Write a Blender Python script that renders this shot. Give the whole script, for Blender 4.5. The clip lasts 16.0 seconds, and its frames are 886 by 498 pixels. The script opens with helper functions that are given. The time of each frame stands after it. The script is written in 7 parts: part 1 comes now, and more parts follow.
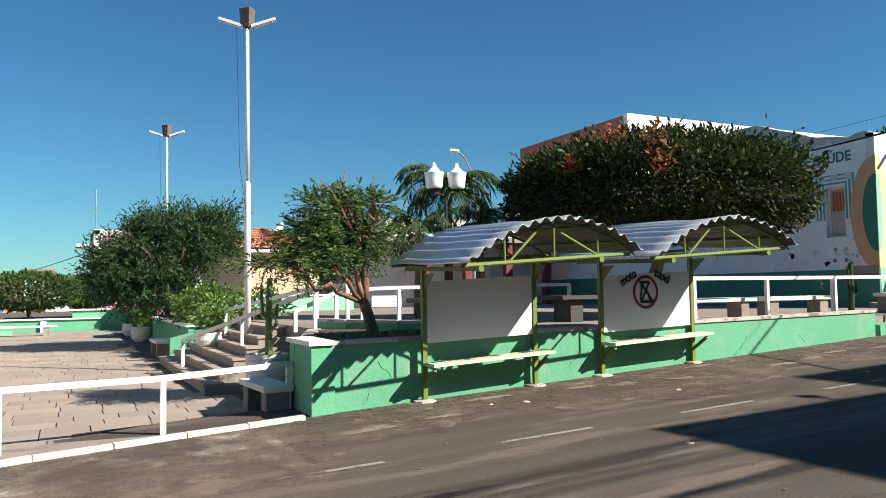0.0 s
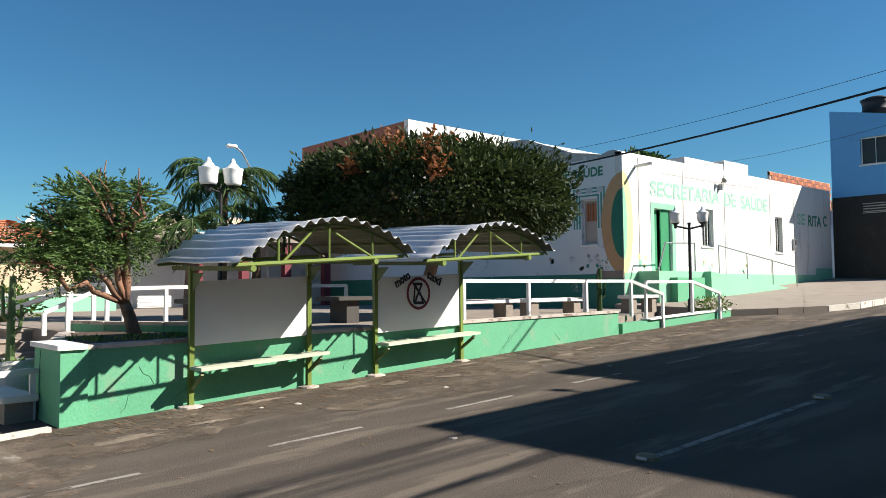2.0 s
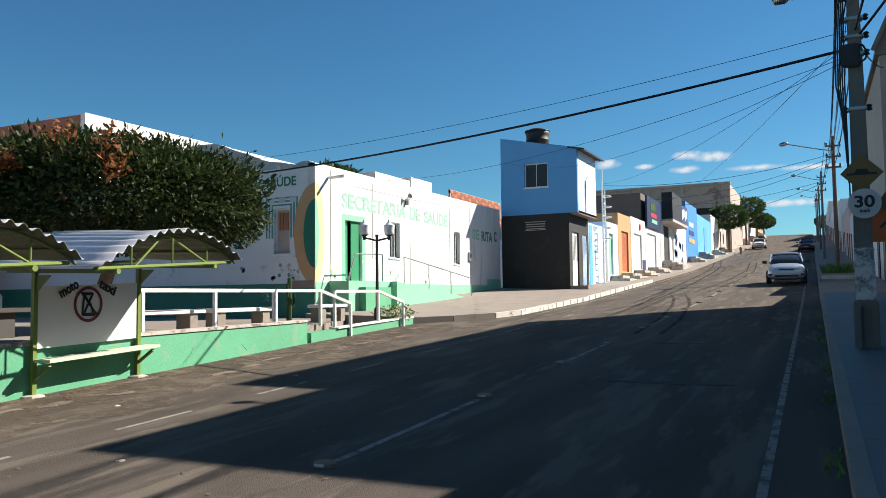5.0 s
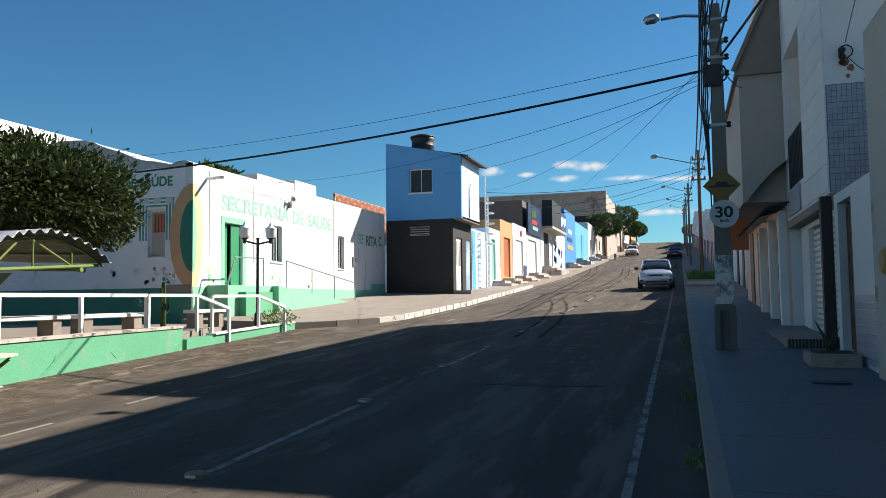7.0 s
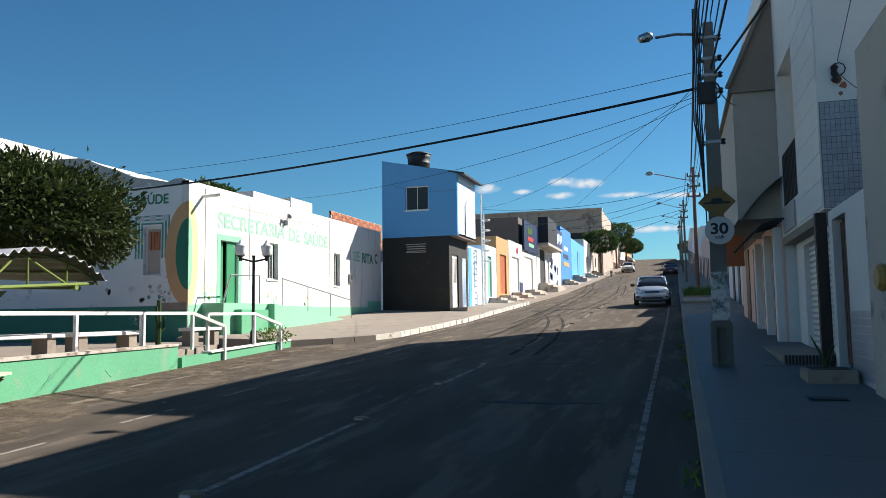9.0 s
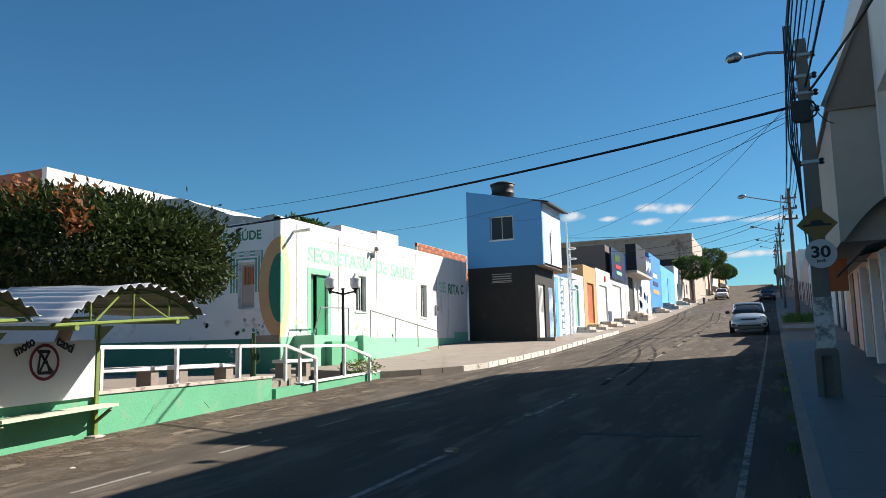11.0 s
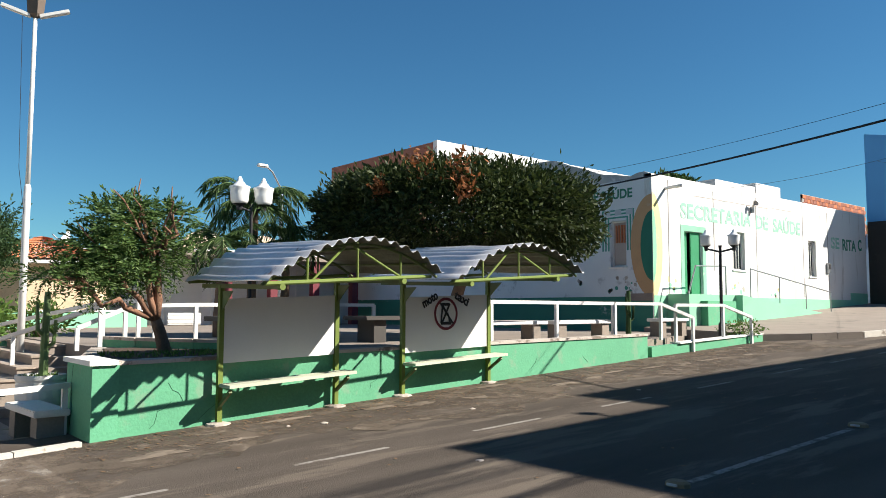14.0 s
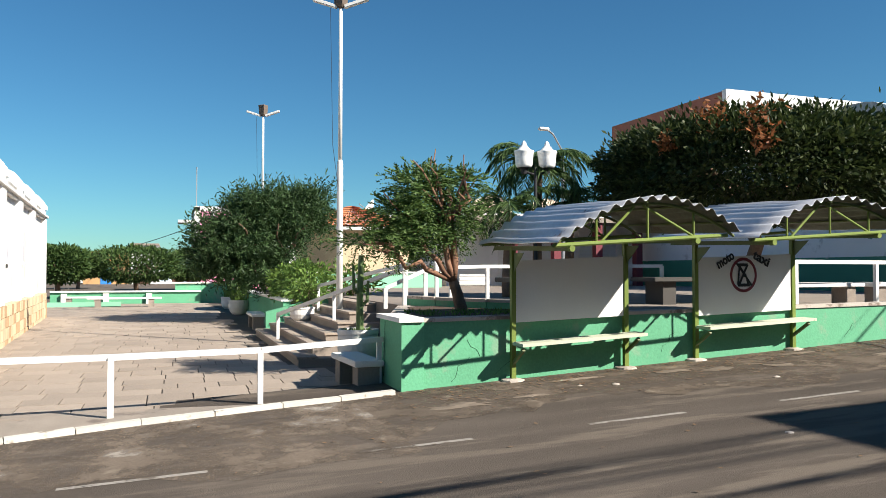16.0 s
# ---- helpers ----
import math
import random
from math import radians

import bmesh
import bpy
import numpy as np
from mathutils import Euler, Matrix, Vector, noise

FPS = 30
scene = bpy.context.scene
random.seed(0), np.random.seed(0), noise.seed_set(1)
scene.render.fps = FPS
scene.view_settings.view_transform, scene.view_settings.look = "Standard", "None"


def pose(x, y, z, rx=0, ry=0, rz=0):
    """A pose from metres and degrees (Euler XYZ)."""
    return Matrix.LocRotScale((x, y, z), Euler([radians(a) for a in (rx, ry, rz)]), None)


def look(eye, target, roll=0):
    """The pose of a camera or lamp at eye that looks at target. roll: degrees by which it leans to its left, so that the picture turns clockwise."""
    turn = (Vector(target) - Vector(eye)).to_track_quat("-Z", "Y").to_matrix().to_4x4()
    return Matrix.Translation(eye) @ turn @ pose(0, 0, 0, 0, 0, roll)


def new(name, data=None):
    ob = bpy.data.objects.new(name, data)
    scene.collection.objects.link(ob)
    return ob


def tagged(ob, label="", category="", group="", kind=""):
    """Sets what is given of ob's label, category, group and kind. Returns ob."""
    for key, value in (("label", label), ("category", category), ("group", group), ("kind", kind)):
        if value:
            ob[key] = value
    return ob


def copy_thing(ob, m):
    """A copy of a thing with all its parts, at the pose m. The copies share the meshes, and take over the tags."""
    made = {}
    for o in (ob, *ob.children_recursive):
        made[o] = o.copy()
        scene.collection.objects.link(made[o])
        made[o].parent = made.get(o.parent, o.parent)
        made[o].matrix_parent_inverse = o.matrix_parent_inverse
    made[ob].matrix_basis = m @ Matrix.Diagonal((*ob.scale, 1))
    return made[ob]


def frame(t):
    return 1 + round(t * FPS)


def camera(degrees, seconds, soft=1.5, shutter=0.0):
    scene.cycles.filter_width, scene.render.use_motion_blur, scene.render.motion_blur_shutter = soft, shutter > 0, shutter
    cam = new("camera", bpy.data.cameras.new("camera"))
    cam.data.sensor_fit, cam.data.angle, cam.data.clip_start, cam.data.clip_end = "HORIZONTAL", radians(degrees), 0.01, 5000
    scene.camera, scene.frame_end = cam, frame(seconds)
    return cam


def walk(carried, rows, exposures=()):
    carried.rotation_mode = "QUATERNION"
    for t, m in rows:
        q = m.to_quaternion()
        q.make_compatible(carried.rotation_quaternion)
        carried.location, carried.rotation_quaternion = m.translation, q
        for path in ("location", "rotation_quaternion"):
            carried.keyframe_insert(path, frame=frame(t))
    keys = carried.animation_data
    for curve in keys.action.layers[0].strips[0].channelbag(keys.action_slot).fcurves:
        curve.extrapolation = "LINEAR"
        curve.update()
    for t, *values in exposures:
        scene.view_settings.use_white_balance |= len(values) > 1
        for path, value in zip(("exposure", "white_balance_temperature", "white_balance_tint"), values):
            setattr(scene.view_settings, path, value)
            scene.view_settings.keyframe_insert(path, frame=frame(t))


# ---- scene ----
# Metres: +y runs up the street, +x to its right-hand side; the camera stands on the kerb and pans.
cam = camera(59.6, 16.0, soft=0.5)
EYE = 1.6
ROWS = [
    (0, 0.000, -0.000, 64.03, 3.12, 0.88),
    (0.5, 0.008, 0.015, 60.27, 3.08, 1.10),
    (1, 0.016, 0.027, 57.26, 3.09, 1.01),
    (1.5, 0.026, 0.041, 53.56, 3.02, 0.81),
    (2, 0.042, 0.062, 47.91, 2.99, 0.50),
    (2.5, 0.061, 0.080, 42.32, 3.10, 0.24),
    (3, 0.075, 0.093, 38.23, 3.08, 0.40),
    (3.5, 0.091, 0.104, 34.13, 3.19, 0.46),
    (4, 0.102, 0.111, 31.30, 3.24, 0.57),
    (4.5, 0.113, 0.118, 28.44, 3.35, 0.69),
    (5, 0.125, 0.124, 25.61, 3.46, 0.68),
    (7.5, 0.165, 0.139, 16.53, 3.75, 0.83),
    (8, 0.165, 0.139, 16.54, 3.85, 0.92),
    (10.5, 0.148, 0.132, 20.46, 7.24, 1.33),
    (11, 0.136, 0.127, 23.21, 7.33, 1.34),
    (11.5, 0.132, 0.125, 24.20, 7.27, 1.20),
    (12, 0.112, 0.115, 29.07, 6.85, 0.71),
    (12.5, 0.082, 0.097, 36.60, 5.96, 0.33),
    (13, 0.059, 0.078, 42.83, 5.15, -0.13),
    (13.5, 0.046, 0.066, 46.74, 4.74, -0.14),
    (14, 0.037, 0.055, 49.90, 4.51, -0.20),
    (14.5, 0.019, 0.032, 56.06, 3.48, -0.27),
    (15, 0.001, 0.002, 63.58, 2.93, -0.12),
    (15.5, -0.006, -0.013, 67.00, 1.82, -0.18),
    (16, -0.012, -0.028, 70.46, 1.60, -0.06),
]
walk(cam, [(t, pose(x, y, EYE, 90 + pitch, roll, yaw)) for t, x, y, yaw, pitch, roll in ROWS], exposures=[(0, 1.05), (16, 1.05)])

# ---- light ----
SUN_AZ, SUN_EL = radians(43.5), radians(35.5)
sun_to = Vector((math.cos(SUN_AZ) * math.cos(SUN_EL), math.sin(SUN_AZ) * math.cos(SUN_EL), math.sin(SUN_EL)))
sun = new("sun", bpy.data.lights.new("sun", "SUN"))
sun.data.energy, sun.data.angle, sun.data.color = 5.0, radians(0.5), (1.0, 0.93, 0.83)
sun.matrix_world = look(sun_to * 60, (0, 0, 0))
world = bpy.data.worlds.new("sky")
scene.world = world
world.use_nodes = True
wn = world.node_tree.nodes
sky = wn.new("ShaderNodeTexSky")
sky.sky_type, sky.sun_disc = "NISHITA", False
sky.sun_elevation, sky.sun_rotation = SUN_EL, math.pi / 2 - SUN_AZ
sky.air_density, sky.dust_density, sky.ozone_density = 1.0, 0.1, 3.0
wn["Background"].inputs[1].default_value = 0.0395
hsv = wn.new("ShaderNodeHueSaturation")
hsv.inputs["Saturation"].default_value = 1.1
world.node_tree.links.new(sky.outputs[0], hsv.inputs["Color"])
tint = wn.new("ShaderNodeVectorMath")
tint.operation = "MULTIPLY"
tint.inputs[1].default_value = (0.62, 1.1, 1.24)
world.node_tree.links.new(hsv.outputs[0], tint.inputs[0])
world.node_tree.links.new(tint.outputs[0], wn["Background"].inputs[0])
CLOUD = 0.42

# ---- materials ----
def mat(name, color, rough=0.8, metal=0.0, scale=3.0, vary=0.15, fine=60.0, bump=0.15, dirt=None, dirt_at=0.6, dirt_scale=1.2, spec=0.4, stretch=None, island=0.0):
    """Paint or stone with broad and fine variation, an optional stain colour and fine relief."""
    m = bpy.data.materials.new(name)
    m.use_nodes = True
    nt = m.node_tree
    n, l = nt.nodes, nt.links
    b = n["Principled BSDF"]
    b.inputs["Roughness"].default_value, b.inputs["Metallic"].default_value = rough, metal
    b.inputs["Specular IOR Level"].default_value = spec
    co = n.new("ShaderNodeTexCoord")
    wide = co.outputs["Object"]
    if stretch:
        mp = n.new("ShaderNodeMapping")
        mp.inputs["Scale"].default_value = stretch
        l.new(wide, mp.inputs["Vector"])
        wide = mp.outputs[0]
    broad, grain = n.new("ShaderNodeTexNoise"), n.new("ShaderNodeTexNoise")
    for k, s, d in ((broad, scale, 4), (grain, fine, 3)):
        k.inputs["Scale"].default_value, k.inputs["Detail"].default_value = s, d
        l.new(wide if k is broad else co.outputs["Object"], k.inputs["Vector"])
    add = n.new("ShaderNodeMath"); add.operation = "ADD"
    l.new(broad.outputs["Fac"], add.inputs[0]); l.new(grain.outputs["Fac"], add.inputs[1])
    info = n.new("ShaderNodeObjectInfo")
    add2 = n.new("ShaderNodeMath"); add2.operation = "MULTIPLY_ADD"
    l.new(info.outputs["Random"], add2.inputs[0]); add2.inputs[1].default_value = 0.35; l.new(add.outputs[0], add2.inputs[2])
    if island:
        geo, add3 = n.new("ShaderNodeNewGeometry"), n.new("ShaderNodeMath")
        add3.operation = "MULTIPLY_ADD"
        l.new(geo.outputs["Random Per Island"], add3.inputs[0]); add3.inputs[1].default_value = island; l.new(add2.outputs[0], add3.inputs[2])
        add2 = add3
    rng = n.new("ShaderNodeMapRange")
    rng.inputs["From Min"].default_value, rng.inputs["From Max"].default_value = 0.6, 1.7
    rng.inputs["To Min"].default_value, rng.inputs["To Max"].default_value = 1 - vary, 1 + vary
    l.new(add2.outputs[0], rng.inputs["Value"])
    mul = n.new("ShaderNodeVectorMath"); mul.operation = "SCALE"
    mul.inputs[0].default_value = color
    l.new(rng.outputs[0], mul.inputs["Scale"])
    col = mul.outputs[0]
    if dirt:
        st = n.new("ShaderNodeTexNoise")
        st.inputs["Scale"].default_value, st.inputs["Detail"].default_value, st.inputs["Roughness"].default_value = dirt_scale, 8, 0.65
        l.new(wide, st.inputs["Vector"])
        ramp = n.new("ShaderNodeMapRange")
        ramp.inputs["From Min"].default_value, ramp.inputs["From Max"].default_value = dirt_at, dirt_at + 0.08
        l.new(st.outputs["Fac"], ramp.inputs["Value"])
        mx = n.new("ShaderNodeMix"); mx.data_type = "RGBA"
        l.new(ramp.outputs[0], mx.inputs["Factor"]); l.new(col, mx.inputs["A"]); mx.inputs["B"].default_value = (*dirt, 1)
        col = mx.outputs["Result"]
    l.new(col, b.inputs["Base Color"])
    if bump:
        bp = n.new("ShaderNodeBump"); bp.inputs["Strength"].default_value, bp.inputs["Distance"].default_value = bump, 0.02
        l.new(grain.outputs["Fac"], bp.inputs["Height"]); l.new(bp.outputs[0], b.inputs["Normal"])
    return m


ASPHALT = mat("asphalt", (0.113, 0.094, 0.078), 0.95, scale=0.6, vary=0.55, fine=110, bump=0.5, dirt=(0.148, 0.122, 0.098), dirt_at=0.52, dirt_scale=1.1, spec=0.1, stretch=(2.2, 0.35, 1))
EARTH = mat("dusty gutter", (0.145, 0.116, 0.09), 0.95, scale=1.5, vary=0.45, fine=50, bump=0.5, spec=0.1, dirt=(0.22, 0.18, 0.14), dirt_at=0.56, dirt_scale=3.5)
GROUND = mat("dry ground", (0.2, 0.16, 0.11), 0.95, scale=0.2, vary=0.3)
PAVER = mat("stone paver", (0.285, 0.235, 0.19), 0.85, scale=1.2, vary=0.34, fine=40, bump=0.35, dirt=(0.17, 0.14, 0.11), dirt_at=0.6, dirt_scale=1.6, island=0.35)
JOINT = mat("paver joint", (0.11, 0.09, 0.072), 0.95, scale=2, vary=0.3)
CONCRETE = mat("concrete", (0.25, 0.21, 0.175), 0.9, scale=1.5, vary=0.25, fine=50, dirt=(0.16, 0.14, 0.12), dirt_at=0.6)
WHITE = mat("white wall paint", (0.65, 0.645, 0.63), 0.75, scale=0.8, vary=0.07, fine=30, bump=0.1, dirt=(0.5, 0.48, 0.45), dirt_at=0.57, dirt_scale=1.8, stretch=(1.2, 1.2, 0.22))
WHITE_WORN = mat("worn white lime paint", (0.74, 0.72, 0.68), 0.85, scale=2, vary=0.12, bump=0.2, dirt=(0.42, 0.37, 0.32), dirt_at=0.62, dirt_scale=3)
KERBPAINT = mat("worn kerb whitewash", (0.58, 0.55, 0.49), 0.9, scale=4, vary=0.18, bump=0.4, dirt=(0.25, 0.2, 0.16), dirt_at=0.57, dirt_scale=4)
WHITE_MET = mat("white enamel paint", (0.66, 0.655, 0.63), 0.5, scale=2, vary=0.07, bump=0.05, dirt=(0.4, 0.3, 0.22), dirt_at=0.74, dirt_scale=6)
GREEN = mat("mint green wall paint", (0.105, 0.345, 0.195), 0.8, scale=1.2, vary=0.2, fine=30, bump=0.2, dirt=(0.17, 0.33, 0.21), dirt_at=0.56, dirt_scale=1.6)
DKGREEN = mat("dark teal dado paint", (0.045, 0.2, 0.14), 0.75, scale=1.5, vary=0.12, dirt=(0.62, 0.64, 0.6), dirt_at=0.62, dirt_scale=1.4)
PALEGREEN = mat("pale mint dado paint", (0.23, 0.51, 0.34), 0.75, scale=1.5, vary=0.1, dirt=(0.72, 0.7, 0.62), dirt_at=0.64, dirt_scale=1.2)
LETTERGREEN = mat("faded green letter paint", (0.26, 0.5, 0.37), 0.8, vary=0.15, scale=3, bump=0, dirt=(0.64, 0.64, 0.62), dirt_at=0.56, dirt_scale=3)
LETTERDARK = mat("dark green letter paint", (0.05, 0.2, 0.13), 0.8, vary=0.1, bump=0, dirt=(0.6, 0.6, 0.58), dirt_at=0.62, dirt_scale=5)
DOORGREEN = mat("green door paint", (0.03, 0.23, 0.1), 0.5, vary=0.1)
LIME = mat("lime green steel paint", (0.15, 0.205, 0.04), 0.5, vary=0.12, bump=0.05, dirt=(0.2, 0.11, 0.05), dirt_at=0.66, dirt_scale=8)
OLIVE = mat("olive green steel paint", (0.12, 0.15, 0.05), 0.55, vary=0.15, bump=0.05, dirt=(0.12, 0.07, 0.04), dirt_at=0.66, dirt_scale=8)
ZINC = mat("corrugated zinc sheet", (0.6, 0.6, 0.61), 0.33, metal=0.5, scale=2.0, vary=0.18, fine=20, bump=0.05, dirt=(0.2, 0.1, 0.07), dirt_at=0.64, dirt_scale=2.5)
# darker copy of ZINC: the shade below the roof is put into the colour
ZINCUNDER = mat("zinc underside darkened for shade", (0.16, 0.155, 0.115), 0.7, scale=2.0, vary=0.3, fine=20, bump=0.05, dirt=(0.11, 0.08, 0.05), dirt_at=0.6, dirt_scale=2.5)
PANEL = mat("white sheet panel", (0.72, 0.71, 0.69), 0.5, vary=0.05, bump=0.03, dirt=(0.5, 0.46, 0.42), dirt_at=0.7, dirt_scale=3)
BLACK = mat("black paint", (0.02, 0.02, 0.022), 0.6, vary=0.1, bump=0)
MAROON = mat("maroon paint", (0.16, 0.025, 0.035), 0.6, vary=0.1, bump=0)
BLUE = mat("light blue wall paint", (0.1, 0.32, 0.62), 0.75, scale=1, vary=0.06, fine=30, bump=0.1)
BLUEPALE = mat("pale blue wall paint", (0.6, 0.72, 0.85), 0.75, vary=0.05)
VIVIDBLUE = mat("vivid blue wall paint", (0.04, 0.22, 0.55), 0.7, vary=0.08)
CYAN = mat("sky blue wall paint", (0.1, 0.38, 0.68), 0.7, vary=0.08)
NAVY = mat("navy paint", (0.03, 0.05, 0.14), 0.6, vary=0.1)
CHARCOAL = mat("charcoal wall paint", (0.024, 0.022, 0.021), 0.7, scale=1, vary=0.4, bump=0.15, dirt=(0.034, 0.031, 0.029), dirt_at=0.55)
OCHRE = mat("ochre wall paint", (0.5, 0.29, 0.13), 0.8, vary=0.08, dirt=(0.5, 0.4, 0.3), dirt_at=0.68)
ORANGE = mat("orange shutter paint", (0.45, 0.13, 0.05), 0.6, vary=0.08)
PINK = mat("pink wall paint", (0.72, 0.28, 0.42), 0.8, vary=0.07)
BRICKRED = mat("brick red wall", (0.3, 0.115, 0.075), 0.85, vary=0.2, scale=2, fine=20, bump=0.3)
ROOFTILE = mat("clay roof tile", (0.5, 0.17, 0.075), 0.85, vary=0.25, scale=3, fine=20, bump=0.2)
RENDERGREY = mat("bare cement render", (0.42, 0.38, 0.34), 0.9, scale=0.7, vary=0.2, dirt=(0.25, 0.22, 0.2), dirt_at=0.58)
GREYTILE = mat("grey facade tile", (0.36, 0.37, 0.4), 0.3, vary=0.25, bump=0.05)
OFFWHITE = mat("off-white facade paint", (0.68, 0.67, 0.66), 0.7, vary=0.07, dirt=(0.3, 0.26, 0.22), dirt_at=0.72, dirt_scale=1.5)
PEACH = mat("peach wall paint", (0.7, 0.45, 0.36), 0.75, vary=0.07)
WOOD = mat("dark stained wood", (0.1, 0.05, 0.03), 0.55, scale=6, vary=0.3)
STEEL = mat("grey steel", (0.35, 0.36, 0.37), 0.4, metal=0.8, vary=0.1)
DARK = mat("dark opening", (0.025, 0.025, 0.028), 0.6, vary=0.1, bump=0)
CABLE = mat("black cable sheath", (0.015, 0.015, 0.018), 0.6, vary=0.1, bump=0)
POLECONC = mat("weathered pole concrete", (0.135, 0.128, 0.115), 0.9, scale=3, vary=0.25, dirt=(0.1, 0.09, 0.08), dirt_at=0.58, dirt_scale=3)
LINE = mat("worn white road paint", (0.3, 0.275, 0.245), 0.9, scale=4, vary=0.2, dirt=(0.14, 0.118, 0.097), dirt_at=0.5, dirt_scale=4, spec=0.1)
SIGNYELLOW = mat("yellow sign sheet", (0.17, 0.105, 0.025), 0.5, vary=0.08, bump=0)
SIGNWHITE = mat("white sign sheet", (0.46, 0.46, 0.46), 0.45, vary=0.05, bump=0)
RED = mat("red paint", (0.5, 0.03, 0.03), 0.5, vary=0.1)
CREAM = mat("cream stone cladding", (0.6, 0.47, 0.31), 0.8, scale=2, vary=0.3)
CREAMDARK = mat("brown stone cladding", (0.46, 0.31, 0.18), 0.8, scale=2, vary=0.3)
YELLOWPALE = mat("pale yellow paint", (0.75, 0.62, 0.28), 0.8, vary=0.1, dirt=(0.78, 0.76, 0.7), dirt_at=0.6)
CARPAINT = mat("silver car paint", (0.4, 0.45, 0.53), 0.28, metal=0.4, vary=0.03, bump=0)
CARRED = mat("dark red car paint", (0.12, 0.02, 0.025), 0.3, vary=0.03, bump=0)
RUBBER = mat("black rubber", (0.02, 0.02, 0.02), 0.8, vary=0.1)
BARK = mat("grey brown bark", (0.19, 0.12, 0.08), 0.9, scale=8, vary=0.35, fine=40, bump=0.6)
BARKRED = mat("reddish peeling bark", (0.22, 0.115, 0.07), 0.85, scale=8, vary=0.35, fine=40, bump=0.5)
COPING = mat("worn dirty coping", (0.45, 0.4, 0.35), 0.9, scale=3, vary=0.2, bump=0.3, dirt=(0.2, 0.16, 0.13), dirt_at=0.52, dirt_scale=2.5)
BOARD = mat("pale worn bench paint", (0.5, 0.52, 0.4), 0.7, vary=0.12, dirt=(0.3, 0.25, 0.18), dirt_at=0.64, dirt_scale=6)
LITTER = mat("dry leaf litter", (0.17, 0.1, 0.05), 0.9, vary=0.4)
SOIL = mat("dark planter soil", (0.07, 0.045, 0.03), 0.95, vary=0.4, fine=30, bump=0.6)


def glass(name, color, rough=0.25):
    m = mat(name, color, rough, vary=0.05, bump=0, spec=0.2)
    return m


WINDOW = glass("dark window glass", (0.03, 0.035, 0.04))
CARGLASS = mat("car window glass", (0.03, 0.035, 0.04), 0.08, vary=0.05, bump=0, spec=0.6)
OPAL = mat("opal lamp glass", (0.82, 0.82, 0.8), 0.25, vary=0.02, bump=0)


def leaf(name, a, b):
    """Leaves: colour between a and b from leaf to leaf, a little light let through."""
    m = bpy.data.materials.new(name)
    m.use_nodes = True
    n, l = m.node_tree.nodes, m.node_tree.links
    p = n["Principled BSDF"]
    geo, ramp = n.new("ShaderNodeNewGeometry"), n.new("ShaderNodeMix")
    ramp.data_type = "RGBA"
    ramp.inputs["A"].default_value, ramp.inputs["B"].default_value = (*a, 1), (*b, 1)
    l.new(geo.outputs["Random Per Island"], ramp.inputs["Factor"])
    l.new(ramp.outputs["Result"], p.inputs["Base Color"])
    p.inputs["Roughness"].default_value, p.inputs["Specular IOR Level"].default_value = 0.55, 0.22
    t, mixs = n.new("ShaderNodeBsdfTranslucent"), n.new("ShaderNodeMixShader")
    l.new(ramp.outputs["Result"], t.inputs["Color"])
    mixs.inputs[0].default_value = 0.25
    l.new(p.outputs[0], mixs.inputs[1]); l.new(t.outputs[0], mixs.inputs[2])
    l.new(mixs.outputs[0], n["Material Output"].inputs["Surface"])
    return m


FICUS = leaf("dark ficus leaf", (0.014, 0.028, 0.008), (0.058, 0.078, 0.022))
FICUSDRY = leaf("dry reddish leaf", (0.2, 0.08, 0.03), (0.3, 0.11, 0.04))
FEATHER = leaf("feathery acacia leaf", (0.04, 0.085, 0.022), (0.11, 0.175, 0.045))
BRIGHT = leaf("bright shrub leaf", (0.06, 0.12, 0.025), (0.15, 0.24, 0.05))
PALMLEAF = leaf("palm leaf", (0.025, 0.055, 0.016), (0.085, 0.14, 0.04))
GREYGREEN = leaf("grey green needle leaf", (0.022, 0.05, 0.018), (0.062, 0.11, 0.038))
FARLEAF = leaf("far tree leaf", (0.03, 0.065, 0.018), (0.08, 0.13, 0.035))
CACTUS = mat("cactus skin", (0.13, 0.2, 0.07), 0.6, vary=0.2, scale=6)


def patchy(m, scale, low, high):
    """Lets a surface show only in patches, so that what lies under it comes through."""
    n, l = m.node_tree.nodes, m.node_tree.links
    co, ns, rg = n.new("ShaderNodeTexCoord"), n.new("ShaderNodeTexNoise"), n.new("ShaderNodeMapRange")
    ns.inputs["Scale"].default_value, ns.inputs["Detail"].default_value, ns.inputs["Roughness"].default_value = scale, 8, 0.7
    l.new(co.outputs["Object"], ns.inputs["Vector"]); l.new(ns.outputs["Fac"], rg.inputs["Value"])
    rg.inputs["From Min"].default_value, rg.inputs["From Max"].default_value = low, high
    l.new(rg.outputs[0], n["Principled BSDF"].inputs["Alpha"])
    return m


patchy(EARTH, 1.6, 0.38, 0.58)
patchy(LINE, 8.0, 0.22, 0.48)
SAND = mat("washed road sand", (0.18, 0.148, 0.116), 0.95, scale=6, vary=0.45, fine=60, bump=0.5, spec=0.1)
PALEDUST = patchy(mat("pale cement smear", (0.3, 0.265, 0.225), 0.95, vary=0.2, spec=0.1), 1.6, 0.56, 0.66)


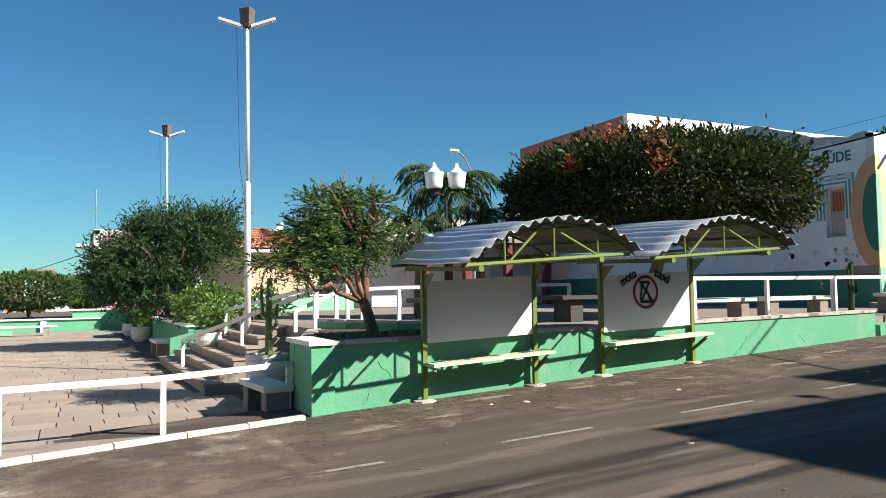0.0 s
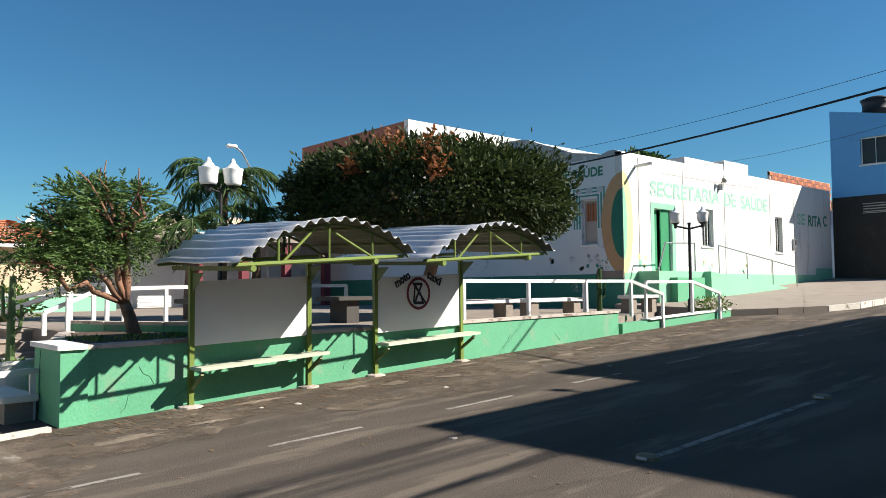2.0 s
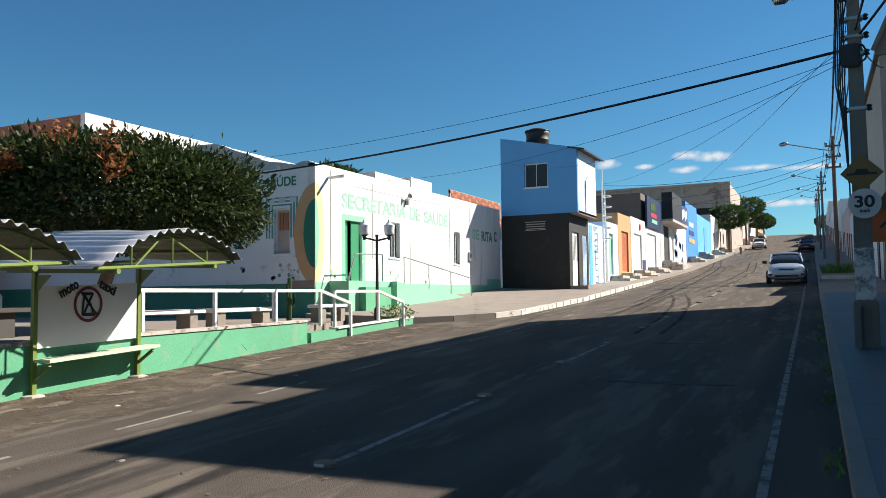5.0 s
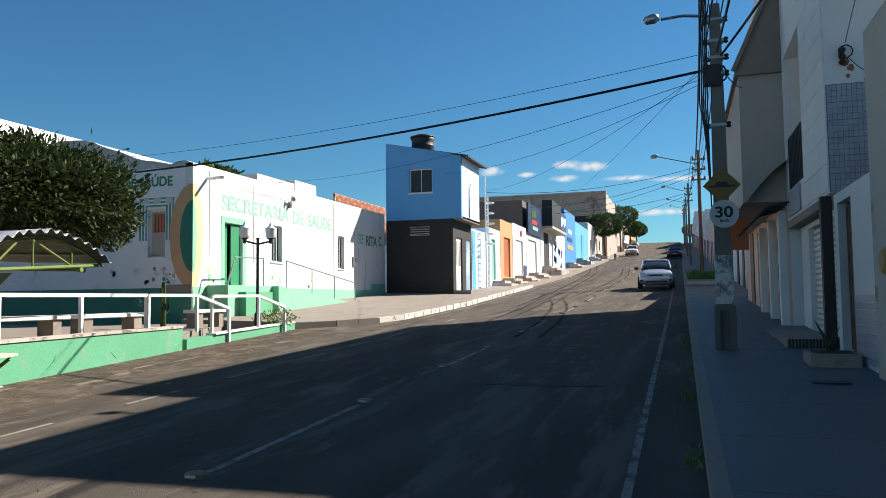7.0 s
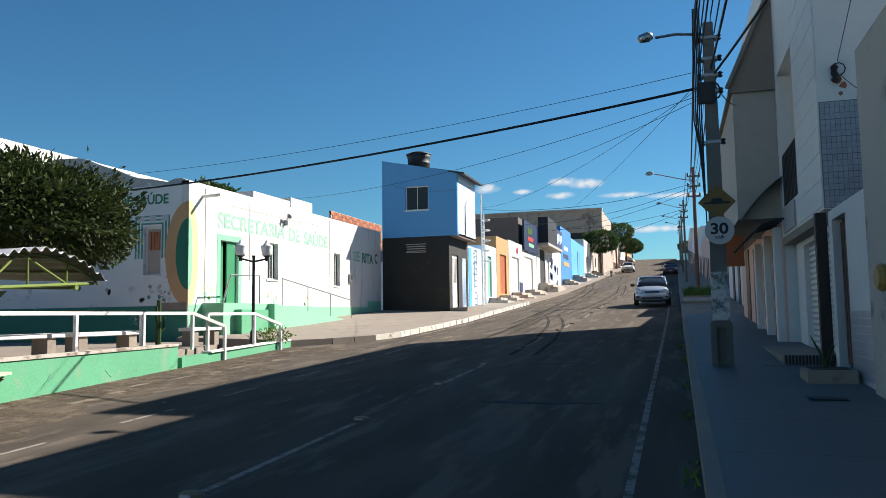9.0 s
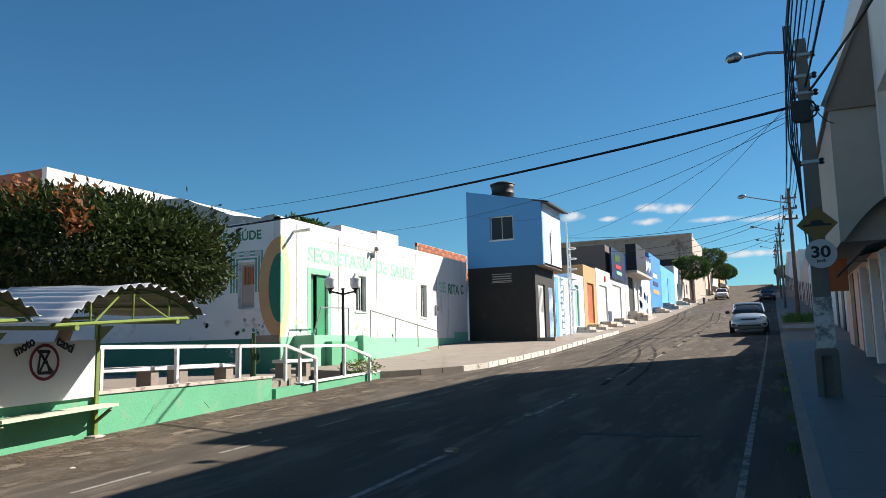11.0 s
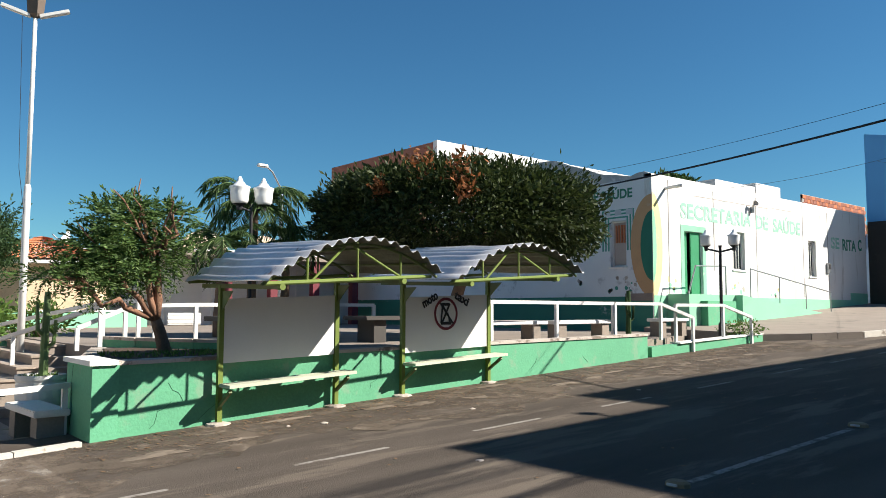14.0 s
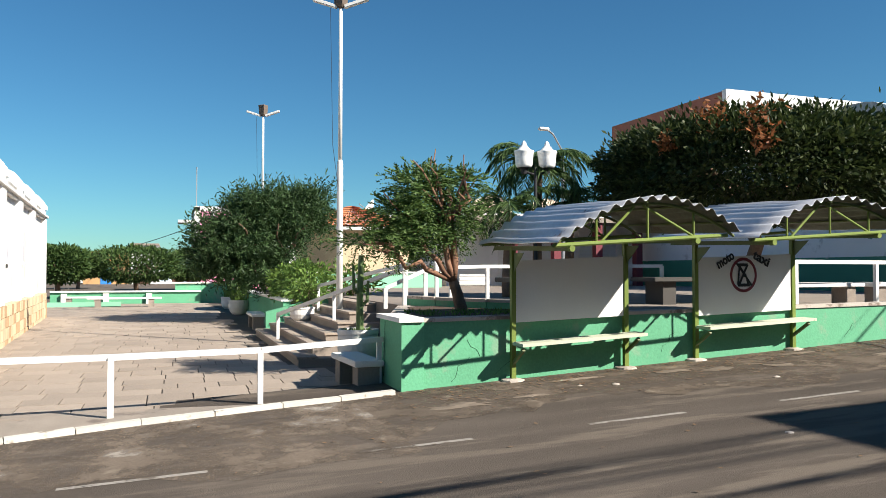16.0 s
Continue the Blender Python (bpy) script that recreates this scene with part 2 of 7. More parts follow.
# ---- helpers for building ----
def obj(name, bm, material, parent=None, label="", smooth=False):
    me = bpy.data.meshes.new(name)
    if smooth:
        for f in bm.faces:
            f.smooth = True
    bm.to_mesh(me)
    bm.free()
    for m in (material if isinstance(material, (list, tuple)) else [material]):
        me.materials.append(m)
    ob = new(name, me)
    if parent:
        ob.parent = parent
    if label:
        ob["label"] = label
    return ob


def part(name, bm, material, parent, label="", smooth=False):
    return obj(name, bm, material, parent, label, smooth)


def thing(name, label, category, at=(0, 0, 0), rz=0, group="", kind=""):
    ob = new(name)
    ob.matrix_world = pose(*at, 0, 0, rz)
    return tagged(ob, label, category, group, kind)


def B(*boxes, bevel=0.0):
    """A mesh of boxes (x0, x1, y0, y1, z0, z1)."""
    bm = bmesh.new()
    for x0, x1, y0, y1, z0, z1 in boxes:
        v = [bm.verts.new((x, y, z)) for z in (z0, z1) for x, y in ((x0, y0), (x1, y0), (x1, y1), (x0, y1))]
        for f in ((3, 2, 1, 0), (4, 5, 6, 7), (0, 1, 5, 4), (1, 2, 6, 5), (2, 3, 7, 6), (3, 0, 4, 7)):
            bm.faces.new([v[i] for i in f])
    if bevel:
        bmesh.ops.bevel(bm, geom=bm.edges[:], offset=bevel, segments=2, affect="EDGES")
    return bm


def prism(pts, z0, z1, bm=None):
    """An upright prism over the plan pts; z0, z1: numbers or one number a point."""
    bm = bm or bmesh.new()
    n = len(pts)
    za = z0 if isinstance(z0, (list, tuple)) else [z0] * n
    zb = z1 if isinstance(z1, (list, tuple)) else [z1] * n
    lo = [bm.verts.new((x, y, z)) for (x, y), z in zip(pts, za)]
    hi = [bm.verts.new((x, y, z)) for (x, y), z in zip(pts, zb)]
    bm.faces.new(lo[::-1]); bm.faces.new(hi)
    for i in range(n):
        j = (i + 1) % n
        bm.faces.new((lo[i], lo[j], hi[j], hi[i]))
    bmesh.ops.recalc_face_normals(bm, faces=bm.faces[:])
    return bm


def tube(points, radius, sides=8, bm=None, radius_end=None):
    """A round bar along points, capped; it tapers to radius_end."""
    bm = bm or bmesh.new()
    pts = [Vector(p) for p in points]
    rings = []
    for i, p in enumerate(pts):
        d = (pts[min(i + 1, len(pts) - 1)] - pts[max(i - 1, 0)]).normalized()
        u = d.cross(Vector((0.31, 0.17, 0.93)))
        if u.length < 0.05:
            u = d.cross(Vector((1, 0, 0)))
        u.normalize()
        w = d.cross(u)
        r = radius if radius_end is None else radius + (radius_end - radius) * i / (len(pts) - 1)
        rings.append([bm.verts.new(p + (u * math.cos(2 * math.pi * k / sides) + w * math.sin(2 * math.pi * k / sides)) * r) for k in range(sides)])
    for a, b in zip(rings, rings[1:]):
        for k in range(sides):
            bm.faces.new((a[k], a[(k + 1) % sides], b[(k + 1) % sides], b[k]))
    bm.faces.new(rings[0][::-1]); bm.faces.new(rings[-1])
    return bm


def bar(a, b, w, h, bm=None):
    """A square bar from a to b, w wide and h high."""
    bm = bm or bmesh.new()
    a, b = Vector(a), Vector(b)
    d = (b - a).normalized()
    s = d.cross(Vector((0, 0, 1)))
    s = s.normalized() if s.length > 0.01 else Vector((1, 0, 0))
    u = s.cross(d)
    v = [bm.verts.new(p + s * i * w / 2 + u * j * h / 2) for p in (a, b) for i, j in ((-1, -1), (1, -1), (1, 1), (-1, 1))]
    for f in ((3, 2, 1, 0), (4, 5, 6, 7), (0, 1, 5, 4), (1, 2, 6, 5), (2, 3, 7, 6), (3, 0, 4, 7)):
        bm.faces.new([v[i] for i in f])
    return bm


def lathe(profile, sides=20, bm=None, at=(0, 0, 0)):
    """A turned form from (radius, height) pairs."""
    bm = bm or bmesh.new()
    at = Vector(at)
    rings = [[bm.verts.new(at + Vector((r * math.cos(2 * math.pi * k / sides), r * math.sin(2 * math.pi * k / sides), z))) for k in range(sides)] for r, z in profile]
    for a, b in zip(rings, rings[1:]):
        for k in range(sides):
            bm.faces.new((a[k], a[(k + 1) % sides], b[(k + 1) % sides], b[k]))
    bm.faces.new(rings[0][::-1]); bm.faces.new(rings[-1])
    return bm


def wall_with_holes(u0, u1, z0, z1, holes, thick, place, bm=None):
    """A wall in (u, z), thick deep, with rectangular holes (u0, u1, z0, z1); place(u, d, z) gives the world point, d from 0 (face) to thick (back)."""
    bm = bm or bmesh.new()
    us = sorted({u0, u1, *[h for q in holes for h in q[:2]]})
    zs = sorted({z0, z1, *[h for q in holes for h in q[2:]]})
    full = lambda i, j: 0 <= i < len(us) - 1 and 0 <= j < len(zs) - 1 and not any(q[0] < (us[i] + us[i + 1]) / 2 < q[1] and q[2] < (zs[j] + zs[j + 1]) / 2 < q[3] for q in holes)
    cache = {}
    def V(u, d, z):
        k = (u, d, z)
        if k not in cache:
            cache[k] = bm.verts.new(place(u, d, z))
        return cache[k]
    for i in range(len(us) - 1):
        for j in range(len(zs) - 1):
            if not full(i, j):
                continue
            a, b, c, d = us[i], us[i + 1], zs[j], zs[j + 1]
            for q in (0, thick):
                bm.faces.new((V(a, q, c), V(b, q, c), V(b, q, d), V(a, q, d)))
            for (di, dj), (p, r) in {(-1, 0): ((a, c), (a, d)), (1, 0): ((b, c), (b, d)), (0, -1): ((a, c), (b, c)), (0, 1): ((a, d), (b, d))}.items():
                if not full(i + di, j + dj):
                    bm.faces.new((V(p[0], 0, p[1]), V(r[0], 0, r[1]), V(r[0], thick, r[1]), V(p[0], thick, p[1])))
    bmesh.ops.recalc_face_normals(bm, faces=bm.faces[:])
    return bm


def text(name, body, size, material, parent, m, width=None, depth=0.004):
    """Flat raised lettering at the pose m, in the x-z plane of m, from its left foot."""
    cu = bpy.data.curves.new(name, "FONT")
    cu.body, cu.size, cu.extrude, cu.offset = body, size, depth, size * 0.028
    tmp = new(name, cu)
    me = bpy.data.meshes.new_from_object(tmp.evaluated_get(bpy.context.evaluated_depsgraph_get()))
    bpy.data.objects.remove(tmp)
    xs = [v.co.x for v in me.vertices]
    ys = [v.co.y for v in me.vertices]
    kx = (width / (max(xs) - min(xs))) if width else 1
    x0 = min(xs)
    for v in me.vertices:
        v.co.x = (v.co.x - x0) * kx
    me.transform(m @ pose(0, 0, 0, 90))
    me.materials.clear(); me.materials.append(material)
    ob = new(name, me)
    if parent:
        ob.parent = parent
        ob.matrix_parent_inverse = parent.matrix_world.inverted()
    return ob


PROFILE = [(-400, -8.0), (-60, -2.3), (-20, -0.8), (0, 0.0), (20, 0.86), (30, 1.33), (40, 1.95), (60, 3.2), (108, 7.0), (200, 15.0), (230, 15.9), (400, 13.0), (900, 0.0), (3000, -40.0)]


def road_z(y):
    for (a, p), (b, q) in zip(PROFILE, PROFILE[1:]):
        if a <= y <= b:
            return p + (q - p) * (y - a) / (b - a)
    return PROFILE[0][1]


def strip(x0, x1, y0, y1, dz, bm=None, step=2.0, thick=0.0):
    """A strip that follows the street's profile; x0, x1: numbers or functions of y."""
    bm = bm or bmesh.new()
    fx = lambda x, y: x(y) if callable(x) else x
    n = max(1, int((y1 - y0) / step))
    rows = []
    for i in range(n + 1):
        y = y0 + (y1 - y0) * i / n
        z = road_z(y) + dz
        rows.append([bm.verts.new(p) for p in ((fx(x0, y), y, z), (fx(x1, y), y, z), (fx(x1, y), y, z - thick), (fx(x0, y), y, z - thick))])
    for a, b in zip(rows, rows[1:]):
        bm.faces.new((a[0], a[1], b[1], b[0]))
        if thick:
            bm.faces.new((a[1], a[2], b[2], b[1])); bm.faces.new((a[0], b[0], b[3], a[3])); bm.faces.new((a[3], b[3], b[2], a[2]))
    if thick:
        bm.faces.new(rows[0][::-1]); bm.faces.new(rows[-1])
    return bm

# ---- ground, road and pavements ----
def wall_x(y):
    """The street face of the plaza's low wall."""
    return -9.17 - 0.055 * (y - 2.65) if y < 14 else -9.79 - 0.03 * (y - 14)


def add_ground():
    bm = bmesh.new()
    ys = [-900, -300, -60, -20, 0, 20, 30, 40, 60, 108, 200, 230, 400, 900, 2500]
    xs = [-2500, -400, -60, -15, 15, 60, 400, 2500]
    grid = [[bm.verts.new((x, y, (road_z(y) if abs(x) < 20 else min(road_z(y), -0.2)) - 0.35)) for x in xs] for y in ys]
    for a, b in zip(grid, grid[1:]):
        for i in range(len(xs) - 1):
            bm.faces.new((a[i], a[i + 1], b[i + 1], b[i]))
    tagged(obj("ground", bm, GROUND), "dry brown ground reaching to the horizon", "ground", kind="structure")
    tagged(obj("road", strip(-10.1, 0.3, -60, 230, 0.0, step=2.5), ASPHALT), "worn grey asphalt street rising uphill", "road", kind="structure")
    # dusty gutter along the low wall, with a wavering edge
    edge = lambda y: wall_x(y) + 2.0 + 0.4 * math.sin(y * 1.1) + 0.2 * math.sin(y * 3.7 + 1) + 0.1 * math.sin(y * 11)
    tagged(obj("gutter_dust", strip(lambda y: wall_x(y) - 0.05, edge, 2.0, 19.0, 0.004, step=0.3), EARTH), "brown dust and leaf litter along the wall foot", "gutter", kind="structure")
    tagged(obj("gutter_dust", strip(lambda y: -9.2, lambda y: -6.3 - 0.1 * y + 0.3 * math.sin(y * 1.3) + 0.15 * math.sin(y * 4.1), -7.0, 2.0, 0.003, step=0.3), EARTH), "brown dust along the edge of the square", "gutter", kind="structure")
    tagged(obj("gutter_dust", strip(lambda y: -9.2, lambda y: -6.9 - 0.22 * (y + 1.5) + 0.2 * math.sin(y * 2.1), -3, 2.0, 0.004, step=0.3), PALEDUST), "pale cement smears along the edge of the square", "gutter", kind="structure")


add_ground()


def add_road_paint():
    def dash(x, y0, y1, w):
        tagged(obj("road_marking", strip(x - w / 2, x + w / 2, y0, y1, 0.003, step=0.6), LINE), "worn white painted line on the asphalt", "road marking", kind="structure")
    y = -3.0
    while y < 24:
        dash(-6.43, y - 0.05, y + 1.03, 0.07)
        y += 2.25
    for k in range(-2, 14):
        dash(-3.5, 5.6 + 6.4 * k, 8.65 + 6.4 * k, 0.08)
    dash(-0.24, -20, 60, 0.07)
    dash(-7.65, 23, 60, 0.06)
    studs = [-1.2, 2.1, 5.44, 8.81, 12.0, 15.0, 18.4, 21.7, 25.0, 28.3, 31.6, 35, 38.3, 41.6]
    first = None
    for y in studs:
        if first is None:
            first = thing("road_stud", "dirty yellow road stud on the centre line", "road stud", (-3.5, y, road_z(y)), group="studs along the centre line")
            bm = lathe([(0.1, 0.0), (0.095, 0.025), (0.065, 0.04)], 10)
            bm.transform(Matrix.Diagonal((1.1, 0.8, 1.15, 1)))
            part("body", bm, mat("dirty stud plastic", (0.22, 0.17, 0.1), 0.8, vary=0.2), first)
            part("reflector", B((-0.045, 0.045, -0.09, -0.075, 0.012, 0.03)), SIGNWHITE, first)
        else:
            copy_thing(first, pose(-3.5, y, road_z(y)))
    skid = patchy(mat("tyre rubber mark", (0.045, 0.04, 0.037), 0.9, vary=0.3, spec=0.1), 1.2, 0.35, 0.6)
    for pts in (((-8.9, 84), (-7.2, 66), (-6.5, 52), (-6.0, 39), (-5.9, 29)), ((-4.8, 72), (-4.1, 58), (-4.1, 44), (-4.5, 35)), ((-5.2, 33), (-4.7, 30.5), (-4.2, 27), (-3.6, 21), (-3.4, 17))):
        for off in (0.0, 0.55):
            centre = lambda y, pts=pts, off=off: off + float(np.interp(y, [p[1] for p in pts][::-1], [p[0] for p in pts][::-1]))
            tagged(obj("tyre_mark", strip(lambda y: centre(y) - 0.055, lambda y: centre(y) + 0.055, pts[-1][1], pts[0][1], 0.0035, step=1.0), skid), "dark curved tyre mark on the asphalt", "tyre mark", kind="structure")
    # tyre-dark patches and a trench repair
    for x, y, a, b in ((-1.6, 10.4, 0.8, 0.1), (-2.2, 15.2, 0.5, 0.1)):
        pts = [(x + a * math.cos(i * math.pi / 5) * (1 + 0.25 * math.sin(i * 2.3)), y + b * math.sin(i * math.pi / 5) * (1 + 0.2 * math.cos(i * 1.7))) for i in range(10)]
        zs = [road_z(p[1]) for p in pts]
        tagged(obj("road_patch", prism(pts, [z - 0.01 for z in zs], [z + 0.006 for z in zs]), mat("fresh dark asphalt", (0.035, 0.034, 0.034), 0.85, vary=0.2)), "dark asphalt repair patch", "road patch", kind="structure")


add_road_paint()


def add_left_pavement():
    p = thing("pavement_left", "dusty concrete pavement with a whitewashed kerb", "pavement", kind="structure")
    outline = [(-10.05, 19.25), (-9.2, 20.2), (-8.4, 21.4), (-8.05, 22.6), (-8.0, 26), (-8.0, 34), (-8.0, 44)]
    back = [(-13.6, 44), (-13.6, 34), (-13.6, 26), (-13.6, 19.5), (-12.0, 19.3)]
    pts = outline + back
    rise = lambda x, y: road_z(y) + 0.14 + 0.03 * max(0, -8.5 - x)
    bm = bmesh.new()
    n = len(outline)
    for i in range(n - 1):
        (xa, ya), (xb, yb) = outline[i], outline[i + 1]
        quad = [(xa, ya), (xb, yb), (-13.6, yb), (-13.6, ya)]
        prism(quad, [road_z(q[1]) - 0.2 for q in quad], [rise(*q) for q in quad], bm)
    part("slab", bm, CONCRETE, p)
    # kerb stones
    for i in range(n - 1):
        (xa, ya), (xb, yb) = outline[i], outline[i + 1]
        length = math.hypot(xb - xa, yb - ya)
        k = max(1, round(length / 0.9))
        for j in range(k):
            f0, f1 = j / k + 0.006, (j + 1) / k - 0.006
            a = Vector((xa + (xb - xa) * f0, ya + (yb - ya) * f0)); b = Vector((xa + (xb - xa) * f1, ya + (yb - ya) * f1))
            d = (b - a).normalized(); q = Vector((d.y, -d.x)) * 0.06
            pts4 = [a + q, b + q, b - q, a - q]
            h = random.uniform(-0.012, 0.012)
            part("kerb_stone", prism([tuple(v) for v in pts4], [road_z(v.y) - 0.15 for v in pts4], [road_z(v.y) + 0.16 + h for v in pts4]), KERBPAINT if ya > 20.5 else CONCRETE, p)
    # further up the street
    tagged(obj("pavement_far", strip(-13.6, -8.0, 44, 130, 0.16, thick=0.5, step=4), CONCRETE), "concrete pavement along the houses", "pavement", kind="structure")


add_left_pavement()


def add_right_pavement():
    p = thing("pavement_right", "smooth grey concrete pavement in the shade", "pavement", kind="structure")
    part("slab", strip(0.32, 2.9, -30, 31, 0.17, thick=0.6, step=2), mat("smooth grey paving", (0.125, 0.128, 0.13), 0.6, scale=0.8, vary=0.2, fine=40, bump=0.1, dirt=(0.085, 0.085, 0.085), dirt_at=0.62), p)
    part("kerb", strip(0.3, 0.42, -30, 31, 0.178, thick=0.6, step=2), CONCRETE, p)
    for i in range(-4, 18):
        y = i * 1.6 + 0.5
        part("joint", strip(0.43, 2.3, y, y + 0.012, 0.173, step=1), JOINT, p)
    tagged(obj("pavement_right_far", strip(0.3, 3.0, 31.0, 140, 0.15, thick=0.5, step=4), CONCRETE), "concrete pavement up the street", "pavement", kind="structure")
    for y0 in (6.8, 9.6, 12.2, 16.0, 19.0, 22.5):
        bm = blades((0.22, y0, road_z(y0)), 26, 0.08, (0.06, 0.5))
        tagged(obj("weed_tuft", bm, BRIGHT), "green weeds growing in the kerb joint", "weeds", kind="stuff")


def blades(at, n, height, spread):
    """A tuft of upright blades."""
    bm = bmesh.new()
    for _ in range(n):
        x, y = at[0] + random.uniform(-1, 1) * spread[0], at[1] + random.uniform(-1, 1) * spread[1]
        h, a = height * random.uniform(0.4, 1.2), random.uniform(0, 6.28)
        dx, dy = math.cos(a) * 0.015, math.sin(a) * 0.015
        lx, ly = random.uniform(-0.5, 0.5) * h, random.uniform(-0.5, 0.5) * h
        z = at[2] - 0.01
        bm.faces.new([bm.verts.new(v) for v in ((x - dx, y - dy, z), (x + dx, y + dy, z), (x + lx * 0.5 + dx * 0.6, y + ly * 0.5 + dy * 0.6, z + h * 0.6), (x + lx, y + ly, z + h))])
    return bm


add_right_pavement()


def add_squares():
    tagged(obj("plaza_bed", prism([(-9.59, -9), (-9.59, 2.4), (-13, 2.75), (-48, 2.75), (-48, -9)], -0.4, -0.012), JOINT), "dark joints between the slabs of the square", "floor", kind="structure")
    up = [(-9.4, 2.75), (-9.5, 5), (-10.0, 14.0), (-10.15, 15.2), (-12.4, 19.55), (-30, 19.55), (-30, 3.9), (-13.5, 3.9), (-12.75, 3.8)]
    tagged(obj("upper_plaza_floor", prism(up, 0.2, 0.98), CONCRETE), "dusty concrete floor of the raised square", "floor", kind="structure")
    # paved strip and whitewashed kerb between the square and the street
    rim = [(-9.02, 2.55), (-8.9, 1.2), (-8.72, -0.28), (-8.45, -1.5), (-8.05, -3.0), (-7.3, -5.0), (-6.2, -7.0), (-5.0, -9.0)]
    for (xa, ya), (xb, yb) in zip(rim, rim[1:]):
        quad = [(xa, ya), (xb, yb), (-9.6, yb), (-9.6, ya)]
        tagged(obj("edge_paving", prism(quad, -0.4, [road_z(ya) + 0.035, road_z(yb) + 0.035, 0.0, 0.0]), mat("pale edge paving", (0.27, 0.23, 0.19), 0.85, vary=0.25, dirt=(0.15, 0.12, 0.1), dirt_at=0.58) if ya > 2 else bpy.data.materials["pale edge paving"]), "pale paved strip along the square", "paving", kind="structure")
        n = max(1, round(math.hypot(xb - xa, yb - ya) / 0.8))
        for k in range(n):
            f, g = k / n + 0.004, (k + 1) / n - 0.004
            a = (xa + (xb - xa) * f, ya + (yb - ya) * f)
            b = (xa + (xb - xa) * g, ya + (yb - ya) * g)
            tagged(obj("kerb_stone", bar((*a, road_z(a[1]) - 0.03 + random.uniform(-0.008, 0.004)), (*b, road_z(b[1]) - 0.03), 0.11, 0.17), KERBPAINT), "whitewashed kerb stone, worn at the edges", "kerb", kind="structure", group="kerb stones of the square")


add_squares()


def add_low_wall():
    w = thing("low_wall", "mint green painted low retaining wall with a worn white coping", "wall", kind="structure")
    ys = [2.97 + i * (14.0 - 2.97) / 12 for i in range(13)]
    body, cope = bmesh.new(), bmesh.new()
    for a, b in zip(ys, ys[1:]):
        za, zb = 0.95 + 0.01 * (a - 2.65), 0.95 + 0.01 * (b - 2.65)
        prism([(wall_x(a), a), (wall_x(b), b), (wall_x(b) - 0.22, b), (wall_x(a) - 0.22, a)], [road_z(a) - 0.2, road_z(b) - 0.2, road_z(b) - 0.2, road_z(a) - 0.2], [za, zb, zb, za], body)
        prism([(wall_x(a) + 0.025, a), (wall_x(b) + 0.025, b), (wall_x(b) - 0.25, b), (wall_x(a) - 0.25, a)], [za + 0.003, zb + 0.003, zb + 0.003, za + 0.003], [za + 0.05, zb + 0.05, zb + 0.05, za + 0.05], cope)
    part("wall_body", body, GREEN, w)
    part("coping", cope, COPING, w, "worn dirty white coping")
    part("end_pier", prism([(-9.13, 2.67), (-9.15, 2.97), (-10.20, 2.99), (-10.18, 2.68)], -0.2, 0.96), GREEN, w)
    part("end_cap", prism([(-9.09, 2.63), (-9.11, 2.95), (-10.25, 2.99), (-10.23, 2.64)], 0.963, 1.02), WHITE_WORN, w, "worn white cap slab")
    part("ramp_wall", prism([(-9.79, 14.15), (-9.95, 19.2), (-10.2, 19.2), (-10.02, 14.15)], [0.4, 0.6, 0.6, 0.4], [0.82, 1.0, 1.0, 0.82]), GREEN, w)
    part("ramp_coping", prism([(-9.77, 15.2), (-9.93, 19.2), (-10.22, 19.2), (-10.04, 15.2)], [0.87, 1.003, 1.003, 0.87], [0.9, 1.04, 1.04, 0.9]), WHITE_WORN, w)
    # fine cracks in the paint
    rng = random.Random(9)
    crack_paint = mat("dark hairline crack", (0.03, 0.11, 0.06), 0.9, vary=0.2, bump=0)
    for yc, zc, n, lean in ((3.35, 0.2, 6, 0.12), (3.75, 0.5, 5, -0.1), (3.95, 0.25, 6, 0.2), (6.6, 0.45, 6, 0.1), (10.2, 0.55, 5, 0.15), (11.9, 0.6, 4, -0.12)):
        pts, q, z = [], yc, zc
        for k in range(n):
            pts.append((wall_x(q) + 0.0015, q, z))
            q, z = q + lean * 0.5 + rng.uniform(-0.05, 0.05), z + rng.uniform(0.03, 0.09)
        part("crack", tube(pts, 0.003, 4), crack_paint, w)
    part("crack", tube([(-10.18 + 0.28, 2.67 + 0.002, 0.93), (-10.18 + 0.24, 2.67 + 0.002, 0.7), (-10.18 + 0.27, 2.67 + 0.003, 0.45), (-10.18 + 0.2, 2.67 + 0.004, 0.2)], 0.003, 4), crack_paint, w)
    # planter walls behind the pier and round its far side
    part("planter_wall", bar((-10.23, 2.93, 0.45), (-12.8, 3.8, 0.45), 0.16, 1.0), GREEN, w)
    part("planter_coping", bar((-10.28, 2.95, 0.975), (-12.8, 3.8, 0.975), 0.22, 0.05), COPING, w)
    arc = [(-13.4, 4.1), (-12.4, 4.3), (-11.4, 4.8), (-10.4, 5.6), (-10.0, 6.3)]
    for (xa, ya), (xb, yb) in zip(arc, arc[1:]):
        part("planter_wall", bar((xa, ya, 0.95), (xb, yb, 0.95), 0.16, 0.3), GREEN, w)
        part("planter_coping", bar((xa, ya, 1.125), (xb, yb, 1.125), 0.2, 0.05), COPING, w)
    tagged(obj("planter_soil", prism([(-9.5, 2.95), (-9.65, 5.9), (-10.6, 5.5), (-12.4, 4.2), (-12.3, 3.7)], 0.7, 1.0), SOIL), "dark soil of the planter behind the wall", "soil", kind="structure")
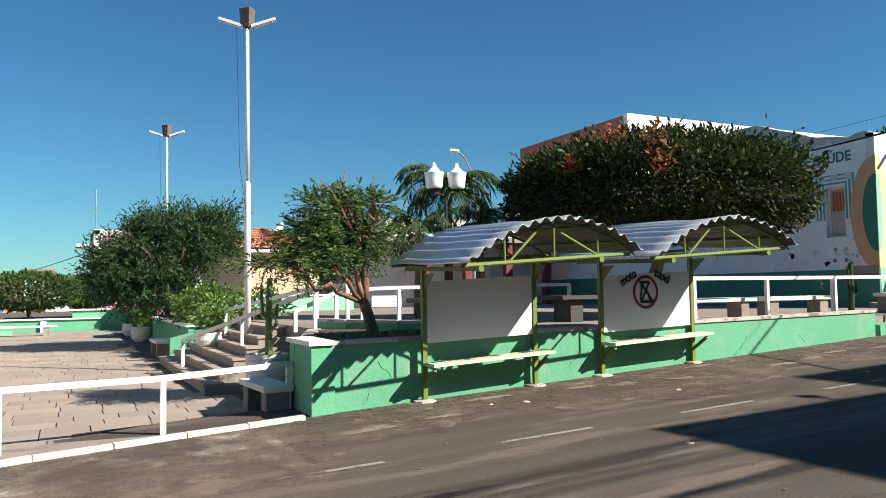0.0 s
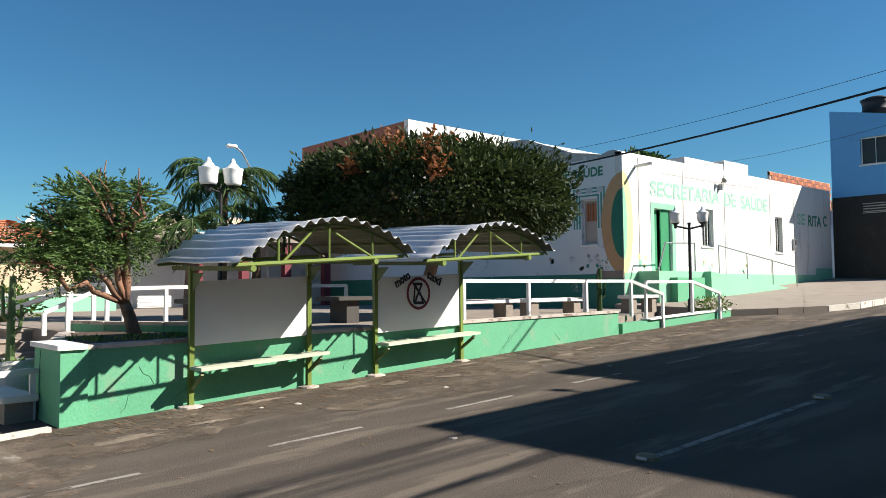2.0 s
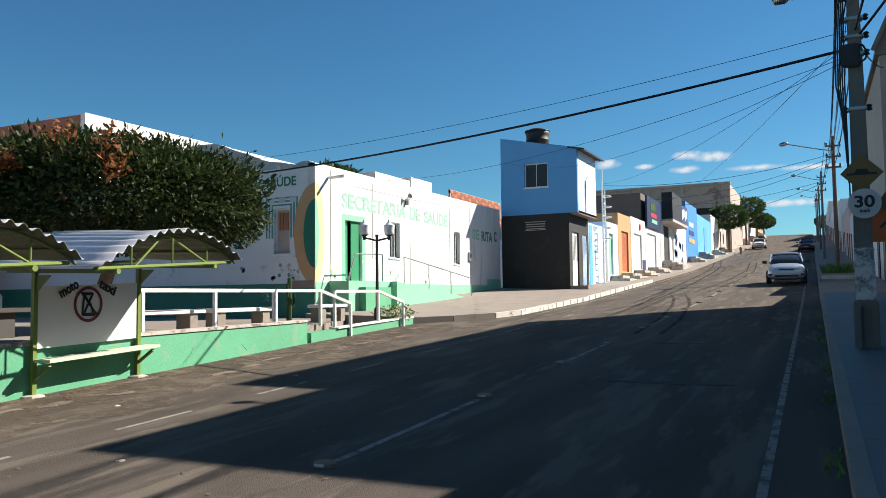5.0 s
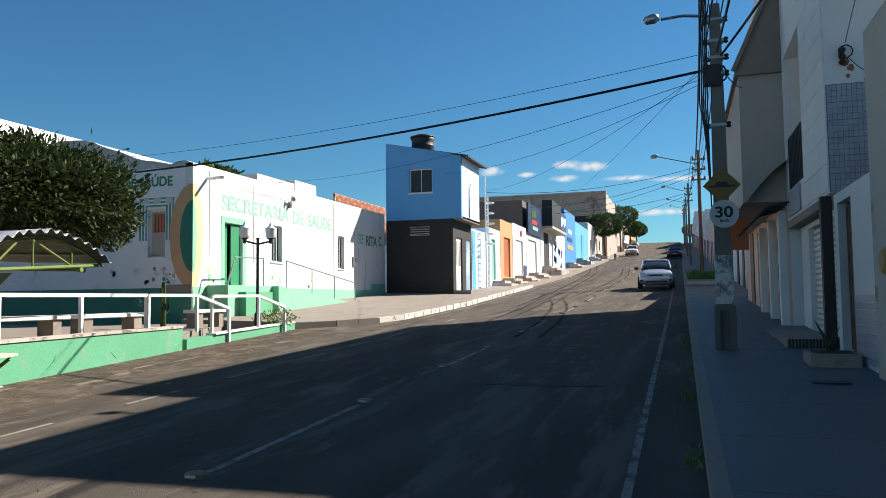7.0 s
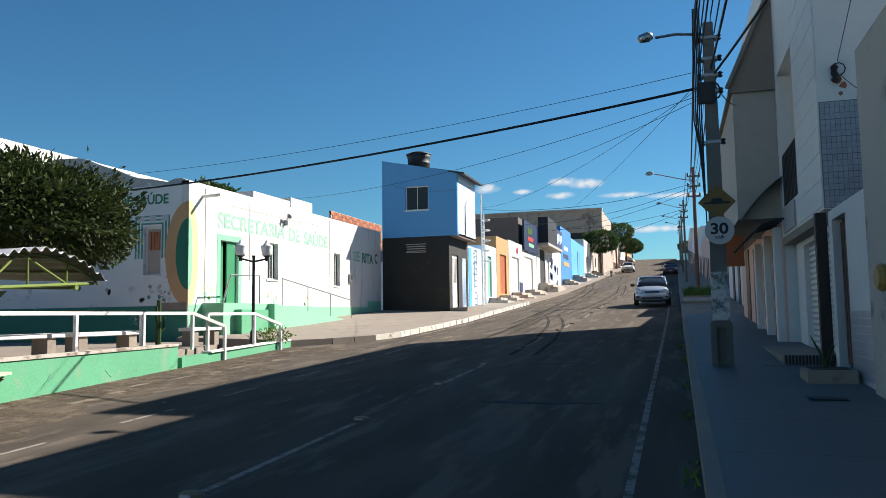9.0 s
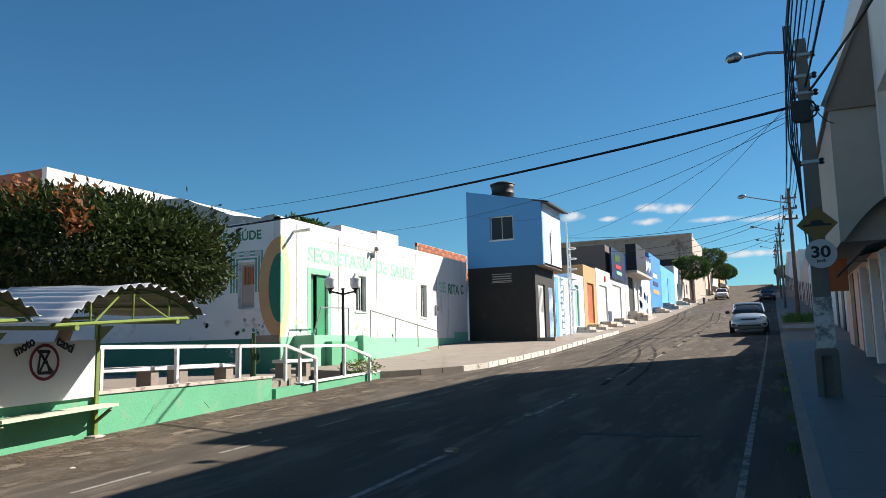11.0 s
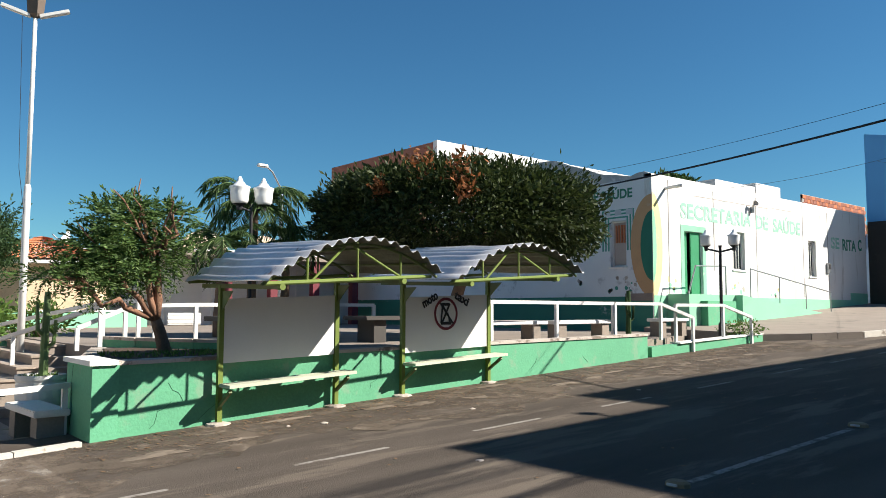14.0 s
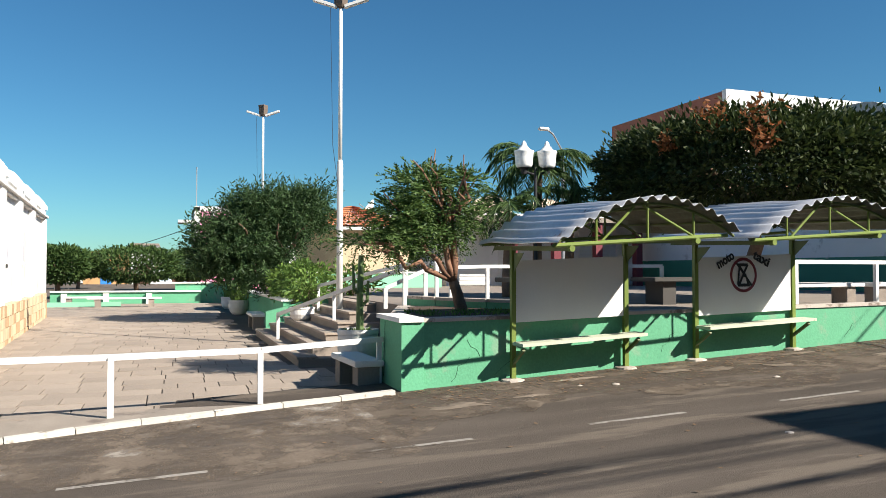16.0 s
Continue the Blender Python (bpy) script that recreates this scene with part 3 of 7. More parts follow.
    tagged(obj("planter_grass", blades((-10.3, 4.2, 0.99), 700, 0.07, (0.6, 1.0)), BRIGHT), "low green plants in the planter", "plants", kind="stuff")


add_low_wall()


def add_guard_rails():
    def rail(name_label, posts, tops, group):
        r = thing("guard_rail", name_label, "railing", group=group)
        for (x, y, z0), (_, _, z1) in zip(posts, tops):
            part("post", bar((x, y, z0 - 0.02), (x, y, z1), 0.062, 0.062), WHITE_MET, r)
        for a, b in zip(tops, tops[1:]):
            part("top_rail", bar(a, b, 0.066, 0.066), WHITE_MET, r)
        return r
    G = "white rails round the square"
    rail("white painted square steel rail along the lower square", [(-8.98, -4.0, 0), (-9.0, -2.2, 0), (-9.08, -0.6, 0), (-9.3, 1.0, 0), (-9.98, 2.61, 0.02)], [(-8.98, -4.0, 0.67), (-9.02, -2.2, 0.665), (-9.1, -0.6, 0.66), (-9.31, 1.0, 0.665), (-9.98, 2.65, 0.69)], G)
    ys = [7.6, 9.6, 11.45, 13.35]
    rail("white rail along the coping of the low wall", [(wall_x(y) - 0.42, y, 0.98) for y in ys], [(wall_x(ys[0]) - 0.42, ys[0], 1.74)] + [(wall_x(y) - 0.42, y, 1.75) for y in ys[1:]], G)
    rail("white ramp rail bending down to the street", [(-10.15, 13.37, 0.98), (-10.0, 14.8, 0.98), (-9.8, 15.75, 0.55)], [(-10.15, 13.37, 1.75), (-10.0, 14.8, 1.75), (-9.8, 15.75, 1.45)], G)
    rail("second white ramp rail bending down to the street", [(-9.95, 15.3, 0.85), (-9.95, 17.3, 0.9), (-9.85, 18.45, 0.8)], [(-9.95, 15.3, 1.73), (-9.95, 17.3, 1.74), (-9.85, 18.45, 1.45)], G)
    rail("white handrail rising beside the steps", [(-16.5, 2.15, 0.16), (-14.85, 3.0, 0.6), (-13.1, 3.9, 0.95)], [(-16.5, 2.15, 0.68), (-14.85, 3.0, 1.15), (-13.1, 3.9, 1.64)], G)
    rail("white handrail behind the steps", [(-17.6, 3.2, 0.7), (-14.5, 4.35, 0.95), (-13.4, 4.6, 0.95)], [(-17.6, 3.2, 1.25), (-14.5, 4.35, 1.72), (-13.4, 4.6, 1.74)], G)
    rail("white sloping rail at the planter", [(-13.2, 3.58, 0.95), (-13.2, 4.32, 0.98)], [(-13.2, 3.58, 1.29), (-13.2, 4.32, 1.61)], G)
    rail("white rail across the raised square", [(-13.6, 4.95, 0.98), (-13.6, 5.69, 0.98), (-13.6, 7.8, 0.98), (-13.6, 9.6, 0.98)], [(-13.6, 4.95, 1.66), (-13.6, 5.69, 1.68), (-13.6, 7.8, 1.69), (-13.6, 9.6, 1.7)], G)


add_guard_rails()


def add_steps():
    s = thing("stone_steps", "weathered stone steps up to the raised square", "steps", kind="structure")
    for i in range(6):
        near, far = -13.0 - 0.42 * i, -19.6 + 0.25 * i
        y = 2.0 + 0.31 * i
        z = 0.16 * (i + 1)
        part("riser", B((far, near, y + 0.03, y + 0.9, z - 0.32, z - 0.04)), CONCRETE, s)
        part("tread", B((far - 0.03, near + 0.03, y, y + 0.36, z - 0.045, z), bevel=0.008), PAVER, s)
    # green flanking planter walls
    part("flank_wall", prism([(-19.9, 2.3), (-19.9, 4.0), (-20.15, 4.0), (-20.15, 2.3)], -0.2, [0.55, 1.0, 1.0, 0.55]), GREEN, s)
    part("flank_wall", B((-36, -20.15, 2.75, 2.95, -0.2, 0.8)), GREEN, s)
    part("flank_wall", B((-27.2, -27.0, 4.2, 9.5, 0.9, 1.5)), PALEGREEN, s)
    part("flank_coping", B((-27.25, -26.95, 4.2, 9.5, 1.503, 1.56)), WHITE_WORN, s)
    part("coping", B((-36.05, -20.1, 2.7, 3.0, 0.803, 0.85)), WHITE_WORN, s)


add_steps()
tagged(obj("planter_soil", B((-36, -20.2, 2.95, 6.5, 0.2, 0.76)), SOIL), "dark soil of the long planter", "soil", kind="structure")


# ---- shelters ----
def add_shelter(posts, label, sign, roof_y, roof_half, roof_z):
    (x0, y0), (x1, y1) = posts
    s = thing("bus_shelter", label, "bus shelter", group="shelters along the wall")
    ym, half, rise = roof_y, roof_half, 0.44
    zc = lambda y: roof_z + 0.065 * (y - ym)
    f = lambda y, d: (x0 + (x1 - x0) * (y - y0) / (y1 - y0) + d, y)
    back = lambda d: 0.05 * max(0.0, 1.0 - d)
    for x, y in posts:
        part("post", bar((x, y, road_z(y) - 0.05), (x, y, zc(y) - 0.02), 0.062, 0.062), LIME, s)
        part("footing", lathe([(0.17, -0.02), (0.15, 0.02), (0.08, 0.035)], 9, at=(x, y, road_z(y))), COPING, s)
    # sine-waved sheets, the second lapping over the first, slightly bent at the rear corner
    waves, per = 15, 10
    rows = [-0.62 + 2.28 * k / 5 for k in range(6)]
    for sheet, (w0, w1) in enumerate(((0, 8), (7.6, waves))):
        bm = bmesh.new()
        ring = []
        for i in range(int((w1 - w0) * per) + 1):
            w = w0 + i / per
            a = -1 + 2 * w / waves
            y = ym + a * half
            z = zc(y) + rise * (1 - a * a) + 0.028 * math.sin(w * 2 * math.pi) + 0.012 * sheet
            ring.append([bm.verts.new((*f(y, d + 0.012 * math.sin(w * 1.7)), z + back(d) + 0.008 * math.sin(d * 5 + a * 4) - (0.05 * max(0, -d) if a < -0.7 else 0))) for d in rows])
        for p, q in zip(ring, ring[1:]):
            for k in range(len(rows) - 1):
                fc = bm.faces.new((p[k], p[k + 1], q[k + 1], q[k]))
                fc.smooth = True
        bmesh.ops.recalc_face_normals(bm, faces=bm.faces[:])
        bmesh.ops.solidify(bm, geom=bm.faces[:], thickness=0.005)
        # faces that look down take the shade-darkened zinc
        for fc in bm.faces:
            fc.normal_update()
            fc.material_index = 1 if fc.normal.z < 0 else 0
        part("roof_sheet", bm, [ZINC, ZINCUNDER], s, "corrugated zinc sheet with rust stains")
    arch = lambda a: rise * (1 - a * a) - 0.045
    for d in (-0.5, 1.5):
        up = back(d)
        pt = lambda a, dz: (*f(ym + a * half, d), zc(ym + a * half) + up + dz)
        part("chord", tube([pt(-0.98, -0.03), pt(0.92, -0.03)], 0.026), LIME, s)
        part("arch", tube([pt(k / 8 - 1, arch(k / 8 - 1)) for k in range(17)], 0.018), OLIVE, s)
        for a in (-0.55, 0.0, 0.52):
            part("strut", tube([pt(a, -0.03), pt(a, arch(a))], 0.015), LIME, s)
        for a0, a1 in ((-0.5, -0.15), (0.52, -0.05)):
            part("diagonal", tube([pt(a0, -0.02), pt(a1, arch(a1) - 0.02)], 0.016), LIME, s)
    for a in (-0.8, -0.45, -0.05, 0.4, 0.8):
        part("purlin", tube([(*f(ym + a * half, d), zc(ym + a * half) + back(d) + arch(a) + 0.015) for d in (-0.6, 1.6)], 0.014, 6), OLIVE, s)
    for x, y in posts:
        z = zc(y) - 0.075
        part("bracket", bar((x - 0.55, y, z + 0.06), (x + 1.5, y, z), 0.045, 0.055), OLIVE, s)
        part("end_cap", tube([(x + 1.5, y, z), (x + 1.57, y, z)], 0.036, 12), LIME, s)
        bm = prism([(0, 0), (0.3, 0), (0, -0.24)], -0.004, 0.004)
        bm.transform(pose(x + 0.035, y, z - 0.02, 90))
        part("gusset", bm, OLIVE, s)
    zb, zt = (0.93, 1.73) if not sign else (0.95, 1.79)
    e = 0.04
    panel = part("panel", prism([f(y0 + e, 0.01), f(y1 - e, 0.01), f(y1 - e, -0.01), f(y0 + e, -0.01)], [zb, zb + 0.05, zb + 0.05, zb], [zt, zt + 0.07, zt + 0.07, zt]), PANEL, s, "plain white sheet panel")
    zs = road_z(ym) + 0.47
    part("bench_board", prism([f(y0 - 0.03, 0.36), f(y1 + 0.12, 0.36), f(y1 + 0.12, 0.05), f(y0 - 0.03, 0.05)], [zs - 0.05, zs + 0.03, zs + 0.03, zs - 0.05], [zs - 0.01, zs + 0.07, zs + 0.07, zs - 0.01]), BOARD, s, "pale worn bench board")
    for x, y in posts:
        part("bench_arm", bar((x, y, road_z(y) + 0.22), (x + 0.32, y, road_z(y) + 0.43), 0.04, 0.04), OLIVE, s)
    if sign:
        # emblem: a ring with a crossed-out standing figure of bars, and two hand-painted words
        yc, zm = 8.06, 1.54
        tilt = math.degrees(math.atan2(x1 - x0, y1 - y0))
        base = Matrix.Translation((*f(yc, 0.016), zm)) @ pose(0, 0, 0, 0, 0, 90 - tilt)
        ring = bmesh.new()
        vs = [[ring.verts.new((r * math.cos(k * math.pi / 20), -0.002, r * math.sin(k * math.pi / 20))) for k in range(40)] for r in (0.215, 0.26)]
        for k in range(40):
            ring.faces.new((vs[0][k], vs[1][k], vs[1][(k + 1) % 40], vs[0][(k + 1) % 40]))
        ring.transform(base)
        part("emblem_ring", ring, MAROON, panel, "maroon painted ring")
        bm = bmesh.new()
        for p, q, w in (((-0.1, 0, 0.15), (0.08, 0, 0.15), 0.045), ((0.08, 0, 0.16), (-0.09, 0, -0.15), 0.035), ((-0.08, 0, 0.14), (0.03, 0, -0.02), 0.035), ((-0.11, 0, -0.15), (0.12, 0, -0.15), 0.045), ((-0.13, 0, 0.17), (0.16, 0, -0.16), 0.03), ((-0.08, 0, 0.12), (-0.11, 0, -0.15), 0.03), ((0.03, 0, 0.02), (0.09, 0, -0.14), 0.03)):
            bar((p[0], -0.004, p[2]), (q[0], -0.004, q[2]), 0.004, w, bm)
        bm.transform(base)
        part("emblem_strokes", bm, BLACK, panel, "black painted strokes")
        for word, a, r in (("moto", -0.47, -18), ("taxi", 0.17, 22)):
            text("lettering", word, 0.2, BLACK, panel, base @ Matrix.Translation((a, -0.003, 0.09 if a < 0 else 0.26)) @ pose(0, 0, 0, 0, -28 if a < 0 else 24, 0), width=0.34)
    return s


add_shelter(((-9.14, 4.17), (-9.26, 5.93)), "open bus shelter, curved zinc roof, blank white panel, by the wall", False, 5.24, 1.3, 1.99)
add_shelter(((-9.36, 7.17), (-9.47, 9.05)), "open bus shelter, curved zinc roof, hand-painted taxi panel", True, 8.2, 1.38, 2.1)


# ---- corner office building ----
def window_in(parent, axis, at, u0, u1, z0, z1, depth=0.14, bars=0, sill=True, shut=None):
    """A window set into an opening: axis 'x' for a street front (at = x of the face, looks to +x), 'y' for a face looking to -y."""
    place = (lambda u, d, z: (at - d, u, z)) if axis == "x" else (lambda u, d, z: (u, at + d, z))
    def bx(a, b, d0, d1, c, e):
        p, q = place(a, d0, c), place(b, d1, e)
        return (min(p[0], q[0]), max(p[0], q[0]), min(p[1], q[1]), max(p[1], q[1]), c, e)
    w = new("window")
    w.parent = parent
    w.matrix_parent_inverse = parent.matrix_world.inverted()
    f = 0.05
    part("frame", B(bx(u0, u0 + f, depth, depth + 0.05, z0, z1), bx(u1 - f, u1, depth, depth + 0.05, z0, z1), bx(u0 + f, u1 - f, depth, depth + 0.05, z0, z0 + f), bx(u0 + f, u1 - f, depth, depth + 0.05, z1 - f, z1)), WHITE_MET, w)
    part("pane", B(bx(u0 + f, u1 - f, depth + 0.02, depth + 0.035, z0 + f, z1 - f)), shut or WINDOW, w)
    for i in range(bars):
        u = u0 + f + (u1 - u0 - 2 * f) * (i + 1) / (bars + 1)
        part("bar", B(bx(u - 0.012, u + 0.012, depth - 0.01, depth + 0.015, z0 + f, z1 - f)), WHITE_MET, w)
    if sill:
        part("sill", B(bx(u0 - 0.05, u1 + 0.05, -0.04, depth, z0 - 0.05, z0)), WHITE_WORN, w)
    return w


def add_office():
    o = thing("office_building", "single-storey white office with faded green lettering and dado", "building")
    X, Y0, Y1, top = -13.5, 19.6, 35.0, 5.72
    front = lambda u, d, z: (X - d, u, z)
    side = lambda u, d, z: (u, Y0 + d, z)
    holes = [(21.28, 22.3, 2.13, 4.09), (24.15, 24.95, 2.98, 4.27), (29.68, 30.3, 2.92, 4.3)]
    part("front_wall", wall_with_holes(Y0, Y1, 0.5, top, holes, 0.25, front), WHITE, o)
    part("side_wall", wall_with_holes(-30, X - 0.25, 0.5, 5.62, [(-15.05, -14.45, 2.95, 4.38), (-17.4, -16.55, 2.95, 4.3)], 0.25, side), mat("weathered white wall", (0.68, 0.69, 0.7), 0.85, scale=1.1, vary=0.1, dirt=(0.46, 0.46, 0.47), dirt_at=0.6, dirt_scale=1.6), o)
    # curved weathered parapet of the side
    bm = bmesh.new()
    xs = [-30 + i * 0.25 for i in range(66)] + [-13.502]
    for a, b in zip(xs, xs[1:]):
        h = lambda x: 5.66 + 1.05 * math.exp(-((x + 18.0) / 2.3) ** 2) + (0.1 if -14.1 < x < -13.6 else 0) + 0.02 * math.sin(x * 5)
        prism([(a, Y0), (b, Y0), (b, Y0 + 0.25), (a, Y0 + 0.25)], [5.622] * 4, [h(a), h(b), h(b), h(a)], bm)
    part("parapet", bm, mat("grey weathered parapet", (0.4, 0.41, 0.41), 0.9, scale=2, vary=0.25, dirt=(0.6, 0.6, 0.6), dirt_at=0.55, dirt_scale=2), o, "grey mould-stained parapet")
    part("roof", B((-29.9, X - 0.3, Y0 + 0.3, Y1 - 0.3, 5.0, 5.2)), CONCRETE, o)
    part("back_wall", B((-30, X - 0.25, Y1 - 0.25, Y1, 0.5, 5.6)), WHITE, o)
    part("inner_wall", B((-18.5, -18.3, Y0 + 0.25, Y1 - 0.25, 0.5, 5.0)), WHITE, o)
    # dados, a finger proud of the walls
    part("dado", wall_with_holes(19.62, 33.3, 0.9, 2.06, [], 0.012, lambda u, d, z: (X + 0.012 - d, u, z)), PALEGREEN, o, "peeling pale mint dado")
    part("dado", wall_with_holes(33.3, 34.98, 0.9, 2.35, [], 0.012, lambda u, d, z: (X + 0.012 - d, u, z)), PALEGREEN, o)
    part("dado", wall_with_holes(-30, X - 0.02, 0.9, 2.03, [], 0.012, lambda u, d, z: (u, Y0 - 0.012 + d, z)), DKGREEN, o, "flaking dark teal dado")
    # plinth band at the corner where the plaster fell off
    part("bare_patch", B((-14.5, -13.51, Y0 - 0.022, Y0 - 0.006, 1.9, 2.12)), mat("bare brown plaster", (0.25, 0.2, 0.17), 0.9, vary=0.3), o)
    # panel joints on the front
    for y, z0, z1 in ((20.44, 2.1, 5.6), (23.0, 2.9, 5.5), (25.75, 2.0, 5.55), (29.25, 2.1, 5.6), (31.35, 2.1, 5.5)):
        part("joint_line", B((X, X + 0.006, y - 0.016, y + 0.016, z0, z1)), mat("dark wall joint", (0.22, 0.2, 0.18), 0.9, vary=0.2) if y < 21 else bpy.data.materials["dark wall joint"], o)
    part("joint_line", B((X, X + 0.006, 26.9, 28.4, 5.28, 5.3)), RENDERGREY, o)
    part("joint_line", B((X, X + 0.006, 21.8, 26.8, 5.24, 5.26)), RENDERGREY, o)
    # painted lettering
    face = lambda y, z: Matrix.Translation((X + 0.003, y, z)) @ pose(0, 0, 0, 0, 0, 90)
    text("lettering", "SECRETARIA", 0.66, LETTERGREEN, o, face(21.1, 4.5), width=4.35)
    text("lettering", "DE", 0.66, LETTERGREEN, o, face(25.75, 4.48), width=0.85)
    text("lettering", "SAÚDE", 0.66, LETTERGREEN, o, face(26.95, 4.46), width=2.1)
    text("lettering", "SE", 0.62, LETTERGREEN, o, face(31.65, 4.12), width=0.75)
    text("lettering", "RITA", 0.62, LETTERDARK, o, face(32.7, 4.1), width=1.3)
    text("lettering", "C", 0.62, LETTERDARK, o, face(34.2, 4.16), width=0.36)
    sface = lambda x, z: Matrix.Translation((x, Y0 - 0.003, z))
    text("lettering", "DE SAÚDE", 0.4, LETTERDARK, o, sface(-15.95, 5.08), width=1.75)
    for i in range(4):
        part("faded_stroke", B((-15.7 + i * 0.42, -15.45 + i * 0.42, Y0 - 0.006, Y0, 4.55, 4.72)), mat("faded grey stroke", (0.5, 0.52, 0.55), 0.9, vary=0.15), o)
    # painted surround of the side window
    for k, off in enumerate((0.06, 0.17, 0.28)):
        u0, u1, z1 = -15.05 - off, -14.45 + off, 4.4 + off
        for b in ((u0 - 0.03, u0 + 0.03, 3.45, z1), (u1 - 0.03, u1 + 0.03, 3.45, z1), (u0 - 0.03, u1 + 0.03, z1, z1 + 0.05)):
            part("painted_band", B((b[0], b[1], Y0 - 0.005, Y0, b[2], b[3])), mat("teal band paint", (0.08, 0.28, 0.22), 0.8, vary=0.2, dirt=(0.6, 0.6, 0.6), dirt_at=0.68, dirt_scale=5) if k == 0 else bpy.data.materials["teal band paint"], o)
    window_in(o, "y", Y0, -15.05, -14.45, 2.95, 4.38, 0.12, shut=mat("pale brown shutter wood", (0.46, 0.38, 0.33), 0.7, vary=0.15))
    for i in range(4):
        part("shutter_slat", B((-14.92 + i * 0.1, -14.87 + i * 0.1, Y0 + 0.1, Y0 + 0.135, 3.7, 4.25)), ROOFTILE, o)
    window_in(o, "y", Y0, -17.4, -16.55, 2.95, 4.3, 0.16, shut=WHITE_MET)
    window_in(o, "x", X, 24.15, 24.95, 2.98, 4.27, 0.12, bars=3)
    window_in(o, "x", X, 29.68, 30.3, 2.92, 4.3, 0.12, bars=2)
    # painted oval round the corner: orange outside, dark green inside, pale yellow on the front
    def half_oval(r0, r1, h0, h1, sx, facing, material, name):
        bm = bmesh.new()
        n = 24
        P = []
        for i in range(n + 1):
            a = -math.pi / 2 + math.pi * i / n
            P.append([(r * math.cos(a), 3.55 + h * math.sin(a)) for r, h in ((r0, h0), (r1, h1))])
        put = (lambda u, z: (X - 0.004 - u, Y0 - 0.004 - 0.002 * sx, z)) if facing == "y" else (lambda u, z: (X + 0.004 + 0.002 * sx, Y0 + 0.006 + u, z))
        for p, q in zip(P, P[1:]):
            vs = [bm.verts.new(put(*v)) for v in (p[0], p[1], q[1], q[0])]
            try:
                bm.faces.new(vs)
            except ValueError:
                pass
        bmesh.ops.recalc_face_normals(bm, faces=bm.faces[:])
        part(name, bm, material, o)
    M1 = mat("faded orange paint", (0.55, 0.33, 0.17), 0.85, vary=0.12, dirt=(0.55, 0.48, 0.4), dirt_at=0.62, dirt_scale=2)
    half_oval(0.42, 0.78, 1.05, 1.55, 1, "y", M1, "oval_band")
    half_oval(0.0, 0.42, 0.0, 1.05, 1, "y", mat("dark green oval paint", (0.03, 0.18, 0.12), 0.8, vary=0.12), "oval_core")
    half_oval(0.2, 0.5, 1.1, 1.6, 1, "x", YELLOWPALE, "oval_band")
    half_oval(0.0, 0.2, 0.0, 1.1, 1, "x", PALEGREEN, "oval_core")
    # flaked plaster blotches over the dado
    for (x, z, w, h) in ((-14.6, 2.5, 0.5, 0.35), (-14.2, 2.3, 0.35, 0.3), (-15.1, 2.25, 0.12, 0.1), (-16.3, 2.5, 0.12, 0.08), (-17.4, 2.6, 0.1, 0.08)):
        for k in range(7):
            cx, cz, r = x + random.uniform(-w, w) * 0.6, z + random.uniform(-h, h) * 0.7, random.uniform(0.03, 0.085)
            pts = [(cx + r * random.uniform(0.5, 1.1) * math.cos(i * 0.9), cz + r * random.uniform(0.5, 1.1) * math.sin(i * 0.9)) for i in range(7)]
            bm = prism(pts, 0, 0.004)
            bm.transform(Matrix.Translation((0, Y0, 0)) @ pose(0, 0, 0, 90))
            part("flaked_patch", bm, bpy.data.materials["teal band paint"] if k % 2 else RENDERGREY, o)
    for (y, z, w, h) in ((20.3, 2.35, 0.5, 0.35), (24.6, 2.4, 0.8, 0.3), (27.0, 2.2, 0.3, 0.3)):
        for k in range(7):
            cy, cz, r = y + random.uniform(-w, w), z + random.uniform(-h, h) * 0.7, random.uniform(0.04, 0.12)
            pts = [(cy + r * random.uniform(0.5, 1.1) * math.cos(i * 0.9), cz + r * random.uniform(0.5, 1.1) * math.sin(i * 0.9)) for i in range(7)]
            bm = prism(pts, 0, 0.004)
            bm.transform(Matrix(((0, 0, 1, X), (1, 0, 0, 0), (0, 1, 0, 0), (0, 0, 0, 1))))
            part("flaked_patch", bm, (YELLOWPALE, PALEGREEN, RENDERGREY)[k % 3], o)
    # green door with its painted frame
    door = part("door", B((X - 0.2, X - 0.15, 21.28, 21.62, 2.13, 4.08), (X - 0.2, X - 0.15, 21.62, 21.64, 2.13, 4.08)), DOORGREEN, o, "green door, one leaf ajar")
    part("door_leaf", B((X - 0.12, X - 0.08, 21.75, 22.3, 2.13, 4.08), bevel=0.006), DOORGREEN, o, "green door leaf")
    part("door_frame", B((X + 0.004, X + 0.01, 21.08, 21.27, 2.1, 4.28), (X + 0.004, X + 0.01, 22.31, 22.5, 2.1, 4.28), (X + 0.004, X + 0.01, 21.27, 22.31, 4.1, 4.28)), PALEGREEN, o)
    # roof clutter
    part("roof_box", B((-18.6, -16.8, 32.1, 34.3, 5.2, 7.2)), WHITE, o)
    part("roof_box", B((-19.4, -16.8, 28.8, 32.0, 5.2, 7.0)), WHITE, o)


add_office()


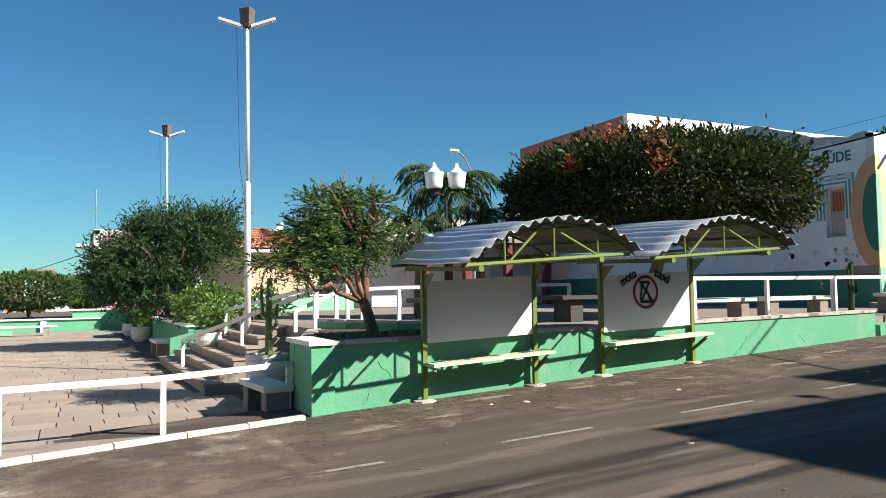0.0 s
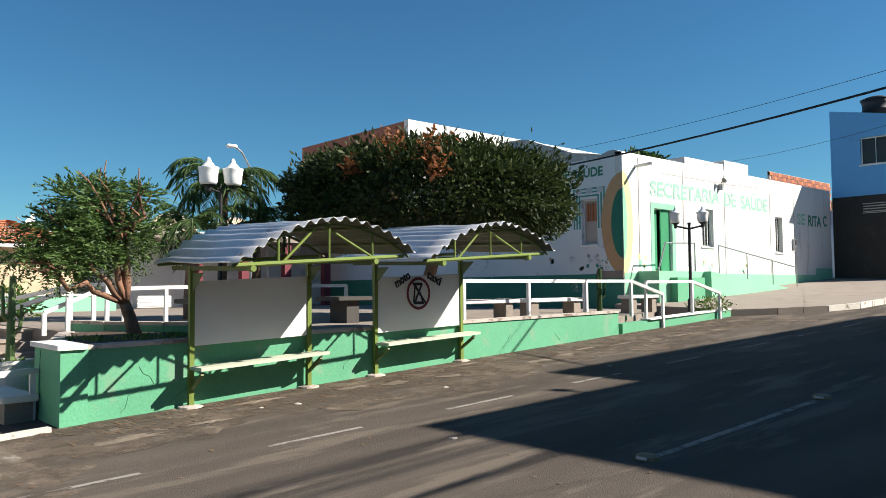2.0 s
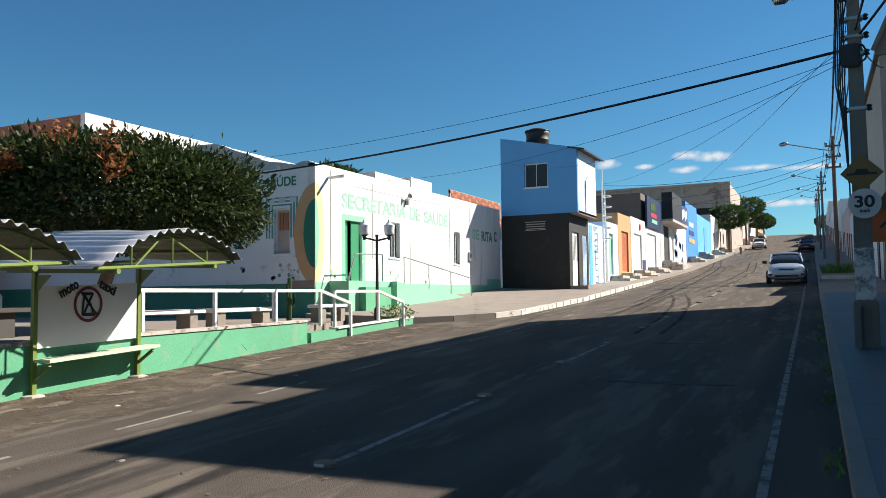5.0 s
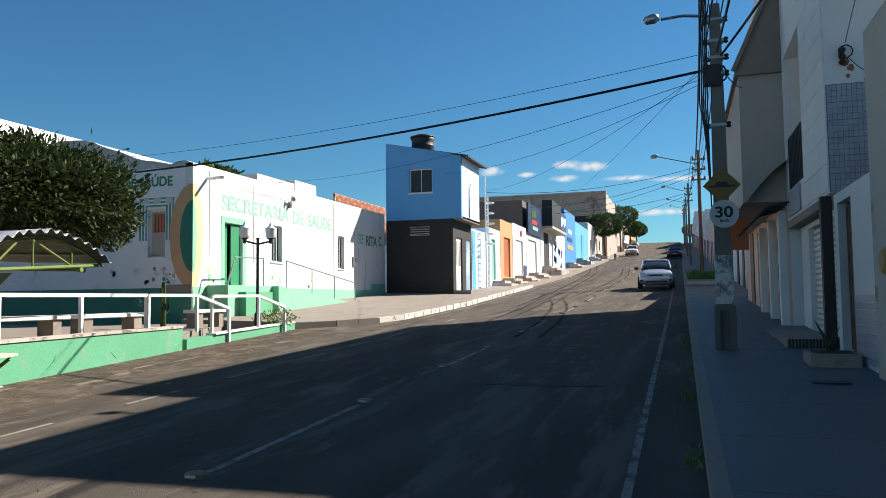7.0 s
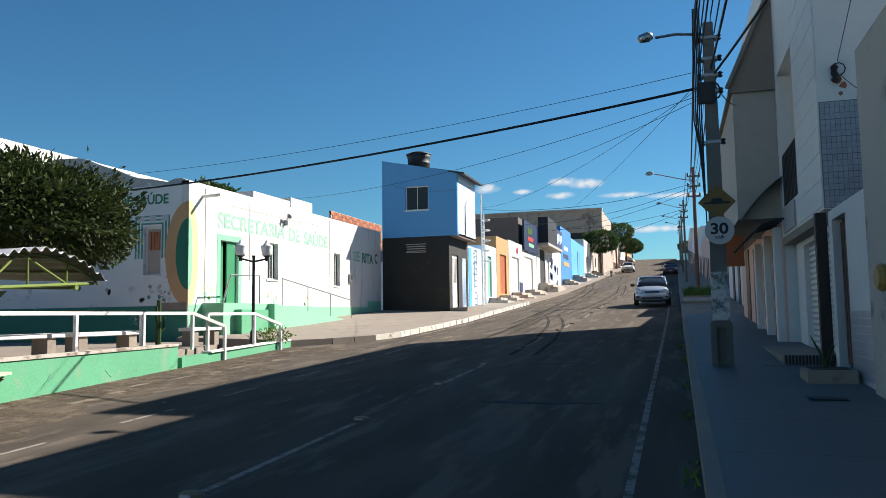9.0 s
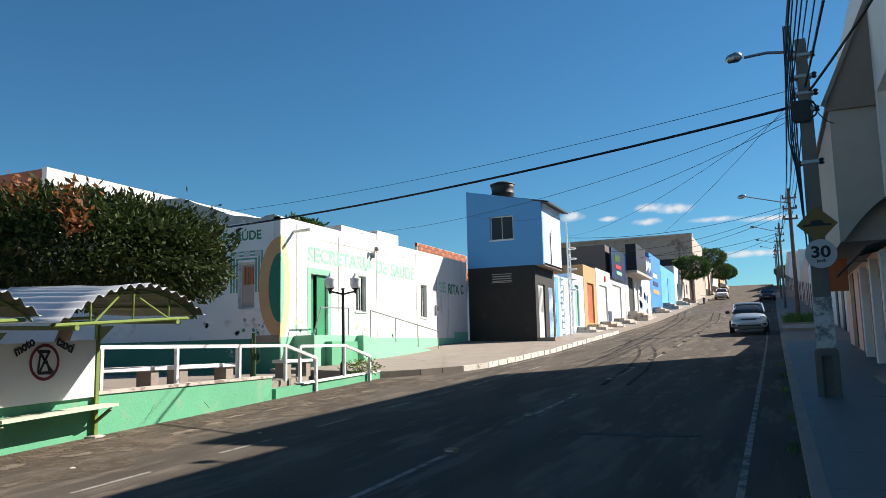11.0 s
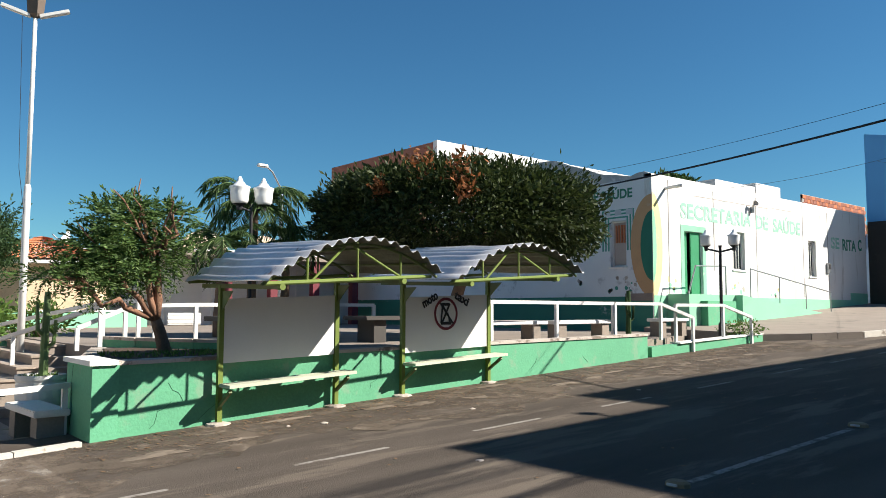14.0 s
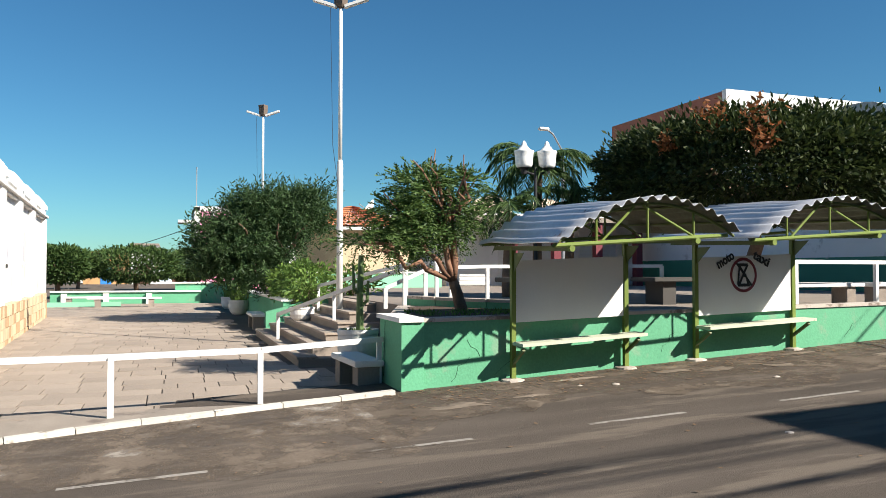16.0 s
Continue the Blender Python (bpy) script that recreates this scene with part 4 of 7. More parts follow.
def add_office_fixtures():
    X = -13.5
    r = thing("entrance_ramp", "mint green entrance ramp with a thin steel handrail", "ramp")
    part("platform", B((-13.48, -12.75, 20.3, 22.9, 0.7, 2.1)), PALEGREEN, r)
    part("slope", prism([(-13.48, 22.9), (-12.5, 22.9), (-12.5, 29.4), (-13.48, 29.4)], 0.7, [2.1, 2.1, 1.45, 1.45]), PALEGREEN, r)
    part("door_step", B((-12.75, -12.5, 20.9, 22.5, 0.7, 1.9)), GREEN, r)
    pts = [(-12.8, 20.35, 2.1), (-12.8, 20.75, 2.95), (-12.8, 22.45, 3.0), (-12.8, 22.45, 2.1)]
    part("handrail", tube(pts, 0.025), STEEL, r, "grey steel handrail")
    run = [(-12.55, 23.5, 2.95), (-12.55, 29.3, 2.3)]
    part("handrail", tube(run, 0.022), STEEL, r)
    for y, z0, z1 in ((23.5, 2.0, 2.95), (25.4, 1.85, 2.74), (27.3, 1.65, 2.53), (29.25, 1.45, 2.31)):
        part("baluster", tube([(-12.55, y, z0), (-12.55, y, z1)], 0.018), STEEL, r)
    sp = thing("loudspeaker", "small grey horn loudspeaker on the office wall", "loudspeaker", (X, 25.4, 5.15))
    bm = lathe([(0.03, 0.0), (0.04, 0.07), (0.1, 0.15), (0.11, 0.17), (0.095, 0.165), (0.02, 0.08)], 14)
    bm.transform(pose(0.1, 0, 0.1, 70, 0, 60))
    part("horn", bm, RENDERGREY, sp)
    part("bracket", B((0, 0.14, -0.02, 0.02, -0.16, 0.06)), STEEL, sp)
    pipe = thing("rain_spout", "white rain spout sticking out of the wall", "spout", (X, 20.3, 5.33))
    part("pipe", tube([(0.0, 0, 0), (0.62, 0, 0.02)], 0.05, 10), WHITE_WORN, pipe)
    m = thing("meter_box", "small grey electricity meter box", "meter box", (X, 31.25, 3.3))
    part("case", B((0, 0.1, -0.1, 0.1, -0.2, 0.2), bevel=0.01), STEEL, m)
    part("cover", B((0.1, 0.115, -0.07, 0.07, -0.05, 0.14)), DARK, m)
    b = thing("brick_wall", "bare orange brick wall behind the office parapet", "wall", (-16.2, 35.2, 5.4))
    n = 0
    for row in range(9):
        for col in range(22):
            n += 1
            part("brick", B((-0.09, 0.0, col * 0.31 + (0.15 if row % 2 else 0), col * 0.31 + (0.15 if row % 2 else 0) + 0.29, row * 0.17, row * 0.17 + 0.155)), BRICKRED if (n * 7) % 3 else ROOFTILE, b)
    part("mortar", B((-0.12, -0.02, 0, 6.9, -0.6, 1.54)), RENDERGREY, b)


add_office_fixtures()


def add_corner_house():
    h = thing("two_storey_house", "two-storey house, charcoal below and light blue above", "house")
    part("lower_storey", wall_with_holes(-13.4, -10.05, 1.2, 5.4, [(-12.17, -11.21, 4.67, 5.03)], 0.2, lambda u, d, z: (u, 35.0 + d, z)), CHARCOAL, h)
    part("street_wall", wall_with_holes(35.2, 38.4, 1.2, 5.4, [(35.5, 36.6, 2.0, 4.55), (37.3, 38.1, 2.0, 4.5)], 0.2, lambda u, d, z: (-10.05 - d, u, z)), CHARCOAL, h)
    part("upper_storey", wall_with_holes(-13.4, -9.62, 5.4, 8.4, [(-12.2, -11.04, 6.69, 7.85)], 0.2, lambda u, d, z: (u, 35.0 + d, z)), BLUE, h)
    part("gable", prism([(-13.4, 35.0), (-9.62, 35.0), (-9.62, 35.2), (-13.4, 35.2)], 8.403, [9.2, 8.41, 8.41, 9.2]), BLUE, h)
    # walls towards the sun take the pale blue: sunlight put into the colour
    part("upper_front", B((-9.82, -9.62, 35.2, 38.4, 5.4, 8.4)), BLUEPALE, h, "upper front in a paler blue that stands for sunlight")
    part("upper_back", B((-13.4, -13.2, 35.2, 42, 1.2, 8.6)), BLUE, h)
    part("floor_slab", B((-13.4, -9.62, 35.21, 38.4, 5.36, 5.5)), CONCRETE, h)
    part("roof", prism([(-13.3, 35.2), (-9.25, 34.95), (-9.25, 38.7), (-13.3, 38.7)], [9.1, 8.28, 8.28, 9.1], [9.2, 8.36, 8.36, 9.2]), DARK, h, "dark sheet roof with an overhanging eave")
    window_in(h, "y", 35.0, -12.2, -11.04, 6.69, 7.85, 0.1, bars=1)
    v = part("vent", B((-12.17, -11.21, 35.06, 35.1, 4.67, 5.03)), DARK, h)
    for i in range(3):
        part("vent_slat", B((-12.17, -11.21, 35.0, 35.05, 4.7 + i * 0.11, 4.74 + i * 0.11)), RENDERGREY, h)
    part("vent_frame", B((-12.2, -11.18, 34.98, 35.0, 4.64, 4.67), (-12.2, -11.18, 34.98, 35.0, 5.03, 5.06)), RENDERGREY, h)
    d = part("door", B((-10.17, -10.12, 35.5, 36.6, 2.0, 4.55)), WHITE_MET, h, "white iron door with a grille")
    for i in range(5):
        part("grille_bar", B((-10.12, -10.1, 35.6 + i * 0.22, 35.63 + i * 0.22, 3.2, 4.4)), STEEL, h)
    part("doorstep", B((-10.05, -9.2, 35.0, 37.2, 1.3, 2.0)), CONCRETE, h)
    part("sheet_door", B((-10.15, -10.1, 37.3, 38.1, 2.0, 4.5)), CYAN, h, "sky blue ribbed sheet door")
    for k in range(4):
        part("door_rib", B((-10.1, -10.07, 37.36 + k * 0.2, 37.44 + k * 0.2, 2.0, 4.5)), BLUEPALE, h)
    part("annex_wall", B((-10.25, -10.05, 38.42, 42.0, 1.2, 5.2)), BLUEPALE, h, "pale blue annex wall")
    part("annex_stripe", B((-10.05, -10.03, 38.5, 39.1, 1.9, 5.1)), CYAN, h)
    # far end, same pale blue with the sunlight in it
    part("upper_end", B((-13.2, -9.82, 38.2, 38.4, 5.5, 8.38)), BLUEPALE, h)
    part("conduit", tube([(-9.58, 36.3, 5.5), (-9.58, 36.3, 7.0), (-9.5, 36.4, 7.2)], 0.025, 6), DARK, h)
    t = thing("water_tank", "black plastic water tank on the roof", "water tank", (-12.0, 36.5, 8.9))
    part("body", lathe([(0.5, 0.0), (0.56, 0.1), (0.55, 0.3), (0.58, 0.33), (0.55, 0.36), (0.56, 0.6), (0.62, 0.75)], 20), DARK, t, smooth=True)
    part("lid", lathe([(0.63, 0.75), (0.64, 0.8), (0.3, 0.92), (0.1, 0.93)], 20), DARK, t, smooth=True)
    part("stand", B((-0.6, 0.6, -0.6, 0.6, -0.35, -0.0)), CONCRETE, t)
    s = thing("outside_ladder", "pale steel ladder with a safety cage", "ladder", (-9.7, 40.3, 1.9))
    for yy in (-0.25, 0.25):
        part("stile", tube([(0, yy, 0), (0, yy, 6.2 if yy < 0 else 5.2)], 0.045, 6), WHITE_MET, s)
    for i in range(15):
        part("rung", tube([(0, -0.25, 0.3 + i * 0.32), (0, 0.25, 0.3 + i * 0.32)], 0.028, 6), WHITE_MET, s)
    for i in range(5):
        a = [(0.4 * math.sin(k * math.pi / 6) , 0.36 * math.cos(k * math.pi / 6), 2.6 + i * 0.55) for k in range(7)]
        part("cage_hoop", tube(a, 0.03, 5), WHITE_MET, s)


add_corner_house()


def add_street_house(y0, y1, height, body, label, openings=(), x=-10.0, roof=CONCRETE, depth=8.0):
    """A row house with its front on the street: openings are (y0, y1, z0, z1, material, kind), heights over the pavement."""
    h = thing("row_house", label, "house", group="houses along the street")
    zb = road_z((y0 + y1) / 2) + 0.2
    holes = [(a, b, zb + c, zb + d) for a, b, c, d, *_ in openings]
    part("front_wall", wall_with_holes(y0, y1, zb - 1.0, zb + height, holes, 0.2, lambda u, d, z: (x - d, u, z)), body, h)
    part("side_wall", B((x - depth, x - 0.2, y0, y0 + 0.2, zb - 1.0, zb + height)), body, h)
    part("side_wall", B((x - depth, x - 0.2, y1 - 0.2, y1, zb - 1.0, zb + height)), body, h)
    part("roof", B((x - depth, x - 0.2, y0 + 0.2, y1 - 0.2, zb + height - 0.4, zb + height - 0.2)), roof, h)
    for a, b, c, d, m, kind in openings:
        leaf_part = part(kind, B((x - 0.16, x - 0.1, a, b, zb + c, zb + d)), m, h)
        if kind == "shutter":
            for k in range(int((d - c) / 0.14)):
                part("slat", B((x - 0.1, x - 0.085, a + 0.02, b - 0.02, zb + c + k * 0.14, zb + c + k * 0.14 + 0.1)), m, leaf_part)
    # steps up from the pavement
    for k in range(3):
        part("step", B((x + 0.02, x + 1.5 - 0.4 * k, y0 + 0.3 + 0.15 * k, y1 - 0.3, zb - 0.6, zb - 0.1 + 0.17 * k)), COPING, h)
    return h, zb


def add_row():
    add_street_house(42.1, 44.7, 3.2, BLUEPALE, "low pale blue house front beside the ladder", [(42.5, 43.5, 0.3, 2.6, PALEGREEN, "door")])
    add_street_house(44.8, 48.2, 3.75, OCHRE, "ochre house with an orange roller shutter", [(45.7, 47.5, 0.35, 2.75, ORANGE, "shutter")])
    h, zb = add_street_house(48.3, 52.8, 3.6, WHITE, "white house with a white shutter and a dark red crest", [(49.2, 51.6, 0.35, 2.6, WHITE_MET, "shutter")])
    part("crest", lathe([(0.2, 0), (0.22, 0.03), (0.1, 0.05)], 12, at=(0, 0, 0)), RED, h).matrix_local = pose(-9.98, 51.0, zb + 3.1, 0, 90, 0)
    part("dark_dado", B((-9.99, -9.96, 51.7, 52.7, zb - 0.2, zb + 1.0)), NAVY, h)
    h, zb = add_street_house(52.9, 58.4, 3.1, WHITE, "white shop under a blue sign board", [(53.6, 56.8, 0.3, 2.6, WHITE_MET, "shutter")])
    sign = thing("shop_sign", "dark blue shop sign board with green and red shapes", "sign", (-9.85, 52.95, zb + 3.0))
    part("board", B((-0.12, 0, 0, 5.2, 0, 2.1)), mat("deep blue board", (0.008, 0.022, 0.07), 0.5, vary=0.08), sign)
    for a, b, c, d, m in ((1.2, 2.0, 1.2, 1.7, BRIGHT), (2.1, 3.0, 1.25, 1.75, BRIGHT), (1.3, 3.4, 0.75, 1.05, RED), (1.6, 3.6, 0.35, 0.6, PALEGREEN)):
        part("sign_bar", B((0, 0.02, a, b, c, d)), m, sign)
    h, zb = add_street_house(58.6, 71.4, 3.4, WHITE, "white shop with dark murals under a dark canopy", [(60.0, 62.6, 0.2, 3.0, CHARCOAL, "door"), (63.2, 64.6, 0.2, 2.8, WHITE_MET, "door")])
    rng = random.Random(12)
    for k in range(9):
        y, z = 65.4 + rng.uniform(0, 5.2), zb + rng.uniform(0.5, 2.5)
        pts = [(y + rng.uniform(0.3, 0.9) * math.cos(i * 0.785), z + rng.uniform(0.15, 0.45) * math.sin(i * 0.785)) for i in range(8)]
        bm = prism(pts, 0, 0.01)
        bm.transform(Matrix(((0, 0, 1, -10.0), (1, 0, 0, 0), (0, 1, 0, 0), (0, 0, 0, 1))))
        part("mural_patch", bm, NAVY if k % 3 else VIVIDBLUE, h)
    part("canopy", B((-10, -9.1, 58.8, 66.5, zb + 3.1, zb + 3.3)), RENDERGREY, h)
    part("canopy_fascia", B((-9.9, -9.12, 58.9, 63.4, zb + 3.3, zb + 5.3)), mat("black fascia sheet", (0.016, 0.017, 0.022), 0.6, vary=0.3), h)
    part("canopy_fascia", B((-9.9, -9.12, 63.4, 66.4, zb + 3.3, zb + 4.8)), NAVY, h)
    for k in range(6):
        part("fascia_shape", B((-9.12, -9.1, 63.5 + 0.45 * k, 63.8 + 0.45 * k, zb + 3.6 + 0.15 * (k % 3), zb + 4.4 + 0.1 * (k % 2))), BLUEPALE, h)
    h, zb = add_street_house(71.6, 78.9, 5.2, VIVIDBLUE, "vivid blue building with dark shapes", [])
    for k in range(3):
        part("sign_bar", B((-10.0, -9.97, 73.0 + k * 0.3, 77.0 - k * 0.4, zb + 1.6 + 0.75 * k, zb + 2.0 + 0.75 * k)), (OCHRE, NAVY, BLUEPALE)[k], h)
    h, zb = add_street_house(79.0, 90.2, 4.0, CYAN, "sky blue street wall with a gate", [])
    part("gate", B((-10.0, -9.96, 84.0, 86.0, zb, zb + 3.0)), BLUE, h)
    add_street_house(90.4, 97.4, 4.2, WHITE, "white house front up the street", [(92.5, 93.7, 0.2, 2.3, WOOD, "door")])
    for y0, y1, hh, m, lab in ((97.6, 107, 3.2, RENDERGREY, "low bare rendered house up the street"), (126.5, 127.5, 3.8, WHITE, "plain white wall end up the street"), (128, 145, 4.0, PEACH, "peach house near the hilltop"), (146, 165, 4.2, WHITE, "far white house near the hilltop"), (166, 190, 4.2, OCHRE, "far ochre house at the hilltop")):
        add_street_house(y0, y1, hh, m, lab, [(y0 + 2, y0 + 3.2, 0.2, 2.3, WOOD, "door"), (y0 + 5, y0 + 6.5, 1.0, 2.2, DARK, "window")] if y1 - y0 > 5 else [])
    b = thing("warehouse", "big bare beige warehouse behind the houses", "building")
    plaster = mat("stained beige plaster", (0.46, 0.38, 0.32), 0.9, scale=0.4, vary=0.2, dirt=(0.25, 0.2, 0.17), dirt_at=0.56, dirt_scale=0.4)
    part("wall", wall_with_holes(-30, -9.4, 4, 15.9, [(-15.5, -11.5, 12.0, 12.9)], 0.4, lambda u, d, z: (u, 108.0 + d, z)), plaster, b)
    part("street_wall", B((-9.8, -9.4, 108.4, 126, 4, 15.9)), plaster, b)
    for i in range(5):
        part("pilaster", B((-29.6 + i * 4.6, -29.1 + i * 4.6, 107.8, 108.0, 4, 16.0)), plaster, b)
    part("window", B((-15.5, -11.5, 108.2, 108.25, 12.0, 12.9)), DARK, b)
    part("parapet", B((-30, -9.3, 107.7, 108.6, 15.903, 16.2)), plaster, b)
    w = thing("grey_wall_house", "dark grey unplastered wall behind the ochre house", "house")
    part("wall", B((-17, -10.25, 52.84, 57.0, 2, 8.4)), mat("dark cement wall", (0.14, 0.12, 0.11), 0.9, vary=0.25), w)


add_row()


# ---- right side of the street ----
def add_right_side():
    a = thing("corner_house", "grey plastered house in the shade", "house")
    part("front_wall", wall_with_holes(-30, 10.4, -1.5, 4.75, [(7.0, 8.2, 1.5, 2.9)], 0.3, lambda u, d, z: (2.35 + d, u, z)), RENDERGREY, a)
    part("end_wall", B((2.66, 9, 10.1, 10.4, 0, 4.75)), RENDERGREY, a)
    part("roof", B((2.66, 9, -30, 10.1, 4.4, 4.6)), CONCRETE, a)
    part("window", B((2.5, 2.53, 7.0, 8.2, 1.5, 2.9)), WINDOW, a)
    part("meter_cover", lathe([(0.14, 0), (0.16, 0.05), (0.12, 0.1)], 12), mat("ochre enamel", (0.35, 0.22, 0.06), 0.5), a).matrix_local = pose(2.35, 9.6, 1.95, 0, -90, 0)

    b = thing("tiled_house", "narrow house with grey tiles and a dark wooden gate", "house")
    part("front_wall", wall_with_holes(10.4, 13.1, 0, 3.1, [(11.9, 12.85, 0.75, 2.95)], 0.3, lambda u, d, z: (2.42 + d, u, z)), OFFWHITE, b)
    gate = part("gate", B((2.56, 2.6, 11.9, 12.85, 0.75, 2.95)), WOOD, b, "dark wooden slatted gate")
    for i in range(7):
        part("slat", B((2.53, 2.56, 11.93 + i * 0.135, 12.02 + i * 0.135, 0.8, 2.9)), WOOD, gate)
    for i in range(9):
        part("tile_course", B((2.41, 2.42, 10.42, 11.88, 0.7 + i * 0.1, 0.79 + i * 0.1)), GREYTILE, b)
    part("porch_post", B((2.1, 2.25, 12.25, 12.4, 0.5, 3.0), bevel=0.01), mat("dark brown post paint", (0.03, 0.022, 0.02), 0.6, vary=0.2), b, "dark painted post")
    part("roof", B((2.73, 9, 10.41, 13.09, 2.8, 3.05)), CONCRETE, b)

    c = thing("balcony_house", "tall off-white house with a tiled bay and roller shutters", "house")
    part("upper_front", wall_with_holes(13.1, 18.0, 3.15, 8.4, [(15.5, 17.7, 3.75, 6.6)], 0.25, lambda u, d, z: (2.37 + d, u, z)), OFFWHITE, c)
    part("upper_side", B((2.62, 9, 13.1, 13.35, 3.15, 8.4)), OFFWHITE, c)
    part("slab", B((2.37, 9, 13.1, 18.0, 3.0, 3.148)), CONCRETE, c)
    part("ground_front", wall_with_holes(13.1, 18.0, 0.2, 3.0, [(13.9, 15.0, 0.9, 2.9), (15.6, 17.0, 0.9, 2.9)], 0.2, lambda u, d, z: (2.62 + d, u, z)), OFFWHITE, c)
    for (y0, y1) in ((13.9, 15.0), (15.6, 17.0)):
        sh = part("shutter", B((2.74, 2.78, y0, y1, 0.9, 2.9)), STEEL, c, "ribbed roller shutter")
        for k in range(18):
            part("rib", B((2.715, 2.74, y0, y1, 0.92 + k * 0.11, 0.98 + k * 0.11)), WHITE_MET, sh)
    for i in range(8):
        for k in range(6):
            for q in range(3):
                part("tile", B((2.39 + i * 0.07, 2.452 + i * 0.07, 13.088, 13.1, 3.17 + k * 0.275 + q * 0.09, 3.252 + k * 0.275 + q * 0.09)), GREYTILE, c)
    part("tile_bed", B((2.375, 2.98, 13.094, 13.1, 3.16, 4.82)), mat("dark tile grout", (0.17, 0.175, 0.19), 0.8, vary=0.15), c)
    for k in range(12):
        for i in range(3):
            part("front_tile", B((2.356, 2.369, 13.12 + i * 0.79, 13.9 + i * 0.79, 3.2 + k * 0.42, 3.61 + k * 0.42)), OFFWHITE, c)
    part("balcony_back", B((2.95, 3.0, 15.5, 17.7, 3.75, 6.6)), OFFWHITE, c)
    part("balcony_floor", B((2.63, 2.95, 15.5, 17.7, 3.6, 3.74)), CONCRETE, c)
    for k in range(12):
        part("grille_bar", B((2.385, 2.41, 15.52 + k * 0.185, 15.56 + k * 0.185, 3.75, 4.85)), DARK, c)
    part("sign_plate", B((2.33, 2.36, 15.9, 17.5, 3.2, 3.7)), mat("grey sign plate", (0.3, 0.32, 0.34), 0.5, vary=0.1), c)
    part("roof", B((2.37, 9, 13.1, 18.0, 8.402, 8.45)), CONCRETE, c)
    part("step", B((1.75, 2.62, 13.6, 17.2, 0.3, 0.9)), CONCRETE, c)
    part("step", B((1.42, 1.75, 13.4, 17.0, 0.3, 0.75)), CONCRETE, c)
    for k in range(9):
        part("step_stripe", B((1.44 + k * 0.035, 1.46 + k * 0.035, 13.38, 13.4, 0.62, 0.75)), DARK, c)
    for k in range(16):
        part("step_stripe", B((1.77 + k * 0.05, 1.795 + k * 0.05, 13.58, 13.6, 0.72, 0.9)), DARK, c)
    for cx, cz, r in ((2.66, 5.15, 0.07), (2.74, 5.05, 0.06), (2.7, 4.93, 0.04), (2.95, 4.86, 0.04)):
        pts = [(cx + r * random.uniform(0.5, 1.2) * math.cos(i * 0.9), cz + r * random.uniform(0.5, 1.2) * math.sin(i * 0.9)) for i in range(7)]
        bm = prism(pts, 0, 0.004)
        bm.transform(Matrix.Translation((0, 13.1, 0)) @ pose(0, 0, 0, 90))
        part("fallen_plaster", bm, BRICKRED, c)

    d = thing("gabled_house", "tall beige house with an overhanging upper floor and curved eave", "house")
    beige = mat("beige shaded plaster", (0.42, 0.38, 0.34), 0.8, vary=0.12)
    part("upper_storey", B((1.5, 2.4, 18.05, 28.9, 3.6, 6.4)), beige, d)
    # solid wedge for the sloping roof; the shade below it is in the brown
    part("sloping_gable", prism([(1.42, 17.95), (2.42, 17.95), (2.42, 28.9), (1.42, 28.9)], 6.403, [6.5, 8.7, 8.7, 6.5]), mat("shade-darkened brown gable", (0.24, 0.19, 0.16), 0.8, vary=0.15), d)
    part("verge", bar((1.38, 17.9, 6.5), (2.42, 17.9, 8.8), 0.1, 0.08), CONCRETE, d)
    part("main_block", B((2.41, 9, 18.05, 28.9, 0, 10.0)), OFFWHITE, d)
    part("front_wall", B((2.36, 2.405, 18.05, 28.9, 0, 3.6)), PEACH, d)
    # curved eave and hanging awning
    bm = bmesh.new()
    prev = None
    for i in range(9):
        t = i / 8
        cur = [bm.verts.new((2.4 - 1.05 * t, y, 4.45 - 1.15 * t * (0.6 + 0.4 * t))) for y in (17.6, 20.0)]
        if prev:
            bm.faces.new((prev[0], prev[1], cur[1], cur[0]))
        prev = cur
    bmesh.ops.solidify(bm, geom=bm.faces[:], thickness=0.05)
    part("awning", bm, mat("green awning sheet", (0.05, 0.09, 0.04), 0.6, vary=0.1), d, "dark green curved awning")
    for i in range(5):
        part("awning_rib", tube([(2.34, 17.3 + i * 0.45, 3.5), (1.9, 17.3 + i * 0.45, 3.4), (1.45, 17.3 + i * 0.45, 2.95)], 0.022, 6), DARK, d)
    for y in (18.6, 20.8, 23.4, 26.0):
        part("door", B((2.33, 2.36, y, y + 1.1, road_z(y) + 0.2, road_z(y) + 2.4)), WOOD, d)
    for y in (18.1, 20.1, 22.4):
        part("pilaster", B((2.2, 2.36, y, y + 0.3, 0.5, 3.4), bevel=0.008), OFFWHITE, d)
    s = thing("orange_sign", "orange shop sign fixed over the pavement", "sign", (1.5, 22.0, 3.3))
    part("board", B((-0.35, 0.4, -0.05, 0.05, -0.5, 0.45), bevel=0.01), ORANGE, s)
    part("bracket", B((0.4, 0.9, -0.02, 0.02, 0.2, 0.26)), STEEL, s)
